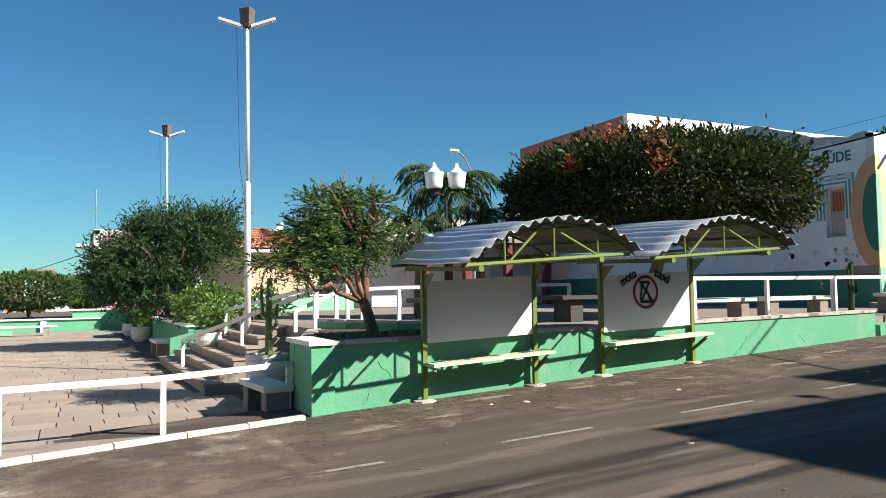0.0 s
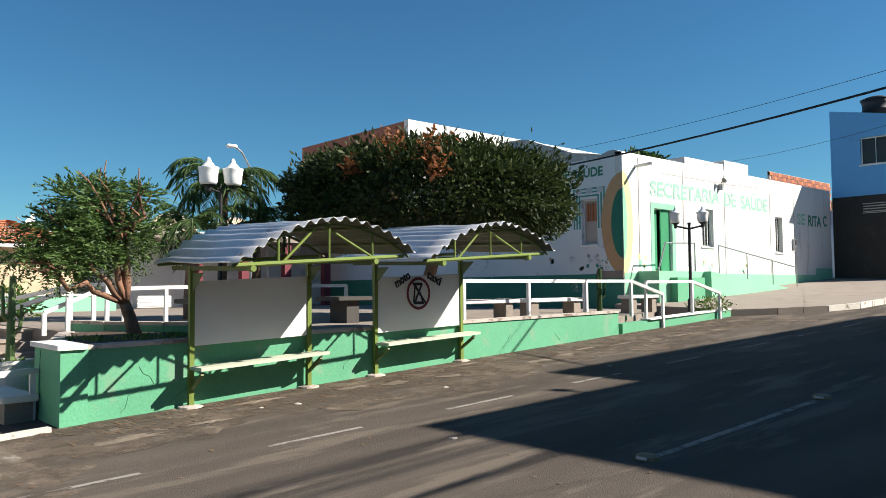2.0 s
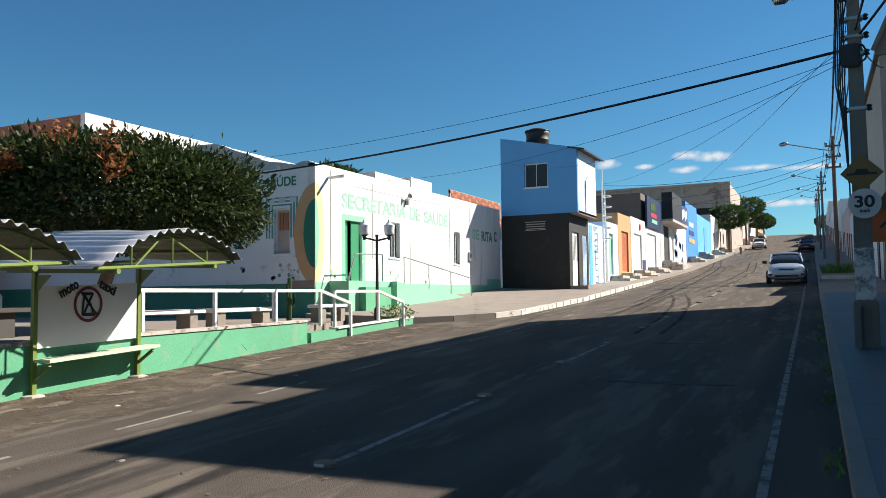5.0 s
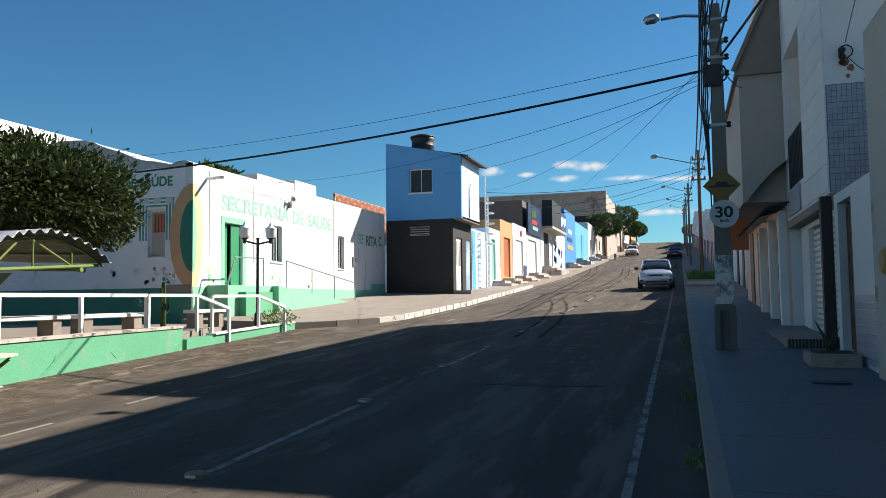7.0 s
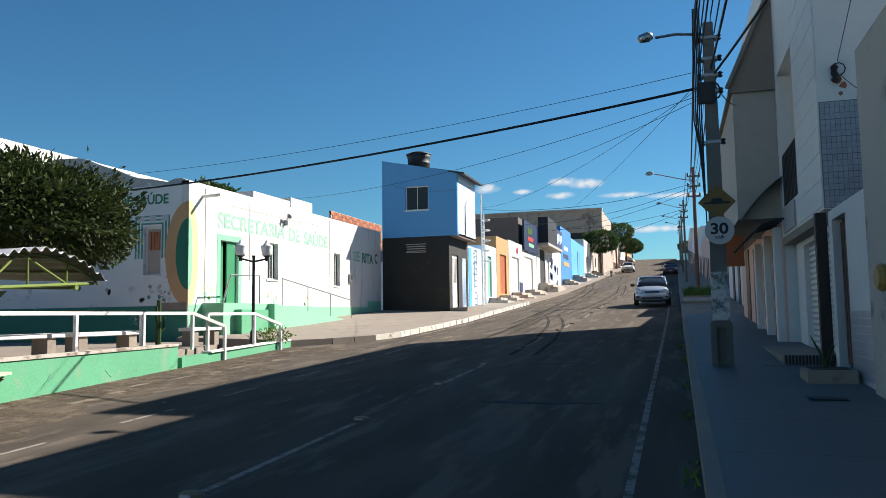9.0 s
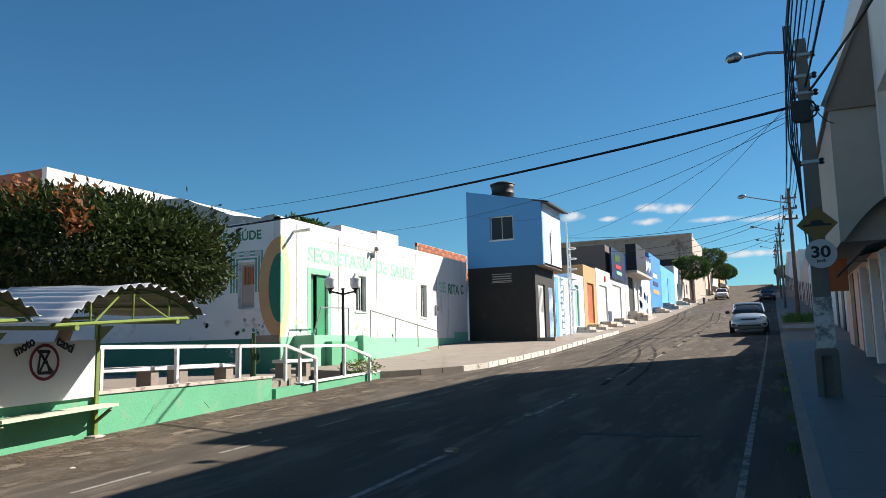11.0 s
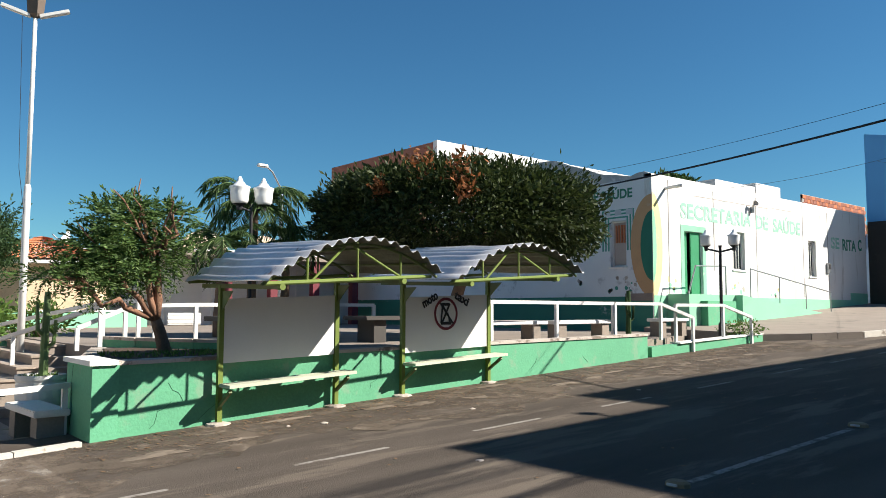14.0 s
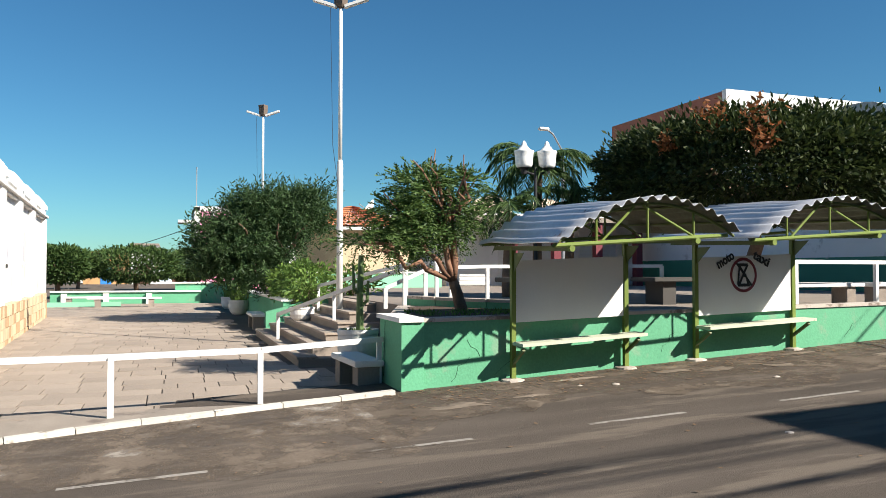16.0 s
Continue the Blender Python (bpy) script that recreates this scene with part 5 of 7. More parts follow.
    for y0, y1, hh, m, lab in ((29.1, 36, 3.6, PEACH, "peach house with dark doors"), (36.1, 44, 3.8, OFFWHITE, "off-white house in the shade"), (44.1, 56, 4.2, BLUEPALE, "pale blue house in the shade"), (56.1, 70, 4.0, OFFWHITE, "grey-white house up the street"), (70.1, 90, 4.0, PEACH, "peach house up the street"), (90.1, 120, 4.4, OFFWHITE, "long white house up the street"), (120.1, 150, 4.0, BLUEPALE, "pale blue house near the hilltop"), (150.1, 200, 4.4, OFFWHITE, "white house at the hilltop")):
        h = thing("row_house", lab, "house", group="houses in the shade")
        zb = road_z((y0 + y1) / 2)
        part("front_wall", B((2.9, 3.1, y0, y1, zb - 1.5, zb + hh)), m, h)
        part("side_wall", B((3.1, 9, y0, y0 + 0.2, zb - 1.5, zb + hh)), m, h)
        part("roof", B((3.1, 9, y0 + 0.2, y1, zb + hh - 0.4, zb + hh - 0.2)), CONCRETE, h)
        for k in range(int((y1 - y0) / 3.4)):
            y = y0 + 1.0 + k * 3.4
            part("door", B((2.86, 2.9, y, y + 1.1, road_z(y) - 0.1, road_z(y) + 2.2)), (WOOD, DARK, STEEL)[k % 3], h)
    p = thing("kerb_planter", "tiled kerb planter with green plants", "planter", (1.2, 40, road_z(40)))
    part("box", B((-0.75, 0.75, -1.2, 1.2, -0.1, 0.45)), CONCRETE, p)
    part("tile_band", B((-0.78, 0.78, -1.22, -1.2, 0.2, 0.36)), GREYTILE, p)
    part("plants", blades((0, 0, 0.45), 500, 0.5, (0.7, 1.1)), BRIGHT, p)
    q = thing("house_planter", "small concrete planter with a thin dry plant", "planter", (2.05, 11.6, road_z(11.6) + 0.17))
    part("box", B((-0.3, 0.3, -0.35, 0.35, -0.05, 0.16), bevel=0.01), CONCRETE, q)
    part("soil", B((-0.24, 0.24, -0.29, 0.29, 0.1, 0.165)), SOIL, q)
    part("plant", blades((0, 0, 0.16), 9, 0.5, (0.06, 0.06)), GREYGREEN, q)
    g = thing("drain_cover", "flat dark drain cover in the pavement", "drain cover", (1.75, 9.9, road_z(9.9) + 0.172))
    part("plate", B((-0.2, 0.2, -0.12, 0.12, 0, 0.008)), DARK, g)


add_right_side()


# ---- trees and plants ----
def leaf_mesh(name, points, normals, size, aspect, material, parent, rng, jitter=1.0, label=""):
    """One mesh of small pointed leaves at points, leaning along normals."""
    n = len(points)
    P, N = np.asarray(points, float), np.asarray(normals, float)
    D = N + rng.normal(0, 0.55 * jitter, (n, 3))
    D /= np.linalg.norm(D, axis=1)[:, None]
    S = np.cross(D, rng.normal(0, 1, (n, 3)))
    S /= np.linalg.norm(S, axis=1)[:, None] + 1e-9
    L = size * rng.uniform(0.6, 1.3, n)[:, None]
    W = L * aspect
    V = np.stack([P, P + D * L * 0.5 + S * W * 0.5, P + D * L, P + D * L * 0.5 - S * W * 0.5], 1).reshape(-1, 3)
    me = bpy.data.meshes.new(name)
    me.from_pydata(V.tolist(), [], np.arange(4 * n).reshape(n, 4).tolist())
    me.materials.append(material)
    ob = new(name, me)
    ob.parent = parent
    if label:
        ob["label"] = label
    return ob


def lumps(rng, n, centre, radii, power=2.0, inner=0.55, bump=0.12, waves=7):
    """Points in the outer shell of a lumpy superellipsoid, with their outward directions."""
    d = rng.normal(0, 1, (n, 3))
    d /= np.linalg.norm(d, axis=1)[:, None]
    r = (np.abs(d) ** power).sum(1) ** (-1 / power)
    k = rng.normal(0, 1, (waves, 3)) * 4.5
    ph = rng.uniform(0, 6.28, waves)
    r = r * (1 + bump * np.sin(d @ k.T + ph).sum(1) / math.sqrt(waves))
    s = rng.uniform(inner ** 3, 1, n) ** (1 / 3)
    return np.asarray(centre) + d * (r * s)[:, None] * np.asarray(radii), d


def limb(start, end, r0, r1, rng, wobble=0.12, n=6, bm=None):
    a, b = Vector(start), Vector(end)
    pts = [a.lerp(b, i / (n - 1)) + Vector(rng.normal(0, wobble, 3).tolist()) * (0 if i in (0, n - 1) else (b - a).length * 0.35) for i in range(n)]
    return tube(pts, r0, 7, bm, r1)


def add_clipped_tree(at, centre, radii, n, leafmat, label, size=0.15, dry=0, power=3.2, seed=1, group=""):
    rng = np.random.default_rng(seed)
    t = thing("clipped_tree", label, "tree", group=group)
    bm = limb(at, (centre[0], centre[1], centre[2] - radii[2] * 0.8), 0.17, 0.13, rng, 0.05)
    part("trunk", bm, BARK, t, smooth=True)
    for i in range(7):
        a = i * 0.9 + rng.uniform(0, 0.4)
        end = (centre[0] + math.cos(a) * radii[0] * 0.6, centre[1] + math.sin(a) * radii[1] * 0.6, centre[2] + radii[2] * rng.uniform(-0.2, 0.4))
        part("limb", limb((centre[0], centre[1], centre[2] - radii[2] * 0.85), end, 0.08, 0.03, rng), BARK, t, smooth=True)
    P, D = lumps(rng, n, centre, radii, power, 0.72, 0.05)
    P[:, 2] += 0.06 * rng.normal(0, 1, n)
    leaf_mesh("crown", P, D + np.array([0, 0, 0.15]), size, 0.42, leafmat, t, rng, 1.3)
    Q, E = lumps(rng, n // 130, centre, np.asarray(radii) * 1.01, power, 0.97, 0.05)
    up = Q[:, 2] > centre[2]
    shoots = np.repeat(Q[up], 9, 0) + rng.normal(0, 0.09, (int(up.sum()) * 9, 3)) + np.array([0, 0, 0.05])
    leaf_mesh("loose_foliage", shoots, np.repeat(E[up], 9, 0) + np.array([0, 0, 0.5]), size * 1.1, 0.35, leafmat, t, rng, 1.0, "loose shoots on top")["kind"] = "stuff"
    if dry:
        for dx, dy, dz, r in ((0.72, -0.6, 0.5, 0.22), (0.78, -0.6, 0.15, 0.15), (0.5, -0.75, 0.72, 0.2), (0.3, -0.95, 0.3, 0.12)):
            d = np.array([dx, dy, dz]); d /= np.linalg.norm(d)
            c = np.asarray(centre) + d * ((np.abs(d) ** power).sum() ** (-1 / power)) * np.asarray(radii) * 0.98
            P = c + rng.normal(0, r, (dry, 3)) * [0.8, 0.8, 0.9]
            leaf_mesh("dry_foliage", P, np.tile([0.6, -0.8, 0.2], (dry, 1)), size, 0.42, FICUSDRY, t, rng, 1.3, "dry reddish leaves")
    return t


add_clipped_tree((-13.6, 11.95, 0.95), (-13.6, 11.95, 3.78), (2.95, 2.95, 1.0), 56000, FICUS, "broad ficus tree clipped into a flat dense crown", 0.14, dry=130, seed=3)


def add_feather_tree():
    rng = np.random.default_rng(11)
    t = thing("small_tree", "small feathery tree with reddish forked trunks in the planter", "tree")
    base = (-10.9, 4.15, 0.98)
    forks = [((-10.7, 3.85, 2.8), 0.065), ((-10.65, 4.05, 2.95), 0.06), ((-10.8, 3.7, 3.05), 0.05), ((-10.9, 3.3, 2.35), 0.05), ((-10.8, 2.7, 2.0), 0.045)]
    fork = (-10.85, 3.98, 1.45)
    part("trunk", limb(base, fork, 0.1, 0.075, rng, 0.04), BARK, t, smooth=True)
    for e, r in forks:
        part("limb", limb(fork, e, r, 0.025, rng, 0.12), BARKRED, t, smooth=True)
        for k in range(3):
            e2 = tuple(np.array(e) + rng.normal(0, 0.35, 3) + [0, 0, 0.25])
            part("branch", limb(tuple(np.array(fork) * 0.35 + np.array(e) * 0.65), e2, 0.022, 0.008, rng, 0.1), BARKRED, t)
    blobs = [((-11.0, 3.45, 2.75), (0.5, 0.38, 0.36), 46), ((-11.0, 3.2, 2.4), (0.5, 0.4, 0.3), 44), ((-10.9, 2.7, 2.06), (0.4, 0.45, 0.12), 11), ((-11.0, 3.15, 1.98), (0.45, 0.4, 0.12), 14), ((-10.9, 4.0, 2.4), (0.45, 0.34, 0.33), 34), ((-11.1, 3.6, 2.2), (0.5, 0.4, 0.22), 26), ((-10.9, 4.15, 2.92), (0.35, 0.26, 0.2), 18), ((-11.0, 3.72, 2.98), (0.35, 0.25, 0.15), 14)]
    P, D = [], []
    for c, r, k in blobs:
        tips, out = lumps(rng, k * 7, c, np.array(r) * [0.9, 0.9, 0.8], 2, 0.25, 0.4)
        for q, d in zip(tips, out):
            d = d + np.array([0, 0, -0.1]) + rng.normal(0, 0.3, 3)
            d /= np.linalg.norm(d)
            for s in np.linspace(0, 0.26, 9):
                for side in (-1, 1):
                    w = np.cross(d, [0, 0, 1]) * side
                    P.append(q + d * s - np.array([0, 0, s * s * 1.2]))
                    D.append(w + d * 0.5)
    leaf_mesh("crown", P, D, 0.068, 0.32, FEATHER, t, rng, 0.35)


add_feather_tree()


def add_shrub_tree():
    rng = np.random.default_rng(21)
    t = thing("bushy_tree", "dense dark tree with long needle-like drooping shoots", "tree")
    part("trunk", limb((-25.2, 3.6, 0.7), (-25.0, 3.3, 2.2), 0.16, 0.1, rng), BARK, t, smooth=True)
    for a in range(7):
        part("limb", limb((-25.0, 3.3, 1.9), (-25 + math.cos(a) * 1.3, 3.1 + math.sin(a * 0.9) * 1.5, 3.0 + 0.3 * (a % 3)), 0.06, 0.02, rng), BARK, t)
    blobs = [((-25, 2.5, 3.2), (1.1, 1.0, 0.9), 120), ((-25.3, 3.7, 3.35), (1.1, 0.95, 0.7), 110), ((-25, 1.45, 2.2), (1.0, 0.7, 0.75), 80), ((-25.3, 4.3, 3.65), (0.8, 0.5, 0.4), 36), ((-25, 2.4, 2.1), (1.1, 1.2, 0.8), 120), ((-24.8, 2.7, 1.9), (0.9, 0.7, 0.6), 46)]
    P, D = [], []
    for c, r, k in blobs:
        tips, out = lumps(rng, k * 9, c, np.array(r) * [1.05, 0.95, 0.95], 2, 0.3, 0.42)
        for q, d in zip(tips, out):
            d = d + np.array([0, 0, 0.3]) + rng.normal(0, 0.3, 3)
            d /= np.linalg.norm(d)
            for s in np.linspace(0, rng.uniform(0.3, 0.75), 15):
                w = rng.normal(0, 1, 3)
                P.append(q + d * s); D.append(w + d * 0.9)
    leaf_mesh("crown", P, D, 0.16, 0.23, GREYGREEN, t, rng, 0.3)


add_shrub_tree()


def add_bush(at, radii, n, leafmat, label, size, seed):
    rng = np.random.default_rng(seed)
    t = thing("shrub", label, "shrub", at)
    for k in range(5):
        part("stem", limb((0.05 * k - 0.1, 0, -0.02), (random.uniform(-1, 1) * radii[0] * 0.5, random.uniform(-1, 1) * radii[1] * 0.5, radii[2] * 1.2), 0.02, 0.008, rng), BARK, t)
    P, D = lumps(rng, n, (0, 0, radii[2]), radii, 2, 0.3, 0.3)
    leaf_mesh("foliage", P, D, size, 0.5, leafmat, t, rng, 1.0)


add_bush((-20.8, 3.5, 0.76), (1.1, 0.7, 0.55), 1500, BRIGHT, "bright green leafy shrub in the planter", 0.14, 31)
add_bush((-22.6, 3.3, 0.76), (1.2, 0.6, 0.5), 1500, BRIGHT, "bright green leafy shrub beside the tree", 0.14, 32)
add_bush((-18.9, 4.3, 0.98), (0.7, 0.6, 0.35), 900, BRIGHT, "low leafy shrub behind the steps", 0.12, 33)
add_bush((-17.9, 3.0, 0.8), (0.5, 0.4, 0.3), 600, BRIGHT, "low plants beside the steps", 0.1, 34)
add_bush((-10.2, 18.6, 0.95), (0.5, 0.4, 0.2), 500, BRIGHT, "low weeds at the lamp post foot", 0.08, 35)


def add_palm(at, height, n, length, seed, droop=0.9, low=0.1):
    rng = np.random.default_rng(seed)
    t = thing("palm", "palm with arching feathery fronds behind the shelters", "palm", group="palms on the raised square")
    x, y, z = at
    part("trunk", limb(at, (x + 0.05, y, z + height), 0.13, 0.09, rng, 0.02), BARK, t, smooth=True)
    top = np.array([x + 0.05, y, z + height])
    for i in range(n):
        a = i * 2.4 + rng.uniform(-0.25, 0.25)
        lift = rng.uniform(low, 1.35)
        d = np.array([math.cos(a), math.sin(a), 0.0])
        side = np.cross(d, [0, 0, 1])
        Lg = length * rng.uniform(0.8, 1.15)
        mid, P, D = [], [], []
        p, ang = top.copy(), lift
        steps = 36
        for k in range(steps):
            s = k / (steps - 1)
            mid.append(tuple(p))
            fwd = d * math.cos(ang) + np.array([0, 0, math.sin(ang)])
            nrm = np.cross(side, fwd)
            if s > 0.14:
                for q in (-1, 1):
                    for _ in range(2):
                        P.append(p + rng.normal(0, 0.01, 3))
                        D.append(side * q * (1.1 - 0.5 * s) + fwd * 0.75 + nrm * -0.1 * q - np.array([0, 0, 0.3 + 0.3 * s]))
            p = p + fwd * (Lg / steps)
            ang -= droop * 2.4 / steps * (0.5 + s)
        part("frond_rib", tube(mid[::4] + [mid[-1]], 0.016, 5, None, 0.004), CACTUS, t)
        leaf_mesh("frond", P, D, 0.36 * (length / 1.5), 0.075, PALMLEAF, t, rng, 0.18)


add_palm((-17.3, 8.6, 0.98), 3.1, 30, 1.6, 41, low=0.0)
add_palm((-16.7, 7.5, 0.98), 2.0, 18, 1.35, 42)
add_palm((-17.0, 9.3, 0.98), 2.3, 15, 1.3, 43)


def add_cacti():
    for at, h, lab in (((-12.5, 2.95, 0.55), 1.3, "tall thin cactus growing from the white pot"), ((-10.35, 14.1, 0.98), 1.05, "small dark branching cactus by the coping")):
        c = thing("cactus", lab, "cactus", at)
        part("stem", tube([(0, 0, -0.05), (0.01, 0.0, h * 0.5), (0, 0.02, h)], 0.065, 8, None, 0.045), CACTUS if h > 1.2 else GREYGREEN, c)
        for k in range(2):
            part("arm", tube([(0, 0, h * (0.35 + 0.15 * k)), (0.05, (-1) ** k * 0.11, h * (0.42 + 0.15 * k)), (0.05, (-1) ** k * 0.13, h * (0.68 + 0.2 * k))], 0.035, 7, None, 0.025), CACTUS if h > 1.2 else GREYGREEN, c)


add_cacti()


def add_pots():
    def pot(at, r, h, label, plant):
        p = thing("flower_pot", label, "flower pot", at, group="white pots on the square")
        part("bowl", lathe([(r * 0.6, 0), (r * 0.85, h * 0.2), (r * 0.98, h * 0.5), (r * 0.96, h * 0.85), (r, h * 0.9), (r, h), (r * 0.9, h), (r * 0.85, h * 0.85)], 24), WHITE_WORN, p)
        part("soil", lathe([(r * 0.86, h * 0.84), (r * 0.8, h * 0.9)], 14), SOIL, p)
        if plant:
            part("plant", blades((0, 0, h * 0.9), 160, plant, (r * 0.7, r * 0.7)), BRIGHT, p)
    pot((-29.2, 2.4, 0), 0.36, 0.52, "white tapered pot with a leafy plant", 0.9)
    pot((-33.5, 2.4, 0), 0.36, 0.5, "white tapered pot with a small plant", 0.5)
    pot((-17.4, 2.8, 0.48), 0.28, 0.3, "round white pot at the foot of the steps", 0)
    pot((-12.5, 2.92, 0), 0.34, 0.64, "wide white pot beside the wall", 0.1)
    pot((-28.0, 4.0, 0.76), 0.35, 0.5, "white pot in the planter", 0.4)


add_pots()


def add_benches():
    def bench(at, rz, length, label, h=0.42):
        b = thing("stone_bench", label, "bench", at, rz, group="benches of the square")
        part("seat", B((-length / 2, length / 2, -0.2, 0.2, h - 0.08, h), bevel=0.012), WHITE_WORN, b)
        for s in (-1, 1):
            part("support", B((s * length * 0.36 - 0.12, s * length * 0.36 + 0.12, -0.15, 0.15, -0.02, h - 0.08)), CONCRETE, b)
    bench((-10.55, 10.5, 0.98), 92, 2.1, "worn white concrete bench behind the rail")
    bench((-10.6, 12.75, 0.98), 92, 2.0, "worn white concrete bench beside the railing")
    bench((-11.0, 16.6, 1.0), 95, 1.4, "short concrete bench near the lamp post")
    bench((-10.5, 2.43, 0), 3, 1.25, "low concrete bench at the wall end")
    bench((-36.5, -1.8, 0), 90, 3.0, "long white bench at the far green wall")
    bench((-22.2, 2.3, 0), 0, 1.6, "concrete bench against the planter wall")
    bench((-38, -3.6, 0), 90, 1.6, "white bench before the far trees")
    for at in ((-12.3, 6.5, 0.98), (-12.3, 9.3, 0.98)):
        t = thing("stone_table", "dark concrete table on a thick foot", "table", at, group="tables on the raised square")
        # near-black concrete: the tree shade over the tables is in the colour
        part("top", B((-0.4, 0.4, -1.05, 1.05, 0.42, 0.5), bevel=0.01), mat("shade-darkened concrete", (0.06, 0.055, 0.05), 0.8, vary=0.2), t)
        for s in (-0.65, 0.65):
            part("foot", B((-0.28, 0.28, s - 0.14, s + 0.14, -0.02, 0.42)), bpy.data.materials["shade-darkened concrete"], t)


add_benches()


# ---- lamps and masts ----
def add_double_lamp(at, height, gap, r, turn, label):
    l = thing("globe_lamp", label, "street lamp", at, turn, group="globe lamps on the square")
    part("post", lathe([(0.09, 0), (0.08, 0.3), (0.045, 0.35), (0.035, height), (0.05, height + 0.06)], 10), BLACK, l)
    part("arm", tube([(-gap / 2, 0, height - 0.02), (0, 0, height - 0.1), (gap / 2, 0, height - 0.02)], 0.025, 8), BLACK, l)
    for s in (-1, 1):
        g = part("globe", lathe([(r * 0.72, 0), (r * 0.86, r * 0.25), (r * 0.92, r * 1.0), (r * 0.98, r * 1.5), (r * 1.04, r * 1.62), (r * 1.02, r * 1.72), (r * 0.62, r * 1.86), (r * 0.48, r * 2.1), (r * 0.3, r * 2.25), (r * 0.24, r * 2.5), (r * 0.1, r * 2.75)], 20, at=(s * gap / 2, 0, height + 0.06)), OPAL, l, "white opal lamp globe", smooth=True)
        part("cup", lathe([(r * 0.25, -0.08), (r * 0.35, 0.02), (r * 0.7, 0.058)], 14, at=(s * gap / 2, 0, height)), BLACK, g)


add_double_lamp((-16.0, 7.9, 0.98), 2.92, 0.54, 0.225, 78, "black post with two white opal globes, before the palm")
add_double_lamp((-10.3, 17.85, 0.98), 2.2, 0.66, 0.15, 35, "thin black post with two small white globes")


def add_mast(at, top, label):
    m = thing("lamp_mast", label, "lamp mast", at, group="masts on the square")
    part("lower_tube", lathe([(0.068, -0.3), (0.064, top * 0.5), (0.045, top * 0.5 + 0.05)], 12), WHITE_MET, m, smooth=True)
    part("upper_tube", lathe([(0.044, top * 0.5), (0.038, top)], 12), WHITE_MET, m, smooth=True)
    for s in (-1, 1):
        bm = B((0.08, 0.62, -0.06, 0.06, -0.035, 0.035), bevel=0.01)
        bm.transform(Matrix.Rotation(radians(0 if s > 0 else 180), 4, "Z") @ Matrix.Rotation(radians(-18), 4, "Y"))
        bm.transform(pose(0, 0, top + 0.02, 0, 0, 68))
        part("lamp_arm", bm, WHITE_MET, m, "white lamp arm with a dark underside")
    bm = lathe([(0.09, 0.0), (0.14, 0.05), (0.17, 0.38), (0.15, 0.4)], 4, at=(0, 0, top + 0.03))
    part("loudspeaker", bm, mat("rusty brown box", (0.12, 0.09, 0.07), 0.8, vary=0.2), m, "brown loudspeaker box")
    part("wire", tube([(0.15, -0.25, top - 0.05), (0.2, -0.2, top * 0.55), (0.05, -0.05, top * 0.42)], 0.006, 4), CABLE, m)


add_mast((-16.0, 3.35, 0.62), 6.5, "tall white steel mast with two lamp arms")
add_mast((-28.0, 3.1, 0.76), 6.3, "tall white steel mast, further back")


# ---- buildings round the square ----
def add_church():
    c = thing("church", "white church side with pilasters, pinnacles and a stone base", "church", (-29.31, -3.95, 0), 3.45)
    L, depth = 17.6, 6.0
    part("wall", B((0.1, L, -depth, -0.12, 0.85, 3.3)), WHITE, c)
    part("cornice", B((0.02, L, -depth, -0.02, 3.3, 3.36)), WHITE, c)
    part("cornice", B((-0.06, L, -depth, 0.06, 3.362, 3.43)), WHITE, c)
    part("parapet", B((0.1, L, -depth, -0.12, 3.432, 3.6)), WHITE, c)
    part("parapet_cap", B((0.04, L, -depth, -0.06, 3.602, 3.64)), WHITE, c)
    slit = mat("pale shaded glass", (0.55, 0.58, 0.62), 0.3)
    for i in range(5):
        x = 1.2 + i * 3.28
        if i:
            part("pilaster", B((x - 0.3, x + 0.3, -0.12, 0.02, 0.85, 3.3)), WHITE, c)
        else:
            part("pilaster", B((0.1, 0.55, -0.12, 0.02, 0.85, 3.3)), WHITE, c)
        part("pinnacle_base", B((x - 0.32, x + 0.32, -0.6, 0.04, 3.433, 3.56)), WHITE, c)
        part("pinnacle", lathe([(0.4, 0.0), (0.38, 0.12), (0.26, 0.3), (0.12, 0.46), (0.02, 0.52)], 4, at=(x, -0.28, 3.56)), WHITE, c)
        w = part("window", B((x + 1.5, x + 1.8, -0.12, -0.09, 1.8, 2.75)), slit, c, "narrow pale blind window")
        part("sill", B((x + 1.45, x + 1.85, -0.12, -0.04, 1.74, 1.8)), WHITE, w)
        lamp = part("floodlight", B((x + 1.6, x + 1.85, -0.35, -0.1, 3.645, 3.76), bevel=0.02), STEEL, c, "small grey floodlight on the parapet")
        part("bracket", B((x + 1.7, x + 1.75, -0.3, -0.25, 3.62, 3.65)), STEEL, lamp)
    rng = random.Random(5)
    x = 0.0
    while x < L - 0.6:
        w, z = rng.uniform(0.3, 0.55), -0.1
        for h in (0.21, 0.26, 0.23, 0.25):
            part("base_stone", B((x, x + w - 0.015, -0.1, 0.03 + rng.uniform(0, 0.02), z, z + h - 0.012)), (CREAM, CREAM, CREAMDARK)[rng.randrange(3)], c)
            z += h
        x += w
    part("base_core", B((0.03, L, -depth, 0.0, -0.3, 0.845)), CREAM, c)


add_church()


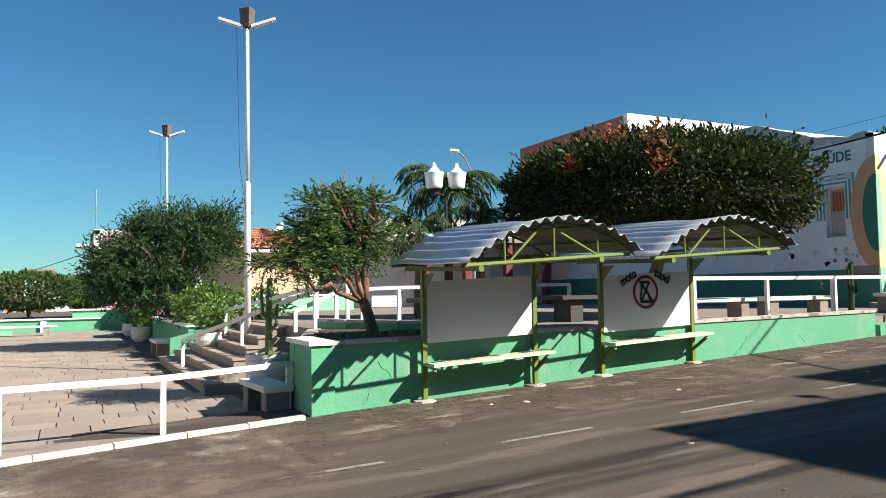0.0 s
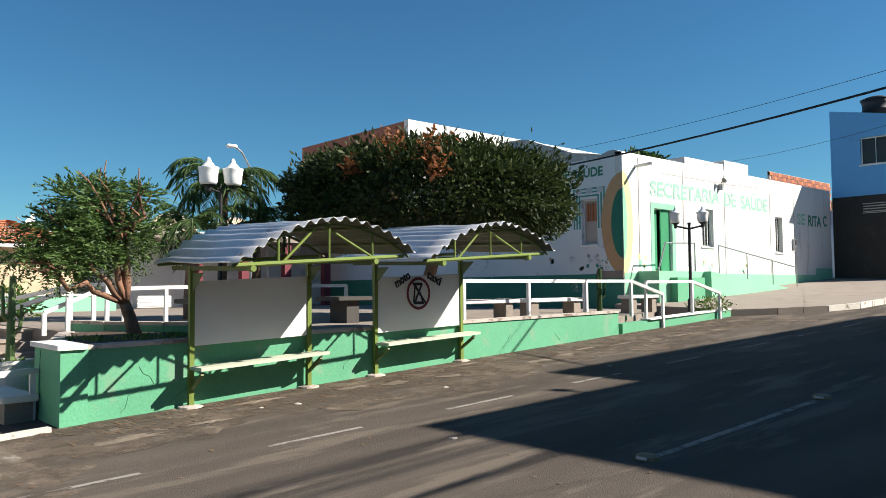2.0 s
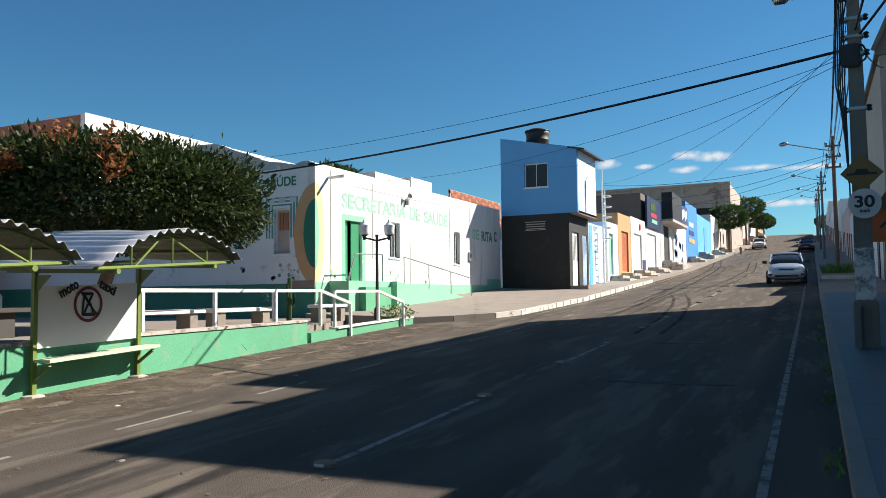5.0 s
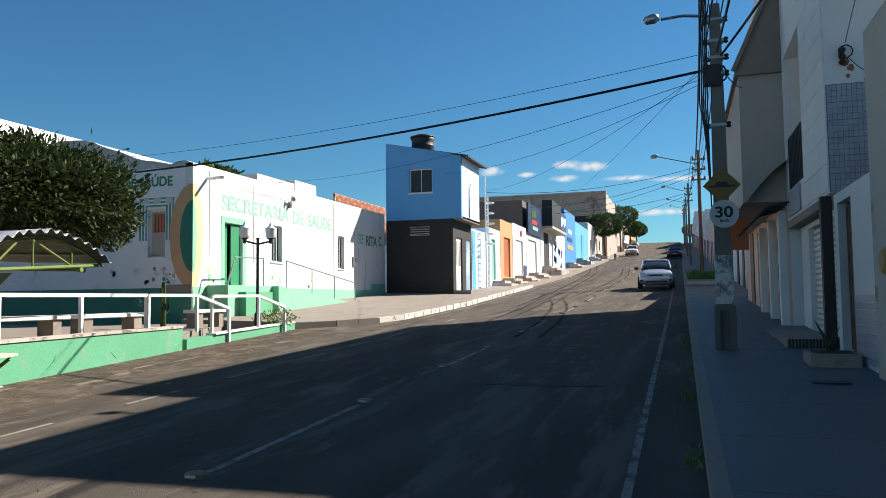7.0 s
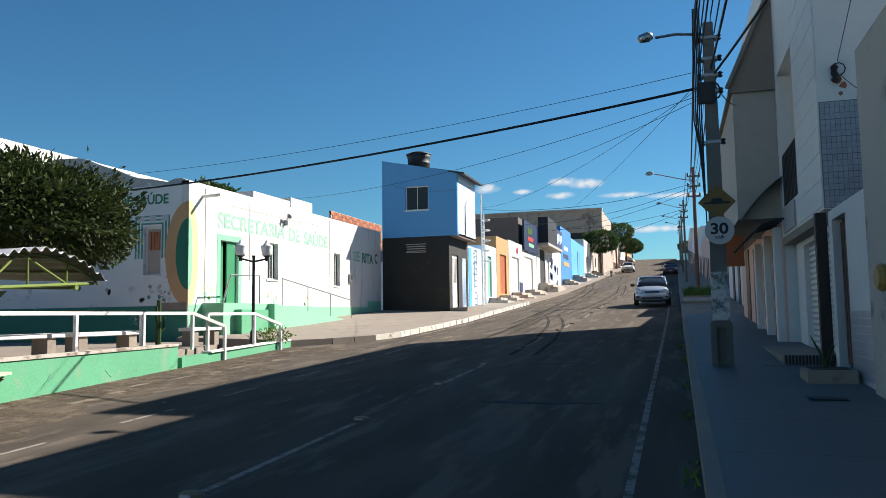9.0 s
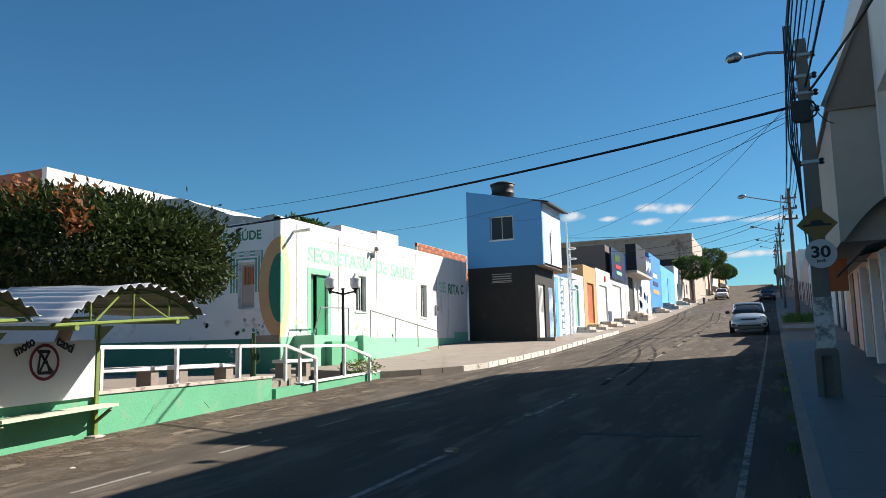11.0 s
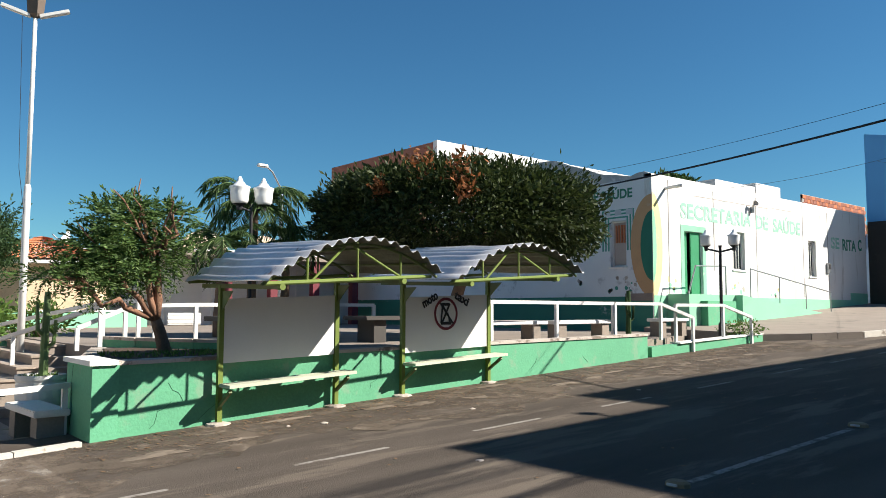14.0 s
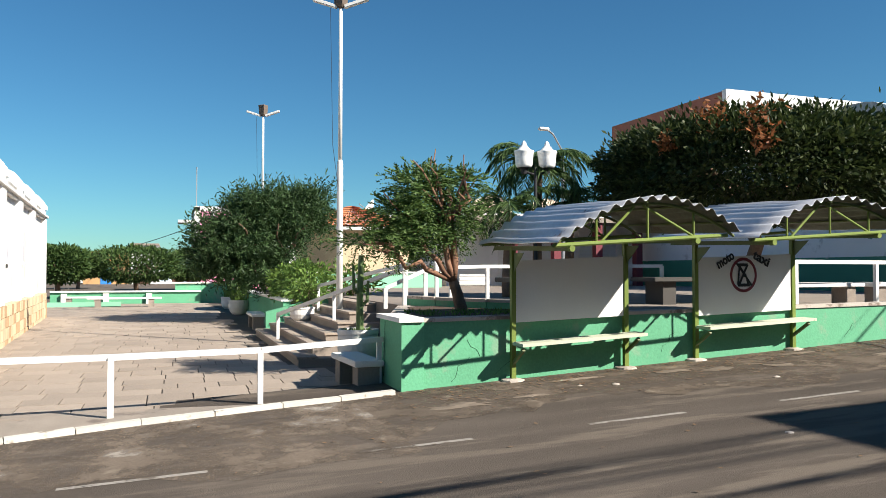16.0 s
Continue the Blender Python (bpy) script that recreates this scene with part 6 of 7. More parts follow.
def add_square_surroundings():
    k = thing("kiosk", "low kiosk with a red clay tile roof", "kiosk", (-30.5, 6.9, 0.9))
    k.scale = (1.35, 1.35, 1.0)
    part("body", prism([(1.7 * math.cos(a * math.pi / 4 + 0.39), 1.7 * math.sin(a * math.pi / 4 + 0.39)) for a in range(8)], -0.2, 2.35), CREAM, k)
    for a in range(8):
        t0, t1 = a * math.pi / 4 + 0.39, (a + 1) * math.pi / 4 + 0.39
        bm = bmesh.new()
        A, Bq = Vector((2.2 * math.cos(t0), 2.2 * math.sin(t0), 2.3)), Vector((2.2 * math.cos(t1), 2.2 * math.sin(t1), 2.3))
        top = Vector((0, 0, 3.25))
        rows = 9
        for r in range(rows):
            f0, f1 = r / rows, min(1, (r + 1.15) / rows)
            q = [A.lerp(top, f0), Bq.lerp(top, f0), Bq.lerp(top, f1), A.lerp(top, f1)]
            q = [v + Vector((0, 0, 0.05 if i < 2 else 0.0)) for i, v in enumerate(q)]
            n = 9
            for j in range(n):
                u0, u1 = j / n, (j + 1) / n
                um = (u0 + u1) / 2
                vs = []
                for u, dz in ((u0, 0), (um, 0.05), (u1, 0)):
                    vs.append((bm.verts.new(q[0].lerp(q[1], u) + Vector((0, 0, dz))), bm.verts.new(q[3].lerp(q[2], u) + Vector((0, 0, dz)))))
                for v, w in zip(vs, vs[1:]):
                    bm.faces.new((v[0], w[0], w[1], v[1]))
        part("roof_slope", bm, ROOFTILE, k)
    part("eave_board", prism([(2.15 * math.cos(a * math.pi / 4 + 0.39), 2.15 * math.sin(a * math.pi / 4 + 0.39)) for a in range(8)], 2.2, 2.3), WHITE, k)
    d = thing("satellite_dish", "large white satellite dish above the roofs", "satellite dish", (-33, 8.3, 3.8))
    bm = lathe([(0.05, 0), (0.5, 0.08), (0.9, 0.28), (1.15, 0.5), (1.12, 0.5), (0.88, 0.3), (0.48, 0.11), (0.04, 0.03)], 20)
    bm.transform(pose(0, 0, 0.3, 55, 0, -20) @ Matrix.Diagonal((0.5, 0.5, 0.5, 1)))
    part("bowl", bm, WHITE_WORN, d, smooth=True)
    part("feed", tube([(0, 0, 0.3), (0.2, -0.55, 0.7)], 0.025, 6), STEEL, d)
    part("pole", tube([(0, 0, -3.2), (0, 0, 0.3)], 0.06, 8), STEEL, d)
    b = thing("white_house", "white flat-roofed house behind the kiosk", "house")
    part("wall", B((-44, -36, 5.2, 16, 0, 4.1)), WHITE, b)
    part("parapet", B((-44.1, -35.9, 5.1, 16.1, 4.1, 4.3)), WHITE, b)
    part("window", B((-35.98, -35.95, 7, 8.2, 1.8, 3.0), (-35.98, -35.95, 10, 11.2, 1.8, 3.0)), WINDOW, b)
    p = thing("pink_house", "pink two-storey house with white trim and an antenna", "house")
    part("wall", B((-68, -60, 1.9, 9, -0.5, 6.0)), PINK, p)
    part("trim", B((-68.1, -59.95, 1.75, 2.15, -0.5, 6.3), (-68.1, -59.95, 1.75, 9.1, 6.0, 6.35), (-59.98, -59.9, 3.0, 3.2, 3.2, 6.0)), WHITE, p)
    part("ledge", B((-62, -59.6, 0.6, 1.75, 5.1, 5.3)), WHITE, p)
    part("antenna", tube([(-60.5, 1.9, 6.2), (-60.5, 1.9, 9.3)], 0.04, 5), STEEL, p)
    part("window", B((-59.98, -59.94, 4.0, 5.2, 3.8, 5.0), (-59.98, -59.94, 6.2, 7.4, 3.8, 5.0)), WINDOW, p)
    g = thing("far_green_wall", "low mint green wall with white coping at the far side", "wall")
    part("wall", B((-40.2, -40, -5.2, 1.5, -0.2, 0.55)), GREEN, g)
    part("coping", B((-40.3, -39.9, -5.2, 1.5, 0.553, 0.62)), WHITE_WORN, g)
    part("tall_wall", B((-40.4, -40.2, 0.3, 4.0, -0.2, 0.95)), GREEN, g)
    part("tall_wall", B((-43.0, -40.4, 3.6, 3.8, -0.2, 1.3)), GREEN, g)
    part("tall_coping", B((-40.5, -40.1, -0.6, 4.1, 0.953, 1.02)), WHITE_WORN, g)
    part("low_front", B((-37.3, -37.1, -5.2, -2.0, -0.2, 0.2)), PALEGREEN, g)
    for y in (-4.6, -2.8, -0.9):
        part("pillar", B((-39.98, -39.8, y - 0.12, y + 0.12, -0.1, 0.5)), WHITE_WORN, g)
    tagged(obj("far_street", B((-110, -43, -14, 1.7, -0.3, -0.06)), ASPHALT), "grey asphalt street beyond the square", "road", kind="structure")
    rng_houses = (((-112, -100), (-9.5, -4.5), 3.6, OCHRE, "far ochre house with a tile roof"), ((-112, -100), (-4.3, -1.2), 4.6, WHITE, "far plain white house"), ((-112, -100), (-1.0, 3.0), 3.2, BLUEPALE, "far pale blue house"), ((-130, -118), (-18, 12), 4.0, OFFWHITE, "far off-white house row"))
    for (xa, xb), (ya, yb), h, m, lab in rng_houses:
        f = thing("far_house", lab, "house", group="far houses")
        part("wall", B((xa, xb, ya, yb, -0.3, h)), m, f)
        part("roof", B((xa - 0.2, xb + 0.2, ya - 0.1, yb + 0.1, h, h + 0.25)), ROOFTILE if m is OCHRE else CONCRETE, f)
        part("door", B((xb, xb + 0.05, (ya + yb) / 2 - 0.6, (ya + yb) / 2 + 0.6, -0.2, 2.2)), VIVIDBLUE if m is OCHRE else WOOD, f)
    # shops across the raised square
    s = thing("shop_building", "white shop building with maroon pillars and roller shutters", "building")
    part("wall", B((-36, -29.6, 10.6, 23.9, 0.5, 4.0)), OFFWHITE, s)
    # canopy extended to 2.2 m to throw shade on the shutters; depth itself unseen
    part("canopy", B((-29.6, -27.4, 10.6, 23.9, 3.55, 3.75)), CONCRETE, s)
    for i in range(7):
        y = 11.0 + i * 1.9
        sh = part("shutter", B((-29.6, -29.55, y, y + 1.5, 1.0, 3.3)), WHITE_MET, s)
        for j in range(14):
            part("rib", B((-29.55, -29.535, y + 0.03, y + 1.47, 1.05 + j * 0.16, 1.15 + j * 0.16)), WHITE_MET, sh)
        part("pillar", B((-27.8, -27.5, y + 1.52, y + 1.82, 0.9, 3.55)), mat("maroon pillar paint", (0.16, 0.03, 0.04), 0.7, vary=0.1) if i == 0 else bpy.data.materials["maroon pillar paint"], s)
    for y, r in ((12.6, 0.95), (15.2, 0.9)):
        bm = bmesh.new()
        pts = [(r * math.cos(a * math.pi / 12), r * 0.75 * math.sin(a * math.pi / 12)) for a in range(13)]
        prism(pts, 0, 0.3, bm)
        bm.transform(Matrix(((0, 0, 1, -29.9), (1, 0, 0, y), (0, 1, 0, 4.0), (0, 0, 0, 1))))
        part("gable", bm, mat("cream gable paint", (0.72, 0.58, 0.42), 0.8, vary=0.1) if y < 13 else bpy.data.materials["cream gable paint"], s, "cream curved gable")
    part("wall_low", B((-36, -33, 9.4, 10.6, 0.5, 4.0)), RENDERGREY, s)
    h = thing("red_hall", "large hall with a brick red side and white front", "building")
    part("red_wall", B((-38.6, -29.2, 24, 24.3, 0.5, 9.9)), BRICKRED, h, "brick red side wall")
    part("white_wall", B((-29.2, -28.9, 24, 44, 0.5, 9.95)), WHITE, h)
    part("roof", B((-38.6, -29.2, 24.3, 44, 9.5, 9.7)), CONCRETE, h)
    # far street lamp over the palms
    l = thing("street_lamp", "cobra-head street lamp behind the palms", "street lamp", (-26, 14.0, 0.5))
    part("post", tube([(0, 0, 0), (0, 0, 5.6)], 0.07, 8), STEEL, l)
    part("arm", tube([(0, 0, 5.6), (0.2, -0.5, 6.2), (0.3, -0.8, 6.35)], 0.035, 6), STEEL, l)
    part("head", B((0.2, 0.4, -1.15, -0.75, 6.3, 6.42), bevel=0.03), WHITE_MET, l)


add_square_surroundings()
for i, (x, y, r) in enumerate(((-52, -1.9, 2.7), (-50, -6.1, 1.7), (-58, 1.4, 1.6), (-75, -7.5, 2.2))):
    add_clipped_tree((x, y, -0.2), (x, y, 1.95), (r, r, 1.0), 9000, FARLEAF, "round clipped street tree beyond the square", 0.24, power=2.6, seed=50 + i, group="far clipped trees")
for i, (x, y, r, h) in enumerate(((-8.8, 98, 2.2, 4.4), (-8.9, 126, 2.7, 6.0), (-8.8, 150, 2.2, 3.9), (-8.8, 172, 2.2, 3.4), (3.0, 190, 2.2, 2.8))):
    z = road_z(y)
    add_clipped_tree((x, y, z), (x, y, z + h), (r, r, 1.25), 7000, FARLEAF, "clipped street tree up the hill", 0.28, power=2.6, seed=70 + i, group="trees up the street")
add_clipped_tree((-24.2, 36.6, 2.0), (-24.2, 36.6, 8.2), (1.5, 1.5, 0.75), 3000, FARLEAF, "dark tree top behind the office roof", 0.3, power=2.0, seed=90)


# ---- utility poles, signs and cables ----
def add_pole(at, top, lean, arm, label, red=False):
    p = thing("utility_pole", label, "utility pole", at, group="poles along the street")
    part("shaft", tube([(0, 0, -0.3), (lean[0], lean[1], top)], 0.11, 10, None, 0.085), POLECONC if not red else mat("red brown pole", (0.12, 0.06, 0.045), 0.7, vary=0.2), p)
    for k in range(3):
        z = top - 0.5 - k * 0.55
        part("crossarm", bar((lean[0] - 0.35, lean[1], z), (lean[0] + 0.35, lean[1], z), 0.07, 0.09), POLECONC, p)
        for s in (-0.3, 0.3):
            part("insulator", lathe([(0.03, 0), (0.06, 0.03), (0.03, 0.06), (0.06, 0.1), (0.03, 0.14)], 8, at=(lean[0] + s, lean[1], z + 0.045)), DARK, p)
    if arm:
        l = part("lamp_arm", tube([(lean[0], lean[1], top - 0.75), (lean[0] - 0.5, lean[1], top - 0.65), (lean[0] - arm, lean[1], top - 0.2 if arm > 1.5 else top - 0.2)], 0.03, 7), STEEL, p)
        bm = lathe([(0.02, -0.2), (0.09, -0.14), (0.12, 0.05), (0.07, 0.2), (0.02, 0.24)], 10)
        bm.transform(Matrix.Translation((lean[0] - arm - 0.12, lean[1], top - 0.2)) @ pose(0, 0, 0, 0, 80, 0))
        part("lamp_head", bm, STEEL, p, "grey cobra lamp head", smooth=True)
    return p


P1 = (0.82, 13.4, road_z(13.4) + 0.17)
pole = thing("utility_pole", "weathered rectangular concrete utility pole with cable clusters", "utility pole", P1, group="poles along the street")
bm = bmesh.new()
rings = [[bm.verts.new((q * w / 2, r * d / 2, z)) for q, r in ((-1, -1), (1, -1), (1, 1), (-1, 1))] for z, w, d in ((0.62, 0.27, 0.2), (2.2, 0.235, 0.18), (4.0, 0.205, 0.16), (5.65, 0.16, 0.13))]
for p, q in zip(rings, rings[1:]):
    for k in range(4):
        bm.faces.new((p[k], p[(k + 1) % 4], q[(k + 1) % 4], q[k]))
bm.faces.new(rings[0][::-1]); bm.faces.new(rings[-1])
bmesh.ops.bevel(bm, geom=bm.edges[:], offset=0.012, segments=2, affect="EDGES")
part("shaft", bm, POLECONC, pole)
part("foot_web", B((-0.07, 0.07, -0.05, 0.05, -0.3, 0.64)), POLECONC, pole)
for k in (-1, 1):
    part("foot_flange", B((min(k * 0.07, k * 0.165), max(k * 0.07, k * 0.165), -0.11, 0.11, -0.3, 0.66), bevel=0.01), POLECONC, pole)
part("foot_band", B((-0.16, 0.16, -0.115, 0.115, 0.6, 0.7), bevel=0.01), POLECONC, pole)
part("limewash", B((-0.137, 0.137, -0.1045, -0.1, 0.72, 1.5)), patchy(mat("flaking pole limewash", (0.5, 0.49, 0.47), 0.9, vary=0.2), 3.0, 0.42, 0.56), pole, "flaking white limewash")
for z in (5.35, 5.0, 4.72, 4.45, 3.6):
    part("clamp", B((-0.125, 0.125, -0.1, 0.1, z, z + 0.05), bevel=0.008), STEEL, pole)
    for k in (-1, 1):
        part("spool_insulator", lathe([(0.02, 0), (0.045, 0.02), (0.025, 0.05), (0.045, 0.08), (0.02, 0.1)], 8, at=(k * 0.16, -0.03 * k, z - 0.02)), DARK, pole)
part("lamp_arm", tube([(0.0, 0, 5.45), (-0.5, 0, 5.52), (-0.85, 0, 5.5)], 0.025, 7), STEEL, pole)
bm = lathe([(0.02, -0.14), (0.07, -0.1), (0.09, 0.04), (0.05, 0.12)], 10)
bm.transform(Matrix.Translation((-1.0, 0, 5.52)) @ pose(0, 0, 0, 0, 80, 0))
part("lamp_head", bm, STEEL, pole, "grey cobra lamp head", smooth=True)
part("fuse_box", B((-0.2, 0.06, -0.2, -0.1, 4.25, 4.6), bevel=0.02), DARK, pole)
part("cable_coil", tube([(0.16 * math.cos(k * 0.8), -0.12, 4.45 + 0.16 * math.sin(k * 0.8)) for k in range(17)], 0.015, 5), CABLE, pole)
for i in range(5):
    part("riser_cable", tube([(-0.13 - 0.025 * i, -0.05, 5.9), (-0.16 - 0.03 * i, -0.08, 4.0), (-0.15 - 0.01 * i, -0.06, 2.2 + 0.3 * i)], 0.012, 5), CABLE, pole)
for i, (y, top, arm) in enumerate(((44.0, 7.2, 2.2), (72.0, 7.4, 2.0), (100.0, 7.4, 2.0), (130.0, 7.4, 2.0), (165, 7.4, 0))):
    add_pole((1.25 if i == 0 else 1.0, y, road_z(y) + 0.1), top, (0, 0), arm, "utility pole with a street lamp arm up the street" if i else "red-brown utility pole with a long lamp arm", red=(i == 0))
add_pole((0.85, -22, road_z(-22) + 0.1), 6.2, (0, 0), 0, "concrete utility pole behind the viewpoint")


def add_signs():
    x, y = 0.83, 13.2
    d = thing("hump_sign", "worn yellow diamond sign warning of a road hump", "road sign", (x, y, 3.36))
    bm = B((-0.205, 0.205, -0.006, 0.006, -0.205, 0.205), bevel=0.004)
    bm.transform(Matrix.Rotation(radians(45), 4, "Y"))
    part("plate", bm, SIGNYELLOW, d)
    bm = prism([(-0.2, 0), (-0.1, 0.005), (-0.07, 0.06), (0.07, 0.06), (0.1, 0.005), (0.2, 0), (0.2, -0.03), (-0.2, -0.03)], 0, 0.003)
    bm.transform(Matrix.Translation((0, -0.007, 0)) @ pose(0, 0, 0, 90))
    part("symbol", bm, BLACK, d)
    r = thing("speed_sign", "round white speed limit sign on the pole", "road sign", (x + 0.02, y, 2.9))
    bm = lathe([(0.22, 0), (0.225, 0.006), (0.22, 0.012)], 32)
    bm.transform(pose(0, 0, 0, 90))
    part("plate", bm, SIGNWHITE, r)
    text("number", "30", 0.24, BLACK, r, Matrix.Translation((x + 0.02 - 0.135, y - 0.016, 2.9 - 0.05)), width=0.27)
    text("unit", "km/h", 0.07, BLACK, r, Matrix.Translation((x + 0.02 - 0.065, y - 0.016, 2.9 - 0.13)), width=0.13)


add_signs()


def cable(a, b, sag, r, label="thin black overhead cable across the street"):
    a, b = Vector(a), Vector(b)
    pts = [a.lerp(b, i / 24) - Vector((0, 0, sag * 4 * (i / 24) * (1 - i / 24))) for i in range(25)]
    tagged(obj("overhead_cable", tube(pts, r, 5), CABLE), label, "cable", group="overhead cables")


def add_cables():
    x, y, z = P1
    cable((x - 0.1, y, 5.32), (-22.0, 19.5, 5.55), 0.42, 0.024, "thick twisted cable from the pole over the street")
    cable((x - 0.1, y, 5.6), (-22.0, 19.6, 6.2), 0.5, 0.005)
    cable((x - 0.1, y, 5.2), (-14.0, 25.0, 5.9), 0.4, 0.005)
    cable((x - 0.1, y, 5.15), (-13.0, 35.2, 8.0), 0.8, 0.005)
    cable((x - 0.1, y, 5.35), (-10.0, 41.0, 7.5), 0.5, 0.005)
    cable((x - 0.1, y, 5.5), (-10.0, 60.0, 8.6), 0.6, 0.005)
    cable((1.2, 44, 8.6), (-10.0, 41.0, 7.4), 0.5, 0.012)
    cable((1.2, 44, 8.4), (-10.0, 53.0, 7.9), 0.5, 0.012)
    cable((1.2, 44, 8.2), (-10.0, 62.0, 8.3), 0.4, 0.012)
    cable((1.0, 72, 10.8), (-10.0, 70.0, 9.3), 0.4, 0.016)
    cable((1.0, 72, 10.6), (-10.0, 88.0, 9.8), 0.4, 0.016)
    for k in range(9):
        dx, dz = random.uniform(-0.3, 0.3), random.uniform(-1.7, -0.1)
        cable((x + dx, y, z + 6.1 + dz * 0.9), (1.25 + dx, 44, road_z(44) + 7.2 + dz), random.uniform(0.3, 0.7), 0.008 if k % 3 else 0.014)
        cable((x + dx, y, z + 6.1 + dz * 0.9), (0.85 + dx, -22, road_z(-22) + 6.2 + dz), random.uniform(0.2, 0.6), 0.011 if k % 3 else 0.018)
    for k in range(5):
        dx, dz = random.uniform(-0.3, 0.3), random.uniform(-1.5, -0.2)
        for (ya, yb) in ((44, 72), (72, 100), (100, 130)):
            cable((1.05 + dx, ya, road_z(ya) + 7.3 + dz), (1.0 + dx, yb, road_z(yb) + 7.4 + dz), 0.5, 0.014)
    # drops to the houses in the shade
    cable((2.66, 13.02, 5.42), (2.3, 6.0, 7.4), 0.05, 0.006, "thin service cable rising from the wall insulator")
    cable((2.7, 13.03, 5.2), (3.1, 12.6, 4.75), 0.08, 0.006, "thin slack service cable on the wall")
    cable((x + 0.05, y, 5.5), (2.35, 8.0, 6.5), 0.1, 0.02)
    cable((x + 0.05, y, 5.4), (1.5, 17.1, 5.9), 0.1, 0.01)
    cable((-60, 2, 5.0), (-110, -8, 4.0), 0.3, 0.03)
    b = thing("wall_insulator", "black stacked insulator with looped cable on the wall", "insulator", (2.62, 13.06, 5.3))
    part("stack", lathe([(0.03, -0.2), (0.06, -0.16), (0.03, -0.12), (0.06, -0.06), (0.03, -0.02), (0.06, 0.04), (0.03, 0.08)], 8), DARK, b)
    part("loop", tube([(0.05 + 0.1 * math.cos(k * 0.7), -0.02, 0.1 * math.sin(k * 0.7)) for k in range(10)], 0.01, 5), CABLE, b)


add_cables()


# ---- cars ----
def add_car(at, rz, paint, label):
    c = thing("car", label, "car", at, rz, group="cars up the street")
    def loft(stations, name, m, square):
        """A rounded shell through cross-sections (y, half width, bottom, top, top half width)."""
        bm = bmesh.new()
        rings = []
        for y, hw, z0, z1, tw in stations:
            ring = []
            for k in range(16):
                a = 2 * math.pi * (k + 0.5) / 16
                u = math.copysign(abs(math.cos(a)) ** square, math.cos(a))
                v = math.copysign(abs(math.sin(a)) ** square, math.sin(a))
                f = (v + 1) / 2
                ring.append(bm.verts.new((u * (hw + (tw - hw) * f), y, z0 + (z1 - z0) * f)))
            rings.append(ring)
        for p, q in zip(rings, rings[1:]):
            for k in range(16):
                bm.faces.new((p[k], p[(k + 1) % 16], q[(k + 1) % 16], q[k]))
        bm.faces.new(rings[0][::-1]); bm.faces.new(rings[-1])
        bmesh.ops.recalc_face_normals(bm, faces=bm.faces[:])
        return part(name, bm, m, c, smooth=True)
    body = loft([(-2.02, 0.62, 0.3, 0.62, 0.55), (-1.97, 0.76, 0.24, 0.7, 0.66), (-1.8, 0.83, 0.2, 0.8, 0.72), (-1.4, 0.86, 0.18, 0.9, 0.74), (-0.95, 0.86, 0.18, 0.98, 0.76), (0.2, 0.86, 0.18, 1.0, 0.78), (1.5, 0.85, 0.2, 1.0, 0.76), (1.9, 0.8, 0.26, 0.95, 0.7), (2.0, 0.68, 0.34, 0.84, 0.6)], "body", paint, 0.55)
    loft([(-1.12, 0.7, 0.9, 0.97, 0.66), (-0.75, 0.76, 0.9, 1.2, 0.64), (-0.3, 0.77, 0.9, 1.42, 0.6), (0.3, 0.77, 0.9, 1.46, 0.6), (1.1, 0.76, 0.9, 1.42, 0.58), (1.6, 0.72, 0.9, 1.2, 0.6), (1.8, 0.66, 0.9, 1.0, 0.6)], "cabin", CARGLASS, 0.5)
    loft([(-0.36, 0.56, 1.39, 1.42, 0.5), (-0.2, 0.62, 1.38, 1.48, 0.54), (0.4, 0.63, 1.38, 1.51, 0.55), (1.05, 0.61, 1.37, 1.47, 0.52), (1.2, 0.55, 1.36, 1.4, 0.48)], "roof", paint, 0.5)
    for q in (-1, 1):
        part("pillar", tube([(q * 0.7, -1.02, 1.0), (q * 0.62, -0.36, 1.41)], 0.035, 6), paint, body)
    for s in (-1, 1):
        part("headlight", B((s * 0.6 - 0.15, s * 0.6 + 0.15, -1.98, -1.76, 0.56, 0.76), bevel=0.05), mat("headlight lens", (0.6, 0.62, 0.64), 0.15, vary=0.05, bump=0), body, "clear headlight")
        part("mirror", B((s * 0.92 - 0.1, s * 0.92 + 0.1, -0.85, -0.72, 0.95, 1.08), bevel=0.02), DARK, body)
        for y in (-1.25, 1.25):
            bm = lathe([(0.2, -0.1), (0.3, -0.1), (0.31, 0.0), (0.3, 0.1), (0.2, 0.1)], 18)
            bm.transform(Matrix.Translation((s * 0.76, y, 0.31)) @ pose(0, 0, 0, 0, 90, 0))
            w = part("wheel", bm, RUBBER, c, "black tyre")
            bm = lathe([(0.19, -0.104), (0.2, 0.0), (0.19, 0.104)], 14)
            bm.transform(Matrix.Translation((s * 0.76, y, 0.31)) @ pose(0, 0, 0, 0, 90, 0))
            part("rim", bm, STEEL, w)
    part("grille", B((-0.34, 0.34, -2.03, -1.9, 0.58, 0.66), bevel=0.015), DARK, body)
    part("air_intake", B((-0.5, 0.5, -2.04, -1.95, 0.3, 0.38), bevel=0.015), DARK, body)
    for s in (-1, 1):
        part("fog_lamp", B((s * 0.66 - 0.1, s * 0.66 + 0.1, -2.03, -1.95, 0.36, 0.44), bevel=0.02), DARK, body)
    part("number_plate", B((-0.2, 0.2, -2.03, -1.97, 0.43, 0.52)), SIGNWHITE, body, "blank pale plate")


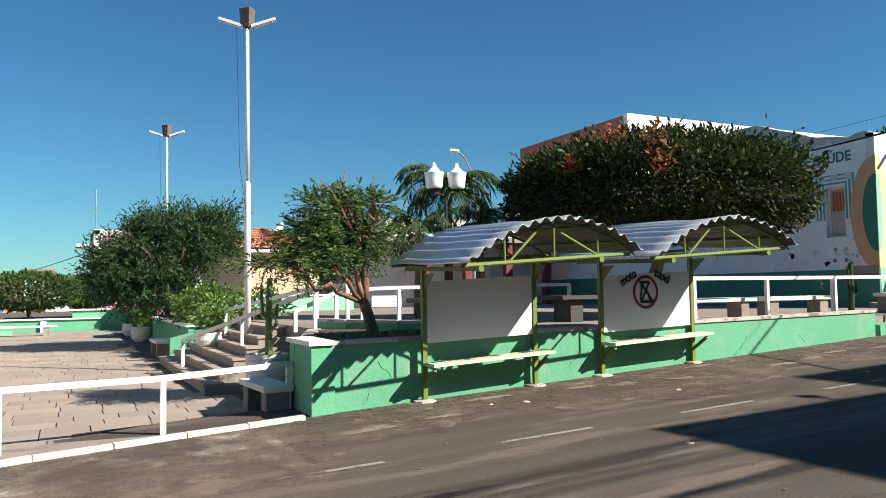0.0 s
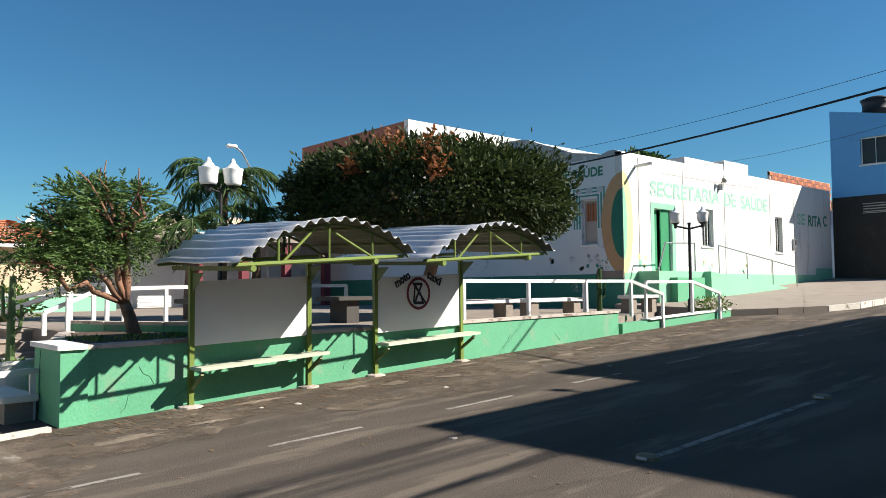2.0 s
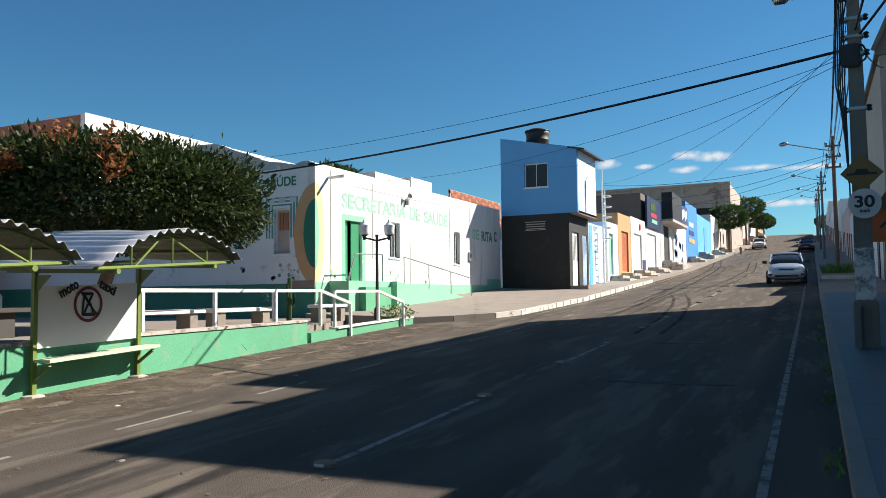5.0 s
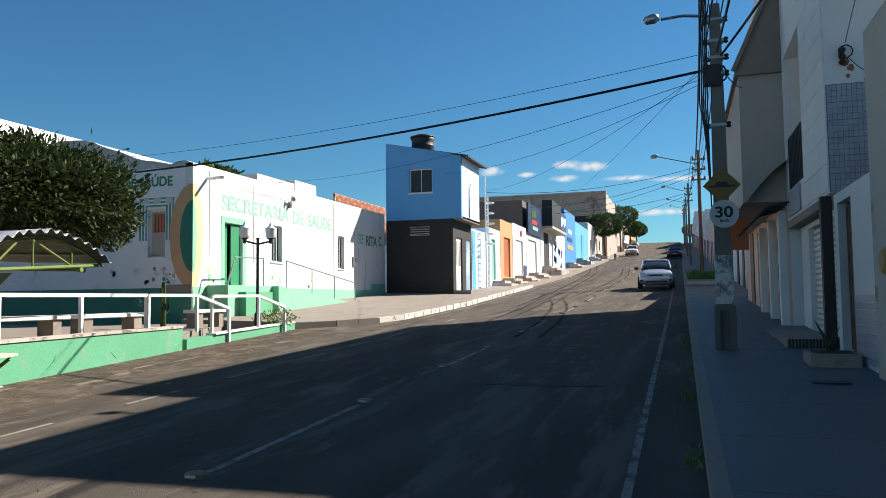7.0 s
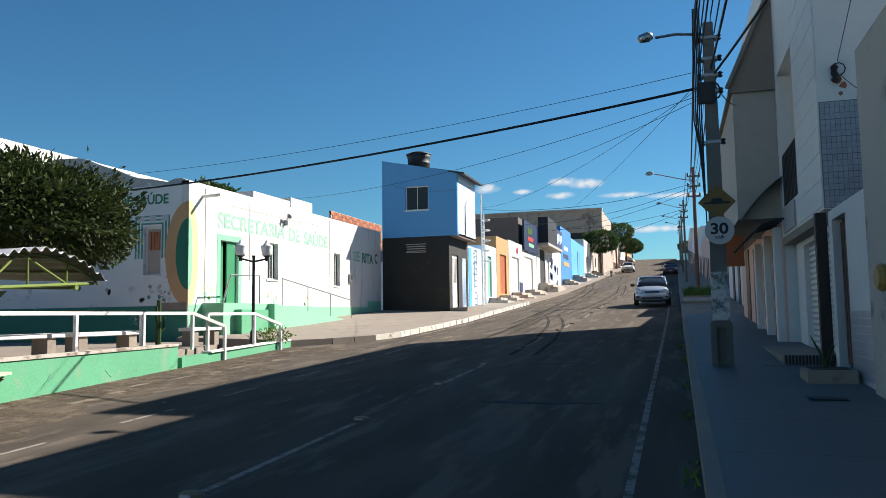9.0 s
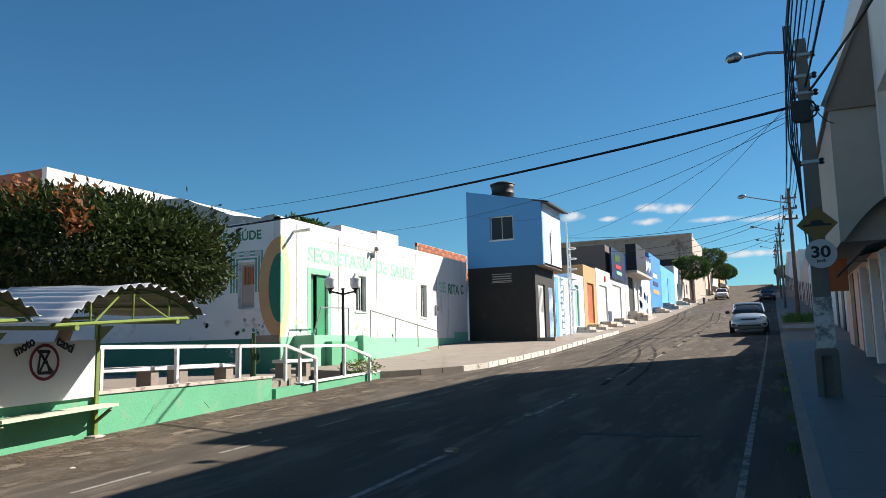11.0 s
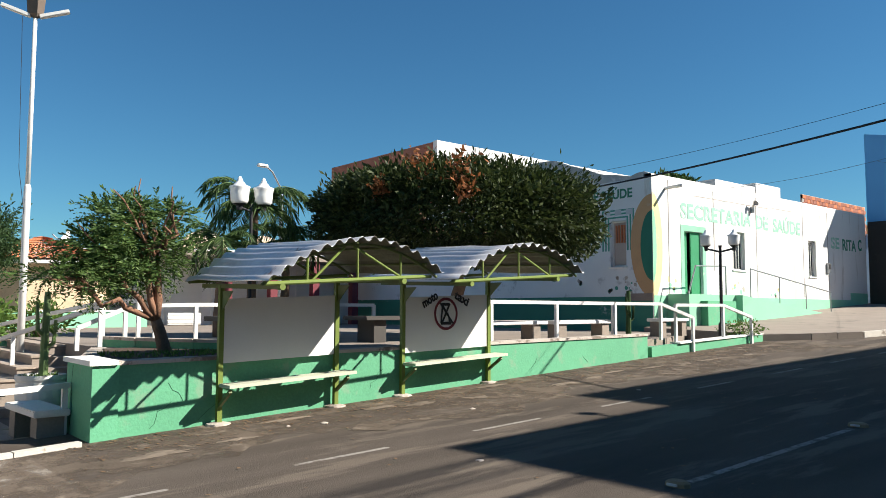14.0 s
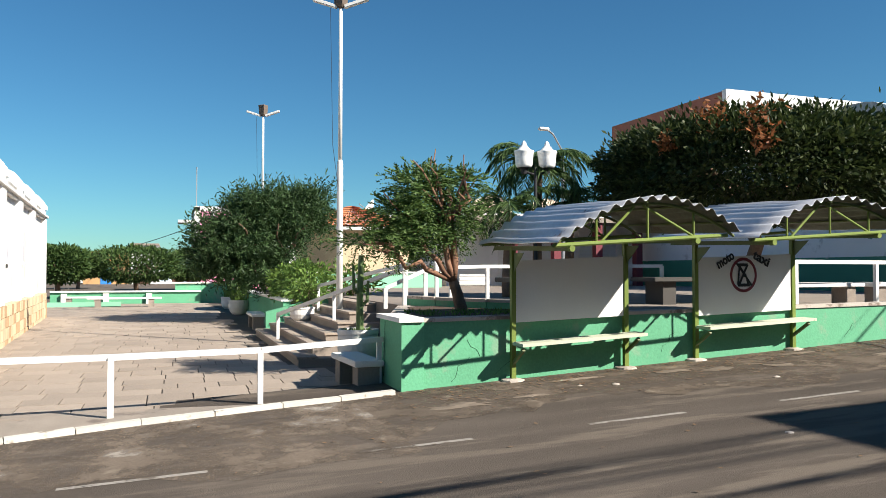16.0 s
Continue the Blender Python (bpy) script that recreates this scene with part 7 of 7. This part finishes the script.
add_car((-1.05, 40.4, road_z(40.4)), 2, CARPAINT, "small silver hatchback car facing downhill")
add_car((-0.5, 97, road_z(97)), 0, CARRED, "dark red car parked up the street")
add_car((-6.3, 112, road_z(112)), 0, WHITE_MET, "white car parked by the trees")
m = thing("motorcycle", "small dark motorcycle parked at the kerb", "motorcycle", (-7.4, 96, road_z(96)))
for y in (-0.6, 0.6):
    bm = lathe([(0.22, -0.05), (0.3, -0.05), (0.31, 0), (0.3, 0.05), (0.22, 0.05)], 14)
    bm.transform(Matrix.Translation((0, y, 0.3)) @ pose(0, 0, 0, 0, 90, 0))
    part("wheel", bm, RUBBER, m)
part("frame", B((-0.12, 0.12, -0.5, 0.6, 0.35, 0.75), bevel=0.05), DARK, m)
part("handlebar", tube([(-0.35, -0.5, 1.0), (0, -0.45, 0.95), (0.35, -0.5, 1.0)], 0.02, 6), STEEL, m)


# ---- litter on the road, clouds ----
def add_litter():
    rng = np.random.default_rng(8)
    P = []
    for _ in range(1500):
        y = rng.uniform(2.2, 18)
        P.append((wall_x(y) + abs(rng.normal(0, 0.6)) + 0.05, y))
    for _ in range(200):
        P.append((rng.uniform(-8.5, -2.5), rng.uniform(-2, 16)))
    V, F = [], []
    for x, y in P:
        s, a = rng.uniform(0.01, 0.035), rng.uniform(0, 6.28)
        for k, (u, v) in enumerate(((1, 0), (0, 0.5), (-1, 0), (0, -0.5))):
            X, Y = x + s * (u * math.cos(a) - v * math.sin(a)), y + s * (u * math.sin(a) + v * math.cos(a))
            V.append((X, Y, road_z(Y) + 0.009 + rng.uniform(0, 0.006)))
        F.append(tuple(range(len(V) - 4, len(V))))
    me = bpy.data.meshes.new("leaf_litter")
    me.from_pydata(V, [], F)
    me.materials.append(LITTER)
    tagged(new("leaf_litter", me), "dry brown leaves scattered on the road edge", "leaf litter", kind="stuff")
    for x, y, s in ((-8.2, 5.1, 0.05), (-8.35, 4.7, 0.04), (-7.6, 7.0, 0.05), (-5.3, 5.0, 0.04), (-7.0, 9.8, 0.04)):
        w = thing("paper_scrap", "crumpled pale scrap lying on the asphalt", "litter", (x, y, road_z(y)), group="scraps on the road")
        bm = bmesh.new()
        bmesh.ops.create_icosphere(bm, subdivisions=1, radius=s)
        for v in bm.verts:
            v.co = Vector((v.co.x * random.uniform(0.7, 1.4), v.co.y * random.uniform(0.7, 1.4), max(-0.01, v.co.z * random.uniform(0.2, 0.5))))
        part("scrap", bm, COPING, w)

    # low spreads of sand along the wall foot
    for k in range(16):
        y = 3.2 + k * 0.95 + random.uniform(-0.3, 0.3)
        x, rx, ry = wall_x(y) + random.uniform(0.35, 1.5), random.uniform(0.06, 0.2), random.uniform(0.15, 0.5)
        bm = bmesh.new()
        mid = bm.verts.new((x, y, road_z(y) + 0.022))
        ring = []
        for j in range(18):
            a, q = j * math.pi / 9, random.uniform(0.4, 1.25)
            yy = y + ry * q * math.sin(a)
            ring.append(bm.verts.new((x + rx * q * math.cos(a), yy, road_z(yy) + 0.006)))
        for j in range(18):
            bm.faces.new((mid, ring[j], ring[(j + 1) % 18]))
        tagged(obj("sand_spread", bm, SAND), "pale sand washed up along the road edge", "sand", kind="structure")


add_litter()


def add_clouds():
    m = bpy.data.materials.new("cloud vapour")
    m.use_nodes = True
    n, l = m.node_tree.nodes, m.node_tree.links
    n.remove(n["Principled BSDF"])
    co, ns, rg, gr = n.new("ShaderNodeTexCoord"), n.new("ShaderNodeTexNoise"), n.new("ShaderNodeMapRange"), n.new("ShaderNodeTexGradient")
    mp, mul = n.new("ShaderNodeMapping"), n.new("ShaderNodeMath")
    mp.inputs["Location"].default_value, mp.inputs["Scale"].default_value = (-1, -1, 0), (2, 2, 0)
    l.new(co.outputs["Generated"], mp.inputs["Vector"])
    gr.gradient_type = "SPHERICAL"
    l.new(mp.outputs[0], gr.inputs["Vector"])
    ns.inputs["Scale"].default_value, ns.inputs["Detail"].default_value = 0.035, 8
    l.new(co.outputs["Object"], ns.inputs["Vector"])
    mul.operation = "MULTIPLY"
    l.new(ns.outputs["Fac"], mul.inputs[0]); l.new(gr.outputs["Fac"], mul.inputs[1])
    rg.inputs["From Min"].default_value, rg.inputs["From Max"].default_value = 0.12, 0.42
    rg.inputs["To Max"].default_value = 0.85
    l.new(mul.outputs[0], rg.inputs["Value"])
    e, t, mx = n.new("ShaderNodeEmission"), n.new("ShaderNodeBsdfTransparent"), n.new("ShaderNodeMixShader")
    e.inputs["Color"].default_value, e.inputs["Strength"].default_value = (0.95, 0.97, 1.0, 1), CLOUD
    l.new(rg.outputs[0], mx.inputs[0]); l.new(t.outputs[0], mx.inputs[1]); l.new(e.outputs[0], mx.inputs[2])
    l.new(mx.outputs[0], n["Material Output"].inputs["Surface"])
    for ax, az, w, h in ((-0.238, 0.17, 58, 22), (-0.136, 0.173, 62, 20), (-0.106, 0.169, 78, 22), (-0.14, 0.155, 62, 16), (-0.19, 0.163, 40, 12), (-0.06, 0.151, 110, 13), (0.004, 0.147, 110, 12), (-0.024, 0.106, 150, 15)):
        d = 2200
        bm = bmesh.new()
        bm.faces.new([bm.verts.new((a, b, 0)) for a, b in ((-w, -h), (w, -h), (w, h), (-w, h))])
        bm.transform(Matrix.Translation((ax * d, d, az * d)) @ pose(0, 0, 0, 80))
        c = tagged(obj("cloud", bm, m), "small white fair-weather cloud", "cloud", kind="structure")
        c.visible_shadow = False


add_clouds()


# ---- slabs of the lower square ----
def add_pavers():
    rng = random.Random(4)
    base = thing("plaza_paving", "weathered stone slabs laid in rows on the square", "paving", kind="structure")
    meshes = {}
    def slab(w, d, k):
        key = (round(w, 2), round(d, 2), k)
        if key not in meshes:
            bm = prism([(0.008, 0.01), (w - 0.011, 0.007), (w - 0.008, d - 0.011), (0.011, d - 0.008)], -0.03, [0.0 + 0.002 * k, 0.001 * k, 0.0, 0.002])
            me = bpy.data.meshes.new("paver")
            bm.to_mesh(me); bm.free()
            me.materials.append(PAVER)
            meshes[key] = me
        return meshes[key]
    rest, count = bmesh.new(), 0
    x, row = -9.35, 0
    while x > -39.6:
        d = (0.46, 0.52, 0.6)[rng.randrange(3)]
        y = -8.8 + (0.0, 0.31, 0.17)[row % 3]
        while y < 2.3:
            w = min((0.44, 0.55, 0.7)[rng.randrange(3)], 2.42 - y)
            if not (x - d < -13.0 and y + w > 2.02) and w > 0.15:
                z = rng.uniform(-0.006, 0.003)
                if x > -19.5 and -4.6 < y and count < 300:
                    ob = new("paver", slab(d, w, rng.randrange(3)))
                    ob.parent = base
                    ob.location = (x - d, y, z)
                    count += 1
                else:
                    prism([(x - d + 0.01, y + 0.01), (x - 0.011, y + 0.009), (x - 0.009, y + w - 0.011), (x - d + 0.01, y + w - 0.01)], -0.03 + z, z, rest)
            y += w
        x -= d
        row += 1
    ob = part("far_pavers", rest, PAVER, base)
    ob["kind"] = "stuff"


add_pavers()
